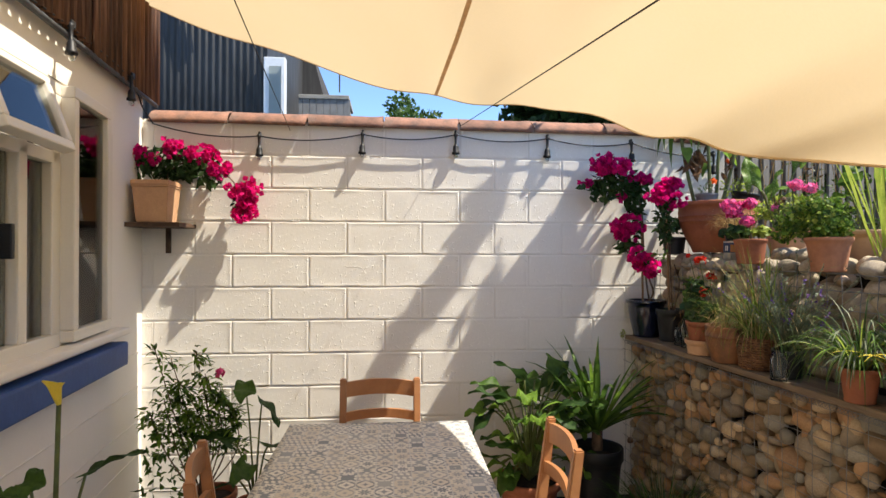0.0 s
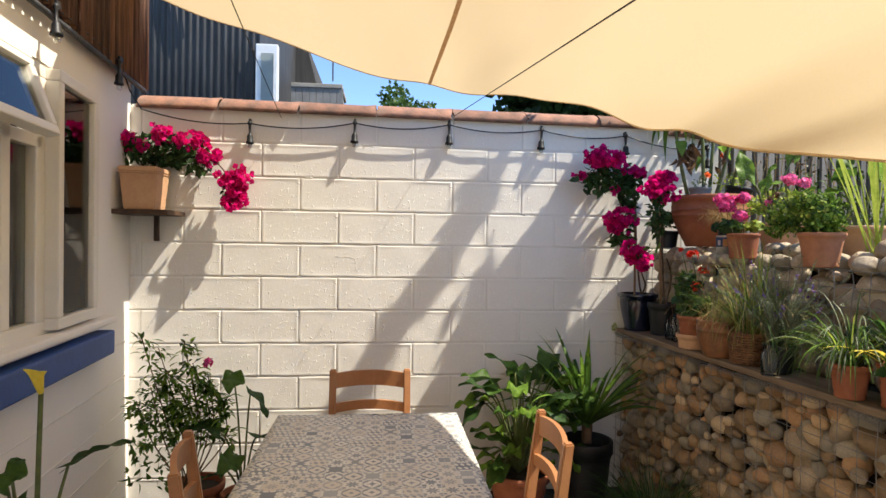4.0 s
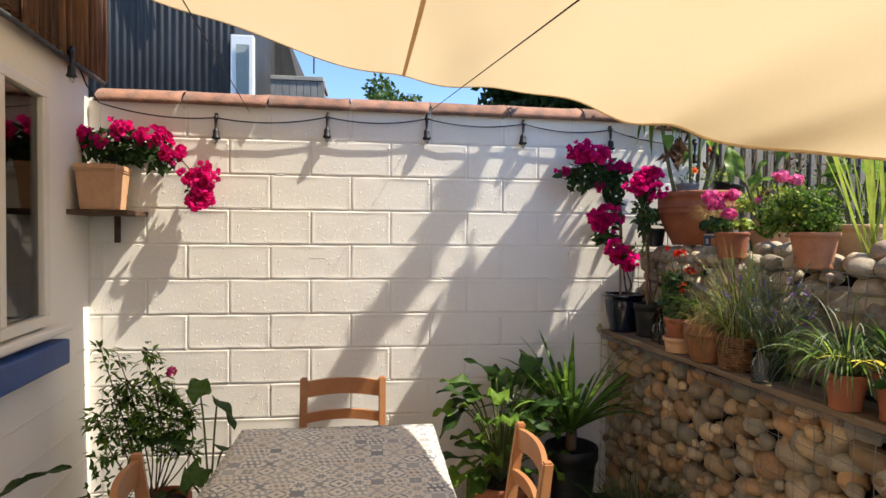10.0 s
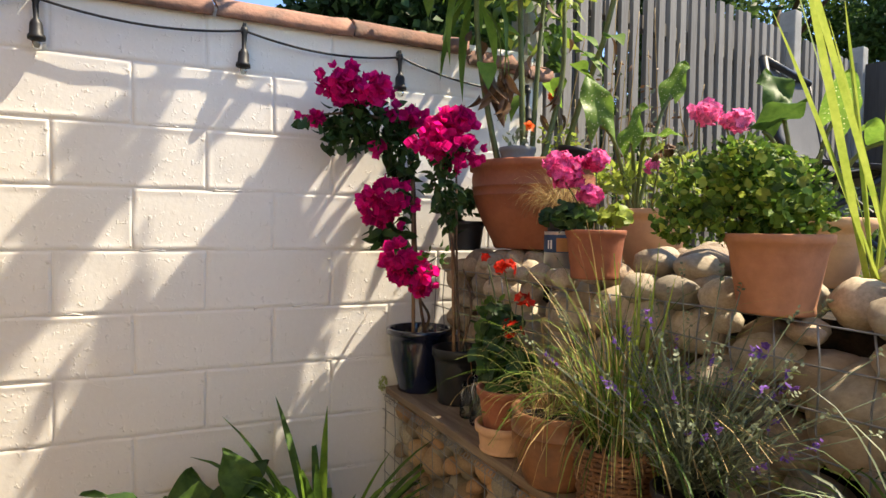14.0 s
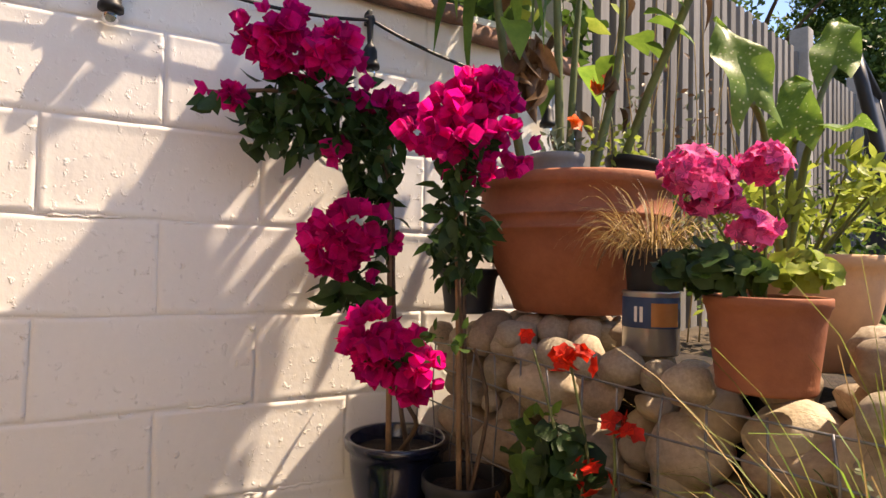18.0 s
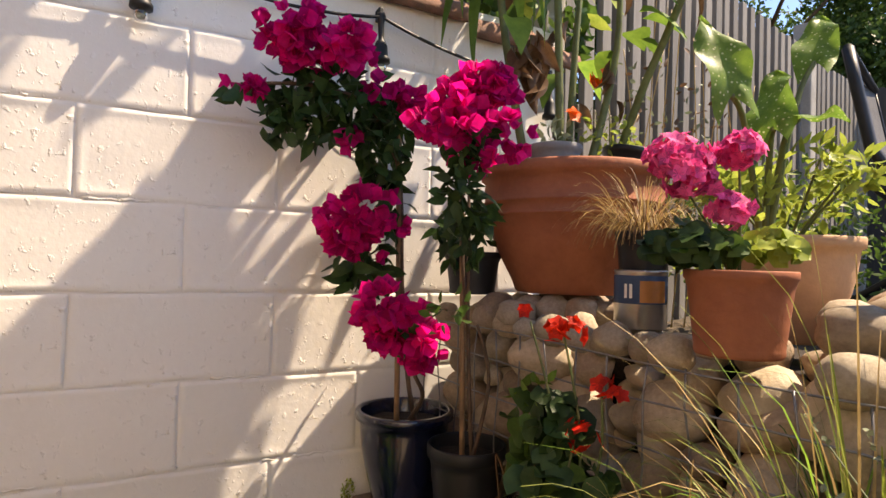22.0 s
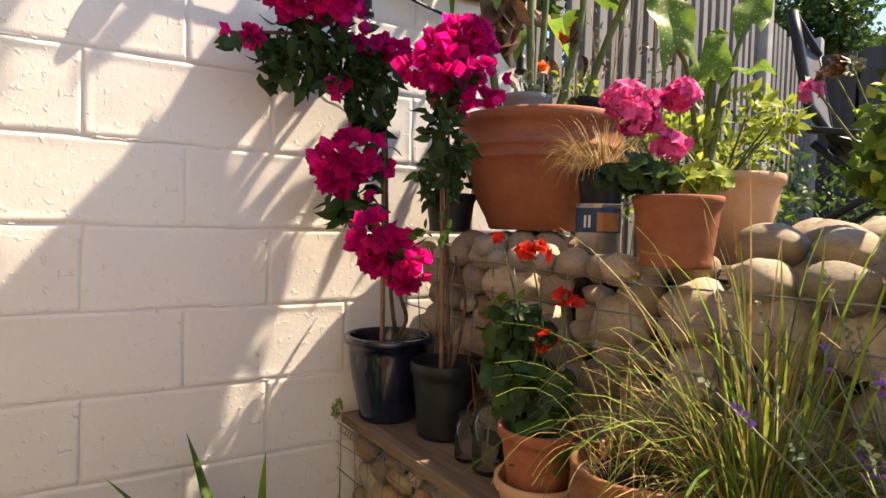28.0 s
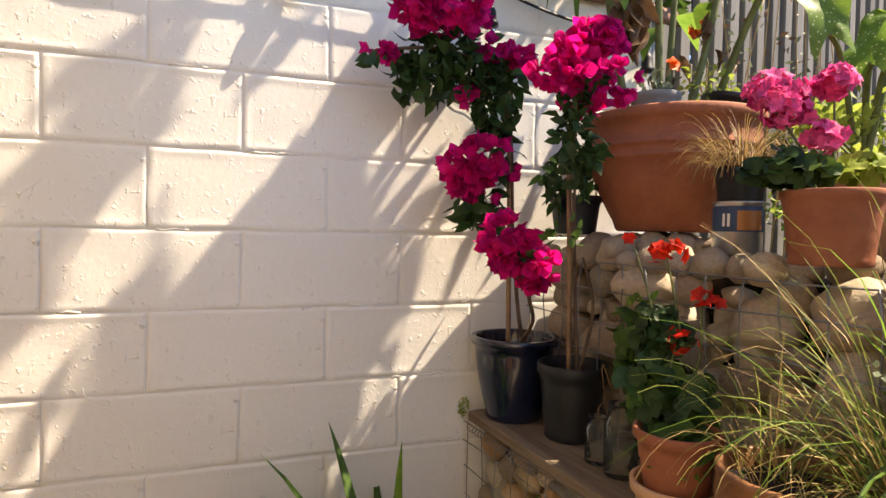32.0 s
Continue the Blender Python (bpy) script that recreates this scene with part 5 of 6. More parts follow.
def tuft(ob, mats, at, n, length, width, lean, droop, spread=0.03, name="blade_tuft", bias=(0, 0)):
    """A tuft of arching blades; one mesh for each colour."""
    accs = [Acc() for _ in mats]
    for k in range(n):
        w = random.uniform(0, 2 * math.pi)
        l = lean * random.uniform(0.2, 1.3)
        way = Vector((math.cos(w) * l + bias[0], math.sin(w) * l + bias[1], 1))
        accs[k % len(mats)].blade(Vector(at) + Vector((math.cos(w), math.sin(w), 0)) * spread * random.random(), way, length * random.uniform(0.5, 1.15), width * random.uniform(0.6, 1.3), droop * random.uniform(0.5, 1.5), 8)
    for m, a in zip(mats, accs):
        part(name, a.mesh(name, m), ob)


def big_leaf(name, mat, length, width, lobes=0.35, wave=0.03):
    """An arrow-shaped arum leaf lying along local y, with a raised midrib and wavy edge."""
    n, m = 12, 4
    verts, faces = [], []
    for i in range(n + 1):
        t = i / n
        w = width * 0.5 * (math.sin(math.pi * min(1, t * 0.80 + 0.20)) ** 0.8)
        for j in range(-m, m + 1):
            q = j / m
            back = -lobes * length * 0.5 * abs(q) ** 1.3 * (1 - t) ** 2
            x, y = q * w, length * t + back
            z = 0.22 * w * abs(q) + wave * math.sin(t * 11 + q * 2.2) * abs(q) - 0.30 * length * t * t
            verts.append((x, y, z))
    k = 2 * m + 1
    for i in range(n):
        for j in range(2 * m):
            a = i * k + j
            faces.append((a, a + 1, a + k + 1, a + k))
    return mesh_of(name, verts, faces, mat)


ARUM = [big_leaf("leaf", LEAF_MID, 0.24, 0.15), big_leaf("leaf", LEAF_DARK, 0.27, 0.14, wave=0.02), big_leaf("leaf", LEAF_BRIGHT, 0.2, 0.13, wave=0.035), big_leaf("leaf", LEAF_SPOTTED, 0.27, 0.145, wave=0.022, lobes=0.6)]


def arum(ob, root, leaves, stalk=STEM):
    """Long-stalked leaves: (tip of the stalk, heading, tilt, size, kind)."""
    for tip, heading, tilt, size, kind in leaves:
        a = Acc()
        r, t = Vector(root), Vector(tip)
        mid = r.lerp(t, 0.6) + Vector((0, 0, 0.06))
        a.tube([along([r, mid, t], k / 8) for k in range(9)], 0.006, 0.0045, 6)
        part("leaf_stalk", a.mesh("leaf_stalk", stalk), ob)
        part("leaf", ARUM[kind], ob, m=Matrix.Translation(t) @ pose(0, 0, 0, tilt, random.uniform(-20, 20), heading) @ Matrix.Diagonal((size, size, size, 1)))


# bougainvillea trained up a cane in the blue pot
b1 = plant("bougainvillea", "tall magenta bougainvillea tied to a cane in the blue pot", "flowering plant", "bougainvilleas")
stems(b1, BAMBOO, [[(1.475, 3.21, 1.16), (1.468, 3.205, 1.5), (1.457, 3.2, 1.86)]], 0.0065, 0.006, "cane")
stems(b1, WOODY, [[(1.53, 3.22, 1.16), (1.50, 3.21, 1.28), (1.475, 3.2, 1.5), (1.46, 3.2, 1.75), (1.38, 3.2, 1.90)], [(1.50, 3.23, 1.16), (1.50, 3.13, 1.25), (1.42, 3.0, 1.33), (1.38, 2.94, 1.38)],
                  [(1.38, 3.2, 1.9), (1.25, 3.18, 1.91), (1.11, 3.18, 1.89)]], 0.006, 0.003)
foliage(b1, LEAF_DARK, [((1.30, 3.2, 1.885), (0.13, 0.07, 0.085), 230), ((1.42, 3.2, 1.83), (0.06, 0.06, 0.11), 150), ((1.19, 3.2, 1.84), (0.035, 0.04, 0.06), 34), ((1.385, 3.2, 1.54), (0.06, 0.05, 0.055), 70),
                        ((1.44, 3.2, 1.68), (0.035, 0.035, 0.09), 36), ((1.37, 2.96, 1.44), (0.05, 0.04, 0.03), 20), ((1.12, 3.18, 1.88), (0.04, 0.02, 0.012), 8)], 0.05, 0.028, droop=0.5, hang=0.7)
bracts(b1, MAGENTA, [((1.252, 3.13, 1.968), (0.095, 0.07, 0.06), 100), ((1.42, 3.17, 1.93), (0.06, 0.045, 0.028), 22), ((1.115, 3.18, 1.89), (0.026, 0.02, 0.02), 8), ((1.365, 3.17, 1.625), (0.08, 0.06, 0.07), 75),
                     ((1.372, 2.926, 1.412), (0.066, 0.05, 0.05), 74), ((1.335, 2.934, 1.464), (0.048, 0.04, 0.036), 28), ((1.33, 3.17, 1.80), (0.03, 0.02, 0.02), 5), ((1.47, 3.17, 1.90), (0.04, 0.03, 0.03), 9)], 0.030)

b2 = plant("bougainvillea", "young magenta bougainvillea on a cane in the black pot", "flowering plant", "bougainvilleas")
stems(b2, BAMBOO, [[(1.552, 3.04, 1.12), (1.545, 3.04, 1.4), (1.535, 3.04, 1.70)]], 0.006, 0.0055, "cane")
stems(b2, WOODY, [[(1.57, 3.03, 1.12), (1.556, 3.035, 1.4), (1.545, 3.03, 1.8)], [(1.56, 3.02, 1.13), (1.60, 3.02, 1.3), (1.575, 3.03, 1.42)]], 0.005, 0.003)
foliage(b2, LEAF_DARK, [((1.535, 3.04, 1.70), (0.045, 0.045, 0.06), 60), ((1.575, 3.05, 1.615), (0.04, 0.04, 0.075), 60), ((1.55, 3.04, 1.80), (0.07, 0.06, 0.05), 40)], 0.045, 0.026, droop=0.5, hang=0.7)
foliage(b2, LEAF_MID, [((1.51, 3.04, 1.44), (0.05, 0.03, 0.04), 14)], 0.035, 0.022)
bracts(b2, MAGENTA, [((1.552, 3.03, 1.845), (0.095, 0.08, 0.085), 150), ((1.60, 3.02, 1.89), (0.045, 0.04, 0.06), 34), ((1.53, 3.03, 1.93), (0.03, 0.03, 0.035), 12)], 0.031)

for ob in list(b2.children):
    if ob.name.startswith(("bloom", "foliage")):
        shrink_about(ob, (0.975, 2.063, 1.575), 0.77)
stems(b2, WOODY, [[(1.556, 3.035, 1.4), (1.50, 2.97, 1.56), (1.43, 2.85, 1.68), (1.41, 2.81, 1.74)]], 0.004, 0.0025, "leader")

# bougainvillea in the corner planter
b3 = plant("bougainvillea", "trailing magenta bougainvillea spilling from the corner planter", "flowering plant", "bougainvilleas")
stems(b3, WOODY, [[(-1.27, 3.2, 1.85), (-1.2, 3.18, 1.96), (-1.05, 3.15, 2.0), (-0.88, 3.12, 1.9), (-0.79, 3.12, 1.74)], [(-1.28, 3.2, 1.85), (-1.36, 3.17, 1.98), (-1.40, 3.13, 2.03)], [(-1.25, 3.2, 1.85), (-1.22, 3.2, 2.03)]], 0.006, 0.003)
foliage(b3, LEAF_DARK, [((-1.18, 3.16, 1.985), (0.16, 0.09, 0.085), 300), ((-1.36, 3.10, 1.98), (0.09, 0.06, 0.075), 130), ((-0.99, 3.13, 1.93), (0.10, 0.06, 0.07), 90), ((-0.82, 3.12, 1.79), (0.05, 0.05, 0.09), 46), ((-1.24, 3.17, 1.90), (0.05, 0.05, 0.04), 26)], 0.05, 0.03, droop=0.4, hang=0.4)
bracts(b3, MAGENTA, [((-1.19, 3.12, 2.06), (0.085, 0.06, 0.045), 50), ((-1.36, 3.06, 2.02), (0.075, 0.05, 0.055), 40), ((-1.28, 3.08, 2.0), (0.03, 0.03, 0.03), 8), ((-1.02, 3.11, 2.03), (0.08, 0.06, 0.045), 48), ((-0.94, 3.10, 1.955), (0.055, 0.05, 0.06), 46),
                     ((-0.80, 3.09, 1.83), (0.085, 0.06, 0.085), 95), ((-0.785, 3.09, 1.695), (0.06, 0.05, 0.05), 48)], 0.030)

for ob in list(b3.children):
    ob.matrix_basis = Matrix.Translation((-0.03, 3.285, 0)) @ Matrix.Diagonal((1, 0.6, 1, 1)) @ Matrix.Translation((0, -3.13, 0))

# red geranium in the small stacked pots
g1 = plant("geranium", "leggy red geranium in the small terracotta pot", "flowering plant", "geraniums")
stems(g1, STEM, [[(1.55, 2.70, 1.13), (1.55, 2.74, 1.3), (1.553, 2.815, 1.45)], [(1.55, 2.69, 1.13), (1.57, 2.70, 1.28), (1.561, 2.735, 1.44)], [(1.56, 2.69, 1.13), (1.575, 2.66, 1.26), (1.568, 2.652, 1.36)], [(1.54, 2.7, 1.13), (1.53, 2.69, 1.2), (1.55, 2.69, 1.28)]], 0.003, 0.002)
geranium_leaves(g1, LEAF_DARK, [((1.55, 2.71, 1.19), (0.075, 0.075, 0.075), 70), ((1.555, 2.74, 1.30), (0.045, 0.05, 0.05), 26)], 0.026)
geranium_leaves(g1, LEAF_MID, [((1.555, 2.79, 1.28), (0.05, 0.06, 0.05), 15), ((1.55, 2.74, 1.19), (0.07, 0.08, 0.06), 32), ((1.545, 2.64, 1.14), (0.06, 0.05, 0.03), 8)], 0.032)
foliage(g1, LEAF_BRIGHT, [((1.555, 2.80, 1.33), (0.05, 0.05, 0.03), 16), ((1.53, 2.62, 1.09), (0.06, 0.05, 0.02), 18)], 0.03, 0.014)
florets(g1, RED, [((1.557, 2.752, 1.443), (0.022, 0.022, 0.016), 7), ((1.561, 2.712, 1.445), (0.018, 0.018, 0.018), 6), ((1.553, 2.83, 1.465), (0.010, 0.010, 0.010), 3), ((1.568, 2.655, 1.37), (0.014, 0.014, 0.016), 5), ((1.57, 2.625, 1.355), (0.012, 0.012, 0.012), 3), ((1.56, 2.69, 1.285), (0.03, 0.03, 0.022), 12)], 0.0155)
stems(g1, LEAF_DRY, [[(1.55, 2.87, 1.15), (1.53, 2.88, 1.2), (1.54, 2.86, 1.05)], [(1.56, 2.9, 1.12), (1.53, 2.89, 1.1), (1.545, 2.88, 1.02)]], 0.0018, 0.001, "withered_stem")

# grasses
gr = plant("ornamental_grass", "fine arching green and straw grass in the clay pot", "grass")
tuft(gr, (GRASS, STRAW, GRASS, STRAW), (1.538, 2.45, 1.13), 90, 0.26, 0.0021, 0.9, 3.0, 0.07, bias=(0.15, -0.12))
gr2 = plant("ornamental_grass", "tall striped grass growing from the wicker basket", "grass")
tuft(gr2, (GRASS, LEAF_MID, LEAF_BRIGHT, STRAW), (1.582, 2.27, 1.10), 360, 0.38, 0.0031, 0.75, 2.9, 0.07, bias=(0.2, -0.14))
tuft(gr2, (STRAW,), (1.60, 2.33, 1.10), 90, 0.38, 0.0026, 0.9, 3.0, 0.06, "dry_tuft", bias=(0.05, -0.05))
tuft(gr2, (GRASS, STRAW, LEAF_BRIGHT), (1.60, 2.28, 1.10), 90, 0.46, 0.0026, 0.62, 2.0, 0.06, "tall_tuft", bias=(0.0, -0.1))
tuft(gr2, (LEAF_LIME,), (1.60, 2.27, 1.10), 10, 0.50, 0.006, 0.22, 0.5, 0.05, "broad_tuft")

lav = plant("lavender", "wispy grey lavender with purple flower spikes", "flowering plant")
la = Acc()
heads = {True: Acc(), False: Acc()}
for k in range(115):
    w, l = random.uniform(0, 2 * math.pi), random.uniform(0.2, 1.1)
    way = Vector((math.cos(w) * l - 0.22, math.sin(w) * l - 0.35, 1)).normalized()
    root = Vector((1.59, 2.115, 1.08))
    tip = root + way * random.uniform(0.14, 0.40)
    la.tube([root, root.lerp(tip, 0.5) + Vector((0, 0, 0.02)), tip], 0.0011, 0.0009, 4)
    for q in range(7):
        la.leaf(root.lerp(tip, random.uniform(0.1, 0.75)), way + wild() * 0.8, wild(), 0.035, 0.003, 0.2, 0.1, 1)
    for q in range(9):
        heads[k % 5 == 0].leaf(tip + way * 0.0035 * q, way * 0.5 + wild(), wild(), 0.008, 0.006, 0, 0.2, 1)
part("flower_spike", heads[True].mesh("flower_spike", PURPLE), lav)["kind"] = "stuff"
part("seed_head", heads[False].mesh("seed_head", LEAF_GREY), lav)["kind"] = "stuff"
part("foliage", la.mesh("foliage", LEAF_GREY), lav)
stems(lav, LEAF_GREY, [[(1.60, 2.1, 1.08), (1.60, 2.04, 1.25), (1.62, 2.0, 1.36)], [(1.60, 2.1, 1.08), (1.59, 2.0, 1.2), (1.59, 1.93, 1.33)]], 0.0013, 0.001)
florets(lav, PURPLE, [((1.62, 2.0, 1.365), (0.008, 0.008, 0.016), 8), ((1.59, 1.93, 1.335), (0.008, 0.008, 0.016), 8), ((1.66, 2.06, 1.30), (0.008, 0.008, 0.014), 6)], 0.007, "flower_spike")

sp = plant("spider_plant", "arching variegated spider plant in terracotta", "house plant")
tuft(sp, (LEAF_GREY, LEAF_MID, LEAF_BRIGHT), (1.565, 1.73, 1.09), 230, 0.28, 0.0055, 0.85, 3.3, 0.04, bias=(-0.12, 0.0))
tuft(sp, (LEAF_LIME,), (1.565, 1.73, 1.09), 26, 0.26, 0.005, 0.8, 2.4, 0.03, "pale_tuft")
cy = plant("strap_leaved_plant", "broad strap-leaved plant with some yellowing blades", "house plant")
tuft(cy, (LEAF_MID, LEAF_DARK, LEAF_MID), (1.62, 1.59, 1.11), 34, 0.31, 0.016, 0.6, 1.6, 0.04)
tuft(cy, (YELLOW,), (1.61, 1.60, 1.11), 3, 0.33, 0.018, 0.9, 1.5, 0.03, "yellow_blade", bias=(-0.6, 0.4))
foliage(cy, LEAF_MID, [((1.60, 1.55, 1.16), (0.07, 0.07, 0.05), 22)], 0.07, 0.03)
ev = plant("leafy_plant", "dark leafy plant in the end pot", "plant")
foliage(ev, LEAF_DARK, [((1.64, 1.36, 1.22), (0.1, 0.1, 0.09), 120)], 0.06, 0.03)

# things growing in the big pot
sf = plant("sunflower_stalks", "tall fading sunflower stalks with wilted leaves in the large pot, plus added shade-casting tops", "plant")
S_LINES = [[(1.80, 3.05, 1.73), (1.79, 3.05, 2.0), (1.775, 3.05, 2.35), (1.75, 3.03, 2.7), (1.74, 3.0, 3.0), (1.76, 2.99, 3.35)], [(1.93, 3.04, 1.73), (1.94, 2.94, 1.95), (1.96, 2.82, 2.2), (1.94, 2.70, 2.6), (1.88, 2.62, 3.0), (1.84, 2.58, 3.3)], [(1.72, 3.06, 1.73), (1.66, 3.05, 1.95), (1.62, 3.05, 2.2), (1.60, 3.02, 2.6), (1.60, 2.98, 2.95)],
           [(1.86, 3.1, 1.73), (1.88, 3.1, 2.1), (1.92, 3.1, 2.55)], [(1.83, 3.0, 1.73), (1.90, 2.98, 2.05), (1.90, 2.98, 2.35)]]
stems(sf, STEM, S_LINES, 0.011, 0.006)
sl, dl = Acc(), Acc()
for L in S_LINES:
    for k in range(7):
        p = along(L, random.uniform(0.3, 1.0))
        w = random.uniform(0, 6.28)
        way = Vector((math.cos(w), math.sin(w), random.uniform(-0.5, 0.3)))
        sl.leaf(p + way * 0.05, way, (0, 0, 1), random.uniform(0.06, 0.12), random.uniform(0.04, 0.075), random.uniform(0.3, 0.9), 0.3, 4)
    for k in range(6):
        p = along(L, random.uniform(0.25, 0.8))
        w = random.uniform(0, 6.28)
        dl.leaf(p + Vector((math.cos(w), math.sin(w), 0)) * 0.02, Vector((math.cos(w) * 0.5, math.sin(w) * 0.5, -1)), wild(), random.uniform(0.045, 0.085), random.uniform(0.014, 0.028), 0.4, 1.2, 4)
for c in ((1.715, 3.03, 2.06), (1.70, 3.02, 1.98), (1.66, 3.02, 2.02)):
    for k in range(7):
        dl.leaf(Vector(c) + spot(0.03, 0.02, 0.04), (random.uniform(-0.5, 0.5), random.uniform(-0.5, 0.5), -1), wild(), 0.08, 0.035, 0.4, 1.0, 4)
# long leaves added to thicken the wall's shade, none above 2.78 for a lit gap
for L in S_LINES[:3]:
    for k in range(44):
        p = along(L, random.uniform(0.55, 1.0))
        if p.z > 2.78:
            continue
        w = random.uniform(0, 6.28)
        way = Vector((math.cos(w), math.sin(w), random.uniform(-1.1, 0.1)))
        sl.leaf(p + way * 0.03, way, (0, 0, 1), random.uniform(0.14, 0.26), random.uniform(0.025, 0.05), random.uniform(0.3, 0.8), 0.3, 4)
# unseen leaf masses overhead, placed to cast the diagonal shadows on the block wall
for c, r, n, length, width in (((1.615, 2.92, 3.46), (0.05, 0.20, 0.07), 130, 0.13, 0.035), ((1.82, 2.98, 2.60), (0.20, 0.16, 0.22), 270, 0.14, 0.06), ((1.785, 3.04, 2.87), (0.13, 0.08, 0.13), 180, 0.13, 0.06), ((1.53, 3.21, 2.42), (0.07, 0.06, 0.07), 46, 0.09, 0.05)):
    for k in range(n):
        sl.leaf(Vector(c) + spot(*r), wild() + Vector((0, -0.5, 0)), (0, 0, 1), length * random.uniform(0.6, 1.1), width * random.uniform(0.7, 1.2), random.uniform(0.2, 0.8), 0.3, 3)
part("foliage", sl.mesh("foliage", LEAF_BRIGHT), sf)
part("withered_foliage", dl.mesh("withered_foliage", LEAF_DRY), sf, "brown curled withered leaves")
part("yellow_leaf", (lambda a: (a.leaf((1.64, 3.0, 2.43), (0.05, 0, -1), (0, -1, 0), 0.13, 0.06, 0.1, 0.3, 4), a)[1])(Acc()).mesh("yellow_leaf", YELLOW), sf)
ns = plant("nasturtium", "small orange nasturtiums and dry sprigs in nested pots", "flowering plant")
stems(ns, STEM, [[(1.9, 3.0, 1.78), (1.90, 3.0, 1.9), (1.93, 3.07, 2.0)]], 0.002)
florets(ns, ORANGE, [((1.93, 3.07, 2.01), (0.014, 0.014, 0.014), 5), ((1.78, 2.99, 1.88), (0.007, 0.007, 0.007), 2)], 0.022)
foliage(ns, LEAF_LIME, [((1.90, 3.0, 1.85), (0.07, 0.05, 0.05), 70)], 0.022, 0.014)
foliage(ns, LEAF_GREY, [((1.75, 3.0, 1.84), (0.05, 0.04, 0.035), 26)], 0.03, 0.014)
wl = plant("leafy_plant", "small dark-leaved plant in the black pot by the wall", "plant")
foliage(wl, LEAF_DARK, [((1.62, 3.18, 1.62), (0.07, 0.06, 0.07), 60)], 0.055, 0.03, hang=0.5)

dry = plant("dry_grass", "tuft of dead straw-coloured grass in the black pot", "grass")
tuft(dry, (STRAW, STRAW, LEAF_DRY), (1.762, 2.76, 1.60), 460, 0.15, 0.0017, 0.9, 2.4, 0.045, bias=(-0.15, -0.1))

g2 = plant("geranium", "pink geranium with round leaves in the terracotta pot", "flowering plant", "geraniums")
stems(g2, STEM, [[(1.78, 2.59, 1.54), (1.75, 2.61, 1.62), (1.715, 2.635, 1.69)], [(1.79, 2.58, 1.54), (1.79, 2.58, 1.65), (1.785, 2.58, 1.72)], [(1.78, 2.58, 1.54), (1.775, 2.585, 1.62)]], 0.003)
geranium_leaves(g2, LEAF_DARK, [((1.72, 2.62, 1.585), (0.075, 0.065, 0.035), 80)], 0.019)
geranium_leaves(g2, LEAF_MID, [((1.75, 2.60, 1.58), (0.08, 0.06, 0.03), 36)], 0.018)
geranium_leaves(g2, LEAF_LIME, [((1.83, 2.56, 1.585), (0.055, 0.055, 0.03), 40)], 0.019)
florets(g2, PINK, [((1.715, 2.635, 1.725), (0.050, 0.048, 0.036), 130), ((1.725, 2.62, 1.69), (0.046, 0.038, 0.026), 70), ((1.785, 2.58, 1.738), (0.032, 0.032, 0.026), 64), ((1.775, 2.585, 1.642), (0.034, 0.032, 0.024), 56)], 0.0145)

for ob in list(g2.children):
    shrink_about(ob, (0.975, 2.063, 1.575), 0.88)

g3 = plant("geranium", "large bushy geranium with fresh green leaves and pink heads", "flowering plant", "geraniums")
stems(g3, WOODY, [[(1.79, 2.09, 1.53), (1.76, 2.1, 1.6), (1.70, 2.13, 1.66)], [(1.79, 2.08, 1.53), (1.83, 2.06, 1.62), (1.86, 2.03, 1.68)]], 0.006, 0.004)
stems(g3, STEM, [[(1.74, 2.12, 1.6), (1.71, 2.15, 1.7), (1.70, 2.15, 1.78)], [(1.76, 2.09, 1.6), (1.75, 2.11, 1.70), (1.735, 2.12, 1.765)], [(1.80, 2.05, 1.6), (1.83, 2.01, 1.72)]], 0.003, 0.002)
clumps = [((1.70, 2.15, 1.655), 0.055), ((1.78, 2.12, 1.69), 0.06), ((1.83, 2.06, 1.66), 0.045), ((1.75, 2.02, 1.64), 0.06), ((1.83, 2.13, 1.61), 0.055), ((1.68, 2.17, 1.60), 0.04), ((1.79, 2.01, 1.61), 0.04), ((1.74, 2.09, 1.61), 0.055), ((1.84, 2.10, 1.70), 0.035), ((1.71, 2.06, 1.70), 0.035)]
for mat, n, size in ((LEAF_BRIGHT, 40, 0.0105), (LEAF_LIME, 20, 0.0095), (LEAF_MID, 22, 0.012)):
    geranium_leaves(g3, mat, [(c, (r * 1.15, r * 1.15, r), int(n * r / 0.05)) for c, r in clumps], size, 0.35)
    foliage(g3, mat, [(c, (r * 1.25, r * 1.25, r * 1.1), int(n * 2.4 * r / 0.05)) for c, r in clumps], 0.017, 0.012, hang=-0.3)
florets(g3, PINK_LIGHT, [((1.715, 2.145, 1.795), (0.031, 0.031, 0.020), 95), ((1.748, 2.11, 1.778), (0.028, 0.028, 0.018), 75)], 0.0095)
for ob in list(g3.children):
    ob.matrix_basis = pose(-0.06, 0.01, -0.03)

bw = plant("leafy_plant", "lime-green leafy plant filling the pale bowl", "plant")
bl = [[(2.02, 2.66, 1.56), (2.02 + 0.05 * math.cos(k * 2.4), 2.66 + 0.05 * math.sin(k * 2.4), 1.64), (2.02 + 0.11 * math.cos(k * 2.4), 2.66 + 0.11 * math.sin(k * 2.4), 1.68 + 0.02 * (k % 4))] for k in range(12)]
stems(bw, STEM, bl, 0.003, 0.002)
foliage(bw, LEAF_LIME, [(p[2], (0.045, 0.045, 0.04), 38) for p in bl], 0.036, 0.014, hang=-0.4)
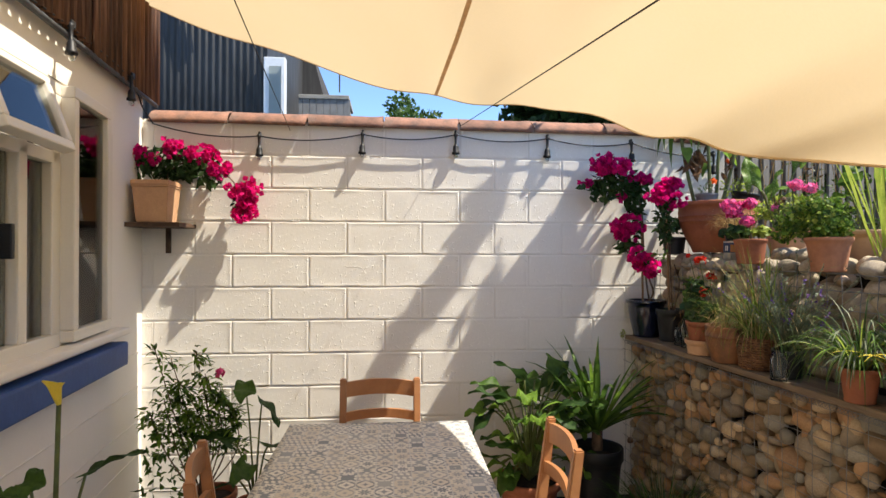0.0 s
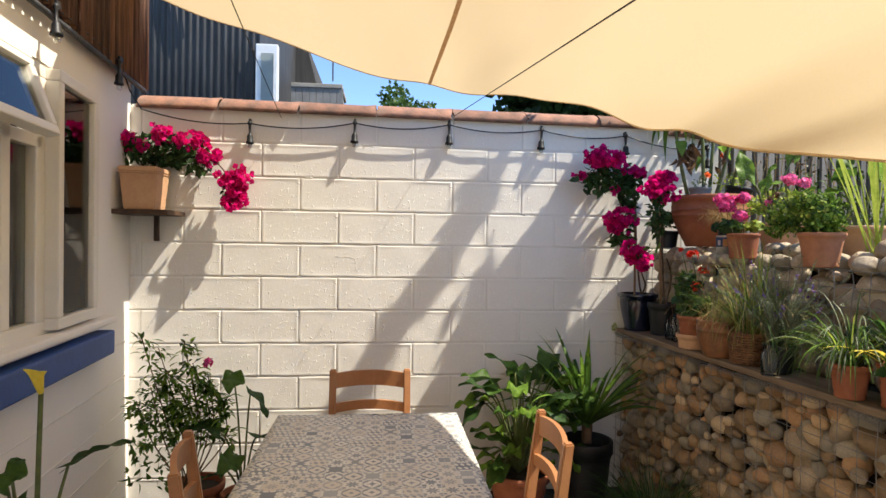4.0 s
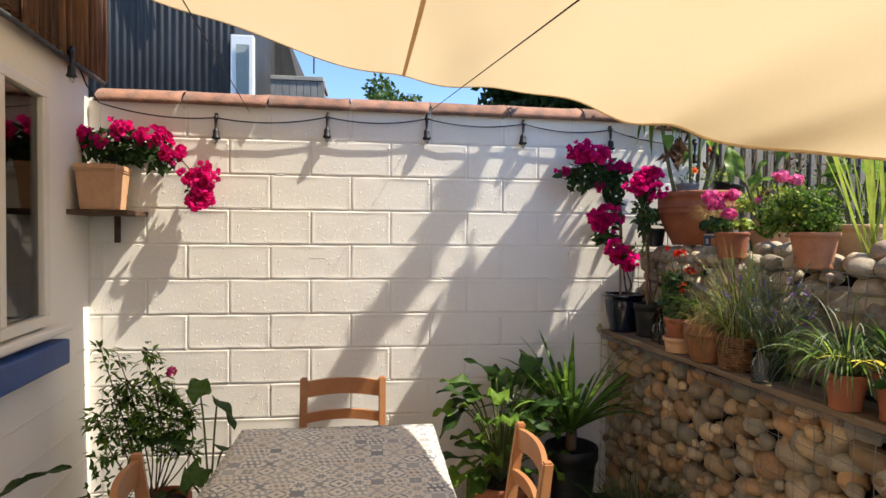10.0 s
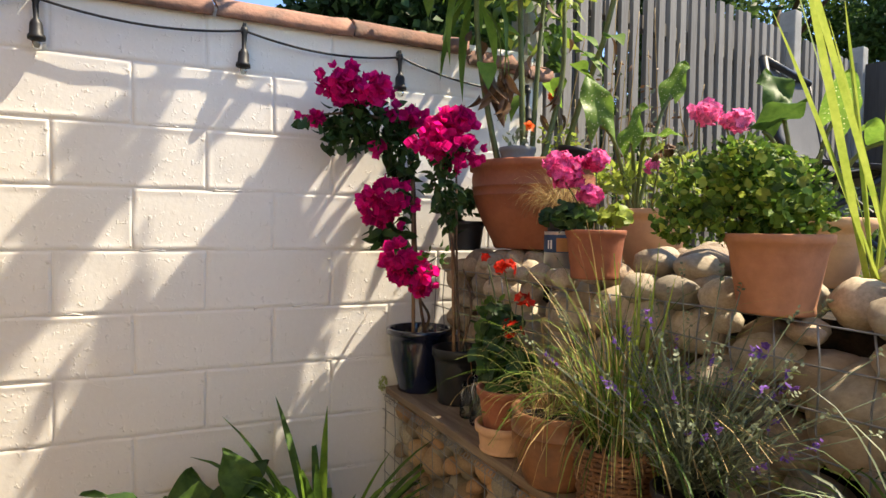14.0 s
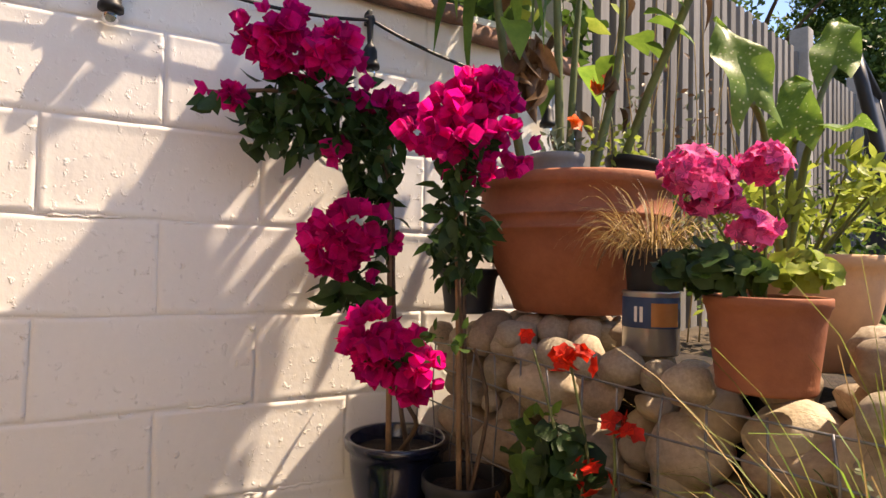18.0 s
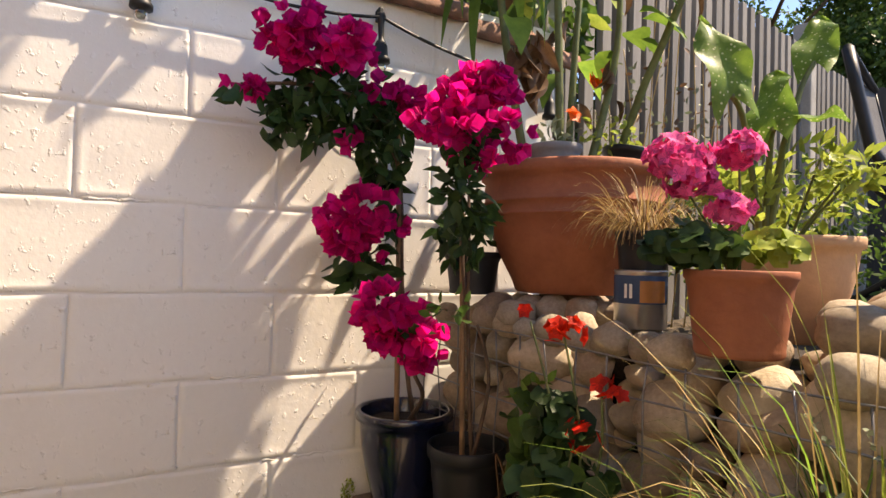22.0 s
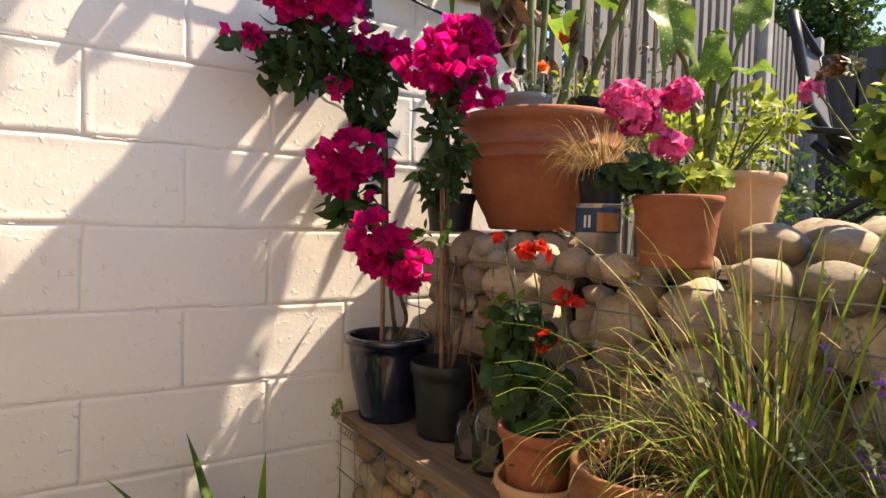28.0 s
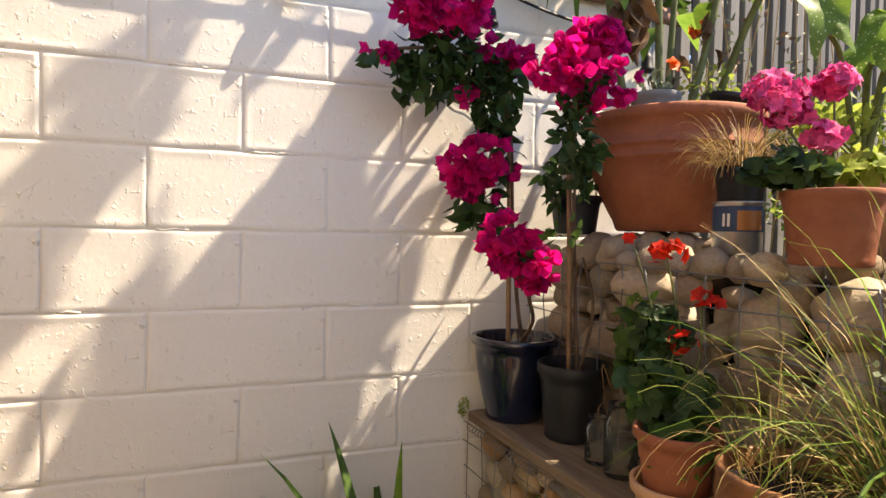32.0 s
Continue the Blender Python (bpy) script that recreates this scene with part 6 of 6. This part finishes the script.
for ob in list(bw.children):
    shrink_about(ob, (0.975, 2.063, 1.575), 0.92)
al = plant("arum_lily", "spotted arum leaves on tall stalks behind the pots", "plant", "arum lilies")
arum(al, (1.90, 2.62, 1.56), [((1.735, 2.565, 1.815), -20, 84, 0.56, 3), ((1.83, 2.56, 1.775), -85, 72, 0.54, 3), ((1.99, 2.59, 1.92), -70, 68, 0.5, 3), ((1.86, 2.54, 1.79), -100, 20, 0.4, 3)])
al2 = plant("arum_lily", "arum leaves growing beside the tall iris", "plant", "arum lilies")
arum(al2, (2.05, 2.25, 1.50), [((1.98, 2.30, 1.78), 170, 40, 0.5, 0), ((2.08, 2.2, 1.80), 120, 50, 0.5, 3), ((2.0, 2.28, 1.84), -30, 65, 0.5, 0), ((1.94, 2.34, 1.72), 220, 30, 0.45, 2), ((2.12, 2.12, 1.74), 100, 30, 0.5, 2)])
ir = plant("iris", "tall upright sword-leaved iris among the cobbles", "plant")
for k in range(15):
    a = Acc()
    a.blade((1.90 + random.uniform(-0.03, 0.03), 1.965 + random.uniform(-0.03, 0.03), 1.42), (random.uniform(-0.42, 0.42), random.uniform(-0.25, 0.25), 1), random.uniform(0.5, 0.82), random.uniform(0.013, 0.021), 0.14, 8, 0.1, 0.15)
    part("sword_leaf", a.mesh("sword_leaf", LEAF_LIME), ir)

# wild growth in the raised bed along the fence
wb = plant("bed_shrubs", "loose mixed shrubs and dry stalks along the fence", "shrubs")
foliage(wb, LEAF_LIME, [((2.45, 3.0, 1.58), (0.3, 0.2, 0.18), 330)], 0.032, 0.014, hang=-0.3)
foliage(wb, LEAF_MID, [((2.9, 3.3, 1.70), (0.6, 0.18, 0.28), 620), ((3.7, 3.3, 1.65), (0.7, 0.3, 0.25), 640), ((2.7, 2.5, 1.44), (0.5, 0.5, 0.09), 520), ((3.6, 1.8, 1.55), (0.7, 0.7, 0.25), 640)], 0.036, 0.018)
foliage(wb, LEAF_DRY, [((2.6, 3.42, 1.9), (0.35, 0.06, 0.45), 150)], 0.03, 0.015)
foliage(wb, LEAF_GREY, [((2.5, 3.4, 1.85), (0.35, 0.08, 0.45), 240)], 0.028, 0.014)
ds = [[(x, 3.32 + random.uniform(-0.05, 0.05), 1.35), (x + random.uniform(-0.04, 0.04), 3.3, 1.8), (x + random.uniform(-0.08, 0.08), 3.3, random.uniform(2.0, 2.5))] for x in [2.15 + 0.045 * k for k in range(16)]]
stems(wb, STRAW, ds, 0.003, 0.0015, "dry_stalk")
wb2 = plant("geranium", "fading geranium heads on long stalks beside the bushy one", "flowering plant", "geraniums")
stems(wb2, STEM, [[(1.70, 2.22, 1.56), (1.675, 2.26, 1.63), (1.655, 2.292, 1.69)], [(1.71, 2.22, 1.56), (1.69, 2.26, 1.66), (1.682, 2.28, 1.705)], [(1.72, 2.21, 1.56), (1.71, 2.25, 1.66), (1.702, 2.266, 1.71)]], 0.0022)
florets(wb2, PINK_LIGHT, [((1.655, 2.292, 1.68), (0.010, 0.010, 0.013), 10)], 0.010)
florets(wb2, LEAF_DRY, [((1.682, 2.28, 1.71), (0.012, 0.012, 0.014), 14), ((1.657, 2.29, 1.697), (0.008, 0.008, 0.005), 6)], 0.009)
florets(wb2, LEAF_GREY, [((1.702, 2.266, 1.713), (0.014, 0.014, 0.009), 26)], 0.006, "seed_head")
tips = plant("climber", "leafy green tops leaning over the broken end of the coping", "plant")
foliage(tips, LEAF_MID, [((2.0, 3.45, 2.35), (0.28, 0.12, 0.16), 150), ((1.75, 3.5, 2.28), (0.2, 0.08, 0.06), 60)], 0.075, 0.04, hang=0.4)
foliage(tips, LEAF_LIME, [((2.0, 3.3, 2.45), (0.25, 0.15, 0.2), 70)], 0.08, 0.035, hang=0.8)

# patio plants
ro = plant("rose_bush", "upright leafy rose bush with one pink bud", "shrub")
R_LINES = [[(-0.97, 3.02, 0.2), (-1.08 + 0.05 * k, 3.0 + 0.03 * (k % 3), 0.55), (-1.20 + 0.062 * k, 2.98 + 0.05 * (k % 2), (0.99, 0.93, 0.82, 0.97, 0.86, 0.74)[k])] for k in range(6)]
R_LINES += [[(-1.0, 3.03, 0.2), (-1.16 + 0.06 * k, 3.02, 0.45), (-1.24 + 0.07 * k, 3.02, 0.66 + 0.07 * (k % 3))] for k in range(7)]
stems(ro, WOODY, R_LINES, 0.0045, 0.0025)
la, lb = Acc(), Acc()
for L in R_LINES:
    for k in range(30):
        t = random.uniform(0.48, 1.0)
        w = random.uniform(0, 6.28)
        way = Vector((math.cos(w), math.sin(w), random.uniform(-0.35, 0.7)))
        for q in range(3):
            (la if k % 3 else lb).leaf(along(L, t) + way * 0.018 * q + wild() * 0.012, way + wild() * 0.7, (0, 0, 1), random.uniform(0.038, 0.066), random.uniform(0.015, 0.024), random.uniform(0.1, 0.6), 0.3, 2)
part("foliage", la.mesh("foliage", LEAF_BRIGHT), ro)
part("foliage", lb.mesh("foliage", LEAF_MID), ro)
foliage(ro, LEAF_MID, [((-1.18, 3.08, 0.36), (0.13, 0.12, 0.20), 90), ((-1.27, 3.16, 0.50), (0.06, 0.06, 0.2), 30)], 0.052, 0.022, name="low_growth")["kind"] = "stuff"
florets(ro, PINK, [((-0.87, 2.97, 0.865), (0.018, 0.018, 0.02), 8)], 0.022, "bud")
ar1 = plant("arum_lily", "leggy arum with broad leaves beside the rose", "plant", "arum lilies")
arum(ar1, (-0.70, 2.98, 0.18), [((-0.74, 2.97, 0.74), 20, 30, 0.75, 0), ((-0.66, 2.96, 0.72), 250, -30, 0.6, 1), ((-0.62, 2.93, 0.50), 250, 5, 0.9, 1), ((-0.80, 2.93, 0.52), 70, 20, 0.8, 1), ((-0.72, 2.9, 0.42), 180, 5, 0.8, 0), ((-0.60, 2.9, 0.42), 270, -5, 0.9, 1), ((-0.82, 2.95, 0.30), 120, 0, 0.7, 1)])
ar2 = plant("arum_lily", "lush clump of large glossy arum leaves in the corner", "plant", "arum lilies")
L2 = []
for k in range(46):
    w = random.uniform(0, 360)
    rr = random.uniform(0.05, 0.24)
    L2.append(((0.76 + rr * math.cos(radians(w)), 2.97 + rr * 0.6 * math.sin(radians(w)), random.uniform(0.42, 0.86) - rr * 0.6), w - 90 + random.uniform(-35, 35), random.uniform(-25, 50), random.uniform(0.55, 0.95), random.choice((0, 0, 1, 2))))
L2 += [((0.56, 2.93, 0.66), 100, 10, 0.9, 2), ((0.93, 3.0, 0.78), 20, 70, 0.72, 0), ((0.84, 3.02, 0.75), -60, 60, 0.7, 1), ((1.0, 2.98, 0.74), -120, 45, 0.65, 2)]
arum(ar2, (0.74, 2.98, 0.26), L2)
yu = plant("yucca", "spiky dark green yucca in the tall black pot", "plant")
for k in range(58):
    w, l = random.uniform(0, 2 * math.pi), random.uniform(0.1, 1.7)
    a = Acc()
    a.blade((1.13 + 0.02 * math.cos(w), 3.02 + 0.02 * math.sin(w), 0.50), (math.cos(w) * l, math.sin(w) * l * 0.8 - 0.1, 1), random.uniform(0.38, 0.58), 0.032, random.uniform(0.3, 1.7), 8, 0.2, 0.35)
    part("blade", a.mesh("blade", (LEAF_MID, LEAF_BRIGHT, LEAF_MID)[k % 3]), yu)
stems(yu, WOODY, [[(1.13, 3.02, 0.40), (1.13, 3.02, 0.52)]], 0.03, 0.028, "trunk")
ca = plant("calla_lily", "yellow calla lily with long green leaves by the house wall", "flowering plant")
stems(ca, STEM, [[(-1.02, 1.76, 0.2), (-1.0, 1.75, 0.7), (-0.985, 1.74, 1.05)]], 0.008, 0.007)


def spathe():
    verts, faces, n, m = [], [], 9, 12
    for i in range(n + 1):
        t = i / n
        for j in range(m + 1):
            w = (j / m - 0.5) * 2 * math.pi * 0.96
            r = 0.012 + 0.024 * t ** 0.8 + 0.012 * max(0, t - 0.75) / 0.25
            tip = 0.018 * max(0, math.cos(w)) * t * t
            verts.append((r * math.cos(w) * 1.1 + 0.006 * t * t * math.cos(w), r * math.sin(w), 0.095 * t + tip - 0.02 * t ** 3 * (1 - math.cos(w)) * 0.5))
    for i in range(n):
        for j in range(m):
            a = i * (m + 1) + j
            faces.append((a, a + 1, a + m + 2, a + m + 1))
    return mesh_of("flower", verts, faces, YELLOW)


part("flower", spathe(), ca, m=pose(-0.985, 1.74, 1.03, 6, 10, 250) @ Matrix.Diagonal((0.50, 0.50, 0.78, 1)))
arum(ca, (-1.02, 1.75, 0.22), [((-0.93, 1.78, 0.80), 300, 30, 0.62, 1), ((-1.05, 1.72, 0.78), 20, 30, 0.5, 0), ((-1.13, 1.7, 0.76), 70, 20, 0.55, 0), ((-1.0, 1.70, 0.74), 160, 0, 0.5, 1), ((-1.1, 1.78, 0.74), 100, 10, 0.5, 0), ((-1.06, 1.62, 0.74), 140, 10, 0.5, 1), ((-1.15, 1.62, 0.72), 200, 10, 0.5, 0)])
fe = plant("fern", "soft dark feathery plant on the ground by the stones", "plant")
tuft(fe, (LEAF_DARK, LEAF_MID), (1.26, 2.50, 0.13), 900, 0.34, 0.004, 0.9, 1.9, 0.12)
mo = plant("moss_tuft", "small green weed growing where wall and stones meet", "weed")
foliage(mo, LEAF_LIME, [((1.412, 3.352, 0.985), (0.018, 0.004, 0.03), 200)], 0.006, 0.004)


# ---- beyond the walls ----
far_house = tagged(empty("neighbour_house"), "tall house clad in black corrugated sheets with a white window", "house")
part("clad_wall", box_mesh("clad_wall", BLACK_SHEET, 2.9, 3.0, 6.2, at=(-2.76, 7.62, 3.1)), far_house)
for k in range(3):
    part("corrugated_sheet", corrugated("corrugated_sheet", BLACK_SHEET, 0.98, 5.0, 0.07, 0.022, seed=k + 9), far_house, m=pose(-4.23 + k * 0.975, 6.09 - 0.003 * (k % 2), 1.3) @ Matrix.Diagonal((1, -1, 1, 1)))
win = part("window", box_mesh("window", WHITE_PAINT, 0.22, 0.09, 0.75, 0.01, at=(-1.215, 6.06, 3.12)), far_house, "white framed window")
part("window_pane", box_mesh("window_pane", PANE, 0.12, 0.02, 0.55, at=(-1.205, 6.01, 3.12)), win)
lean = part("barge_board", box_mesh("barge_board", WHITE_PAINT, 0.05, 0.05, 0.62, 0.006), far_house, "pale slanting board", pose(-2.0, 6.0, 4.15, 0, -28, 0))
shed = tagged(empty("neighbour_shed"), "dark gabled outbuilding behind the wall", "shed")
bm = bmesh.new()
prof = [(-0.55, 0), (0.52, 0), (0.52, 3.55), (0.30, 4.4), (-0.55, 4.4)]
fr = [bm.verts.new((x, -1.2, z)) for x, z in prof]
bk = [bm.verts.new((x, 1.2, z)) for x, z in prof]
bm.faces.new(fr)
bm.faces.new(bk[::-1])
for k in range(5):
    bm.faces.new((fr[k], bk[k], bk[(k + 1) % 5], fr[(k + 1) % 5]))
part("shed_wall", finish(bm, "shed_wall", FENCE_DARK), shed, m=pose(-1.47, 9.7, 0))
box_room = tagged(empty("roof_box"), "grey boarded box building beyond the wall", "outbuilding")
part("boards", box_mesh("boards", GREY_PAINT, 0.78, 0.8, 3.6, 0.01, at=(-1.02, 8.6, 1.8)), box_room)
for k in range(9):
    part("board", box_mesh("board", GREY_PAINT, 0.09, 0.02, 0.7, 0.004, at=(-1.40 + 0.095 * k, 8.185, 3.28)), box_room)
part("cap", box_mesh("cap", CONCRETE, 0.86, 0.88, 0.06, 0.008, at=(-1.04, 8.6, 3.66)), box_room)
aerial = tagged(empty("tv_aerial"), "thin metal television aerial on the outbuilding", "aerial")
a = Acc()
a.tube([(-0.80, 8.8, 3.9), (-0.80, 8.8, 4.75)], 0.012, sides=5)
a.tube([(-0.98, 8.8, 4.3), (-0.72, 8.75, 4.3)], 0.009, sides=5)
for k in range(5):
    a.tube([(-0.96 + 0.05 * k, 8.7, 4.3), (-0.96 + 0.05 * k, 8.9, 4.3)], 0.005, sides=4)
part("mast", a.mesh("mast", WIRE), aerial)


def tree(name, label, x, y, h, r, mat, n, trunk=0.12, low=0.35, size=0.16):
    ob = tagged(empty(name, pose(x, y, 0)), label, "tree", "garden trees")
    a = Acc()
    a.tube([(0, 0, 0), (0.05, 0, h * 0.3), (-0.03, 0.05, h * 0.7)], trunk, trunk * 0.4, 8)
    for k in range(9):
        w = k * 2.4
        s = h * random.uniform(0.3, 0.65)
        a.tube([(0, 0, s), (math.cos(w) * r * 0.4, math.sin(w) * r * 0.4, s + h * 0.1), (math.cos(w) * r * 0.8, math.sin(w) * r * 0.8, s + h * 0.18)], trunk * 0.35, 0.01, 5)
    part("trunk", a.mesh("trunk", WOODY), ob)
    c = Acc()
    clumps = []
    for k in range(38):
        d = wild()
        clumps.append((Vector((d.x * r, d.y * r, h * low + h * (1 - low) * 0.5 * (1 + d.z))) * random.uniform(0.75, 1.0), r * random.uniform(0.2, 0.42)))
    for k in range(n):
        p, q = random.choice(clumps)
        o = wild() * q * random.uniform(0.5, 1.0)
        c.leaf(p + o, wild(), wild(), size * random.uniform(0.6, 1.3), size * 0.6, 0.2, 0.2, 1)
    part("crown", c.mesh("crown", mat), ob)
    return ob


random.seed(23)
tree("tree", "dark leafy tree beyond the garden wall", 4.1, 9.5, 6.2, 2.2, LEAF_DARK, 34000, size=0.18)
tree("tree", "dark leafy tree rising over the coping", 5.6, 10.5, 4.8, 2.2, LEAF_DARK, 24000, size=0.18)
tree("tree", "light green tree top over the wall", 0.4, 17.0, 6.05, 1.35, TREE_LEAF, 12000)
tree("tree", "tall green tree behind the fence", 6.3, 7.6, 6.8, 2.2, TREE_LEAF, 42000, size=0.09)
tree("tree", "tall sunlit green tree behind the fence", 8.2, 7.0, 6.7, 1.7, TREE_LEAF, 40000, size=0.09)
tree("tree", "far green tree at the garden's end", 11.0, 5.0, 4.6, 1.6, TREE_LEAF, 3600)
tree("tree", "far green tree at the garden's end", 12.0, 2.5, 4.4, 1.6, TREE_LEAF, 3200)

# reclining garden chair among the plants of the raised bed
SLING = material("grey_sling_cloth", (0.09, 0.09, 0.094), 0.75, vary=0.08, scale=12, fine=420, bump=0.25)
recliner = tagged(empty("garden_recliner", pose(2.80, 2.96, 1.335, 0, 0, 19)), "reclining garden chair with grey sling cloth and black frame", "chair")
RAIL = [(0.0, 0.885), (-0.02, 0.78), (-0.06, 0.575), (-0.13, 0.465), (-0.26, 0.415), (-0.52, 0.44), (-0.60, 0.40)]


def sling(name, line, x0, x1):
    """Cloth drawn over the rails, sagging a little between them."""
    verts, n = [], 8
    for y, z in line:
        for k in range(n + 1):
            q = k / n
            dip = 0.022 * (1 - (2 * q - 1) ** 2)
            verts.append((x0 + (x1 - x0) * q, y + dip * 0.8, z - dip * 0.5))
    verts += [(x, y + 0.004, z - 0.004) for x, y, z in verts]
    half, faces = len(verts) // 2, []
    for j in range(len(line) - 1):
        for k in range(n):
            a = j * (n + 1) + k
            faces += [(a, a + 1, a + n + 2, a + n + 1), (half + a, half + a + n + 1, half + a + n + 2, half + a + 1)]
    return mesh_of(name, verts, faces, SLING)


part("back_panel", sling("back_panel", RAIL[:4], 0.008, 0.556), recliner, "grey woven sling back")
part("seat_panel", sling("seat_panel", RAIL[3:6], 0.008, 0.556), recliner, "pale grey sling seat")
for x in (0.0, 0.55):
    tube = Acc()
    tube.tube([(x, y, z) for y, z in RAIL], 0.017 if x == 0.0 else 0.005, sides=8)
    part("side_rail", tube.mesh("side_rail", BLACK_PLASTIC), recliner, "black tubular rail")
    out = -0.035 if x == 0.0 else 0.585
    part("armrest", box_mesh("armrest", BLACK_PLASTIC, 0.045, 0.40, 0.02, 0.006, m=pose(out, -0.26, 0.46, 10, 0, 0)), recliner, "black plastic armrest")
    for foot, head in ((-0.56, -0.08), (0.14, -0.46)):
        leg = Acc()
        leg.tube([(out, foot, 0.012), (out, (foot + head) / 2, 0.23), (out, head, 0.45)], 0.012, 0.012, sides=8)
        part("leg", leg.mesh("leg", BLACK_PLASTIC), recliner)
for y, z in (RAIL[0], RAIL[-1], (-0.13, 0.44)):
    tube = Acc()
    tube.tube([(0.0, y, z), (0.275, y, z), (0.55, y, z)], 0.014, 0.014, sides=8)
    part("cross_bar", tube.mesh("cross_bar", BLACK_PLASTIC), recliner)

# unseen white wall added behind the camera, bouncing light back into the patio
back = tagged(new("wall_south", box_mesh("wall_south", HOUSE_WALL, 4.2, 0.2, 2.3, at=(0.6, -4.1, 1.15))), "unseen white wall added behind the camera to bounce light", "wall", kind="structure")
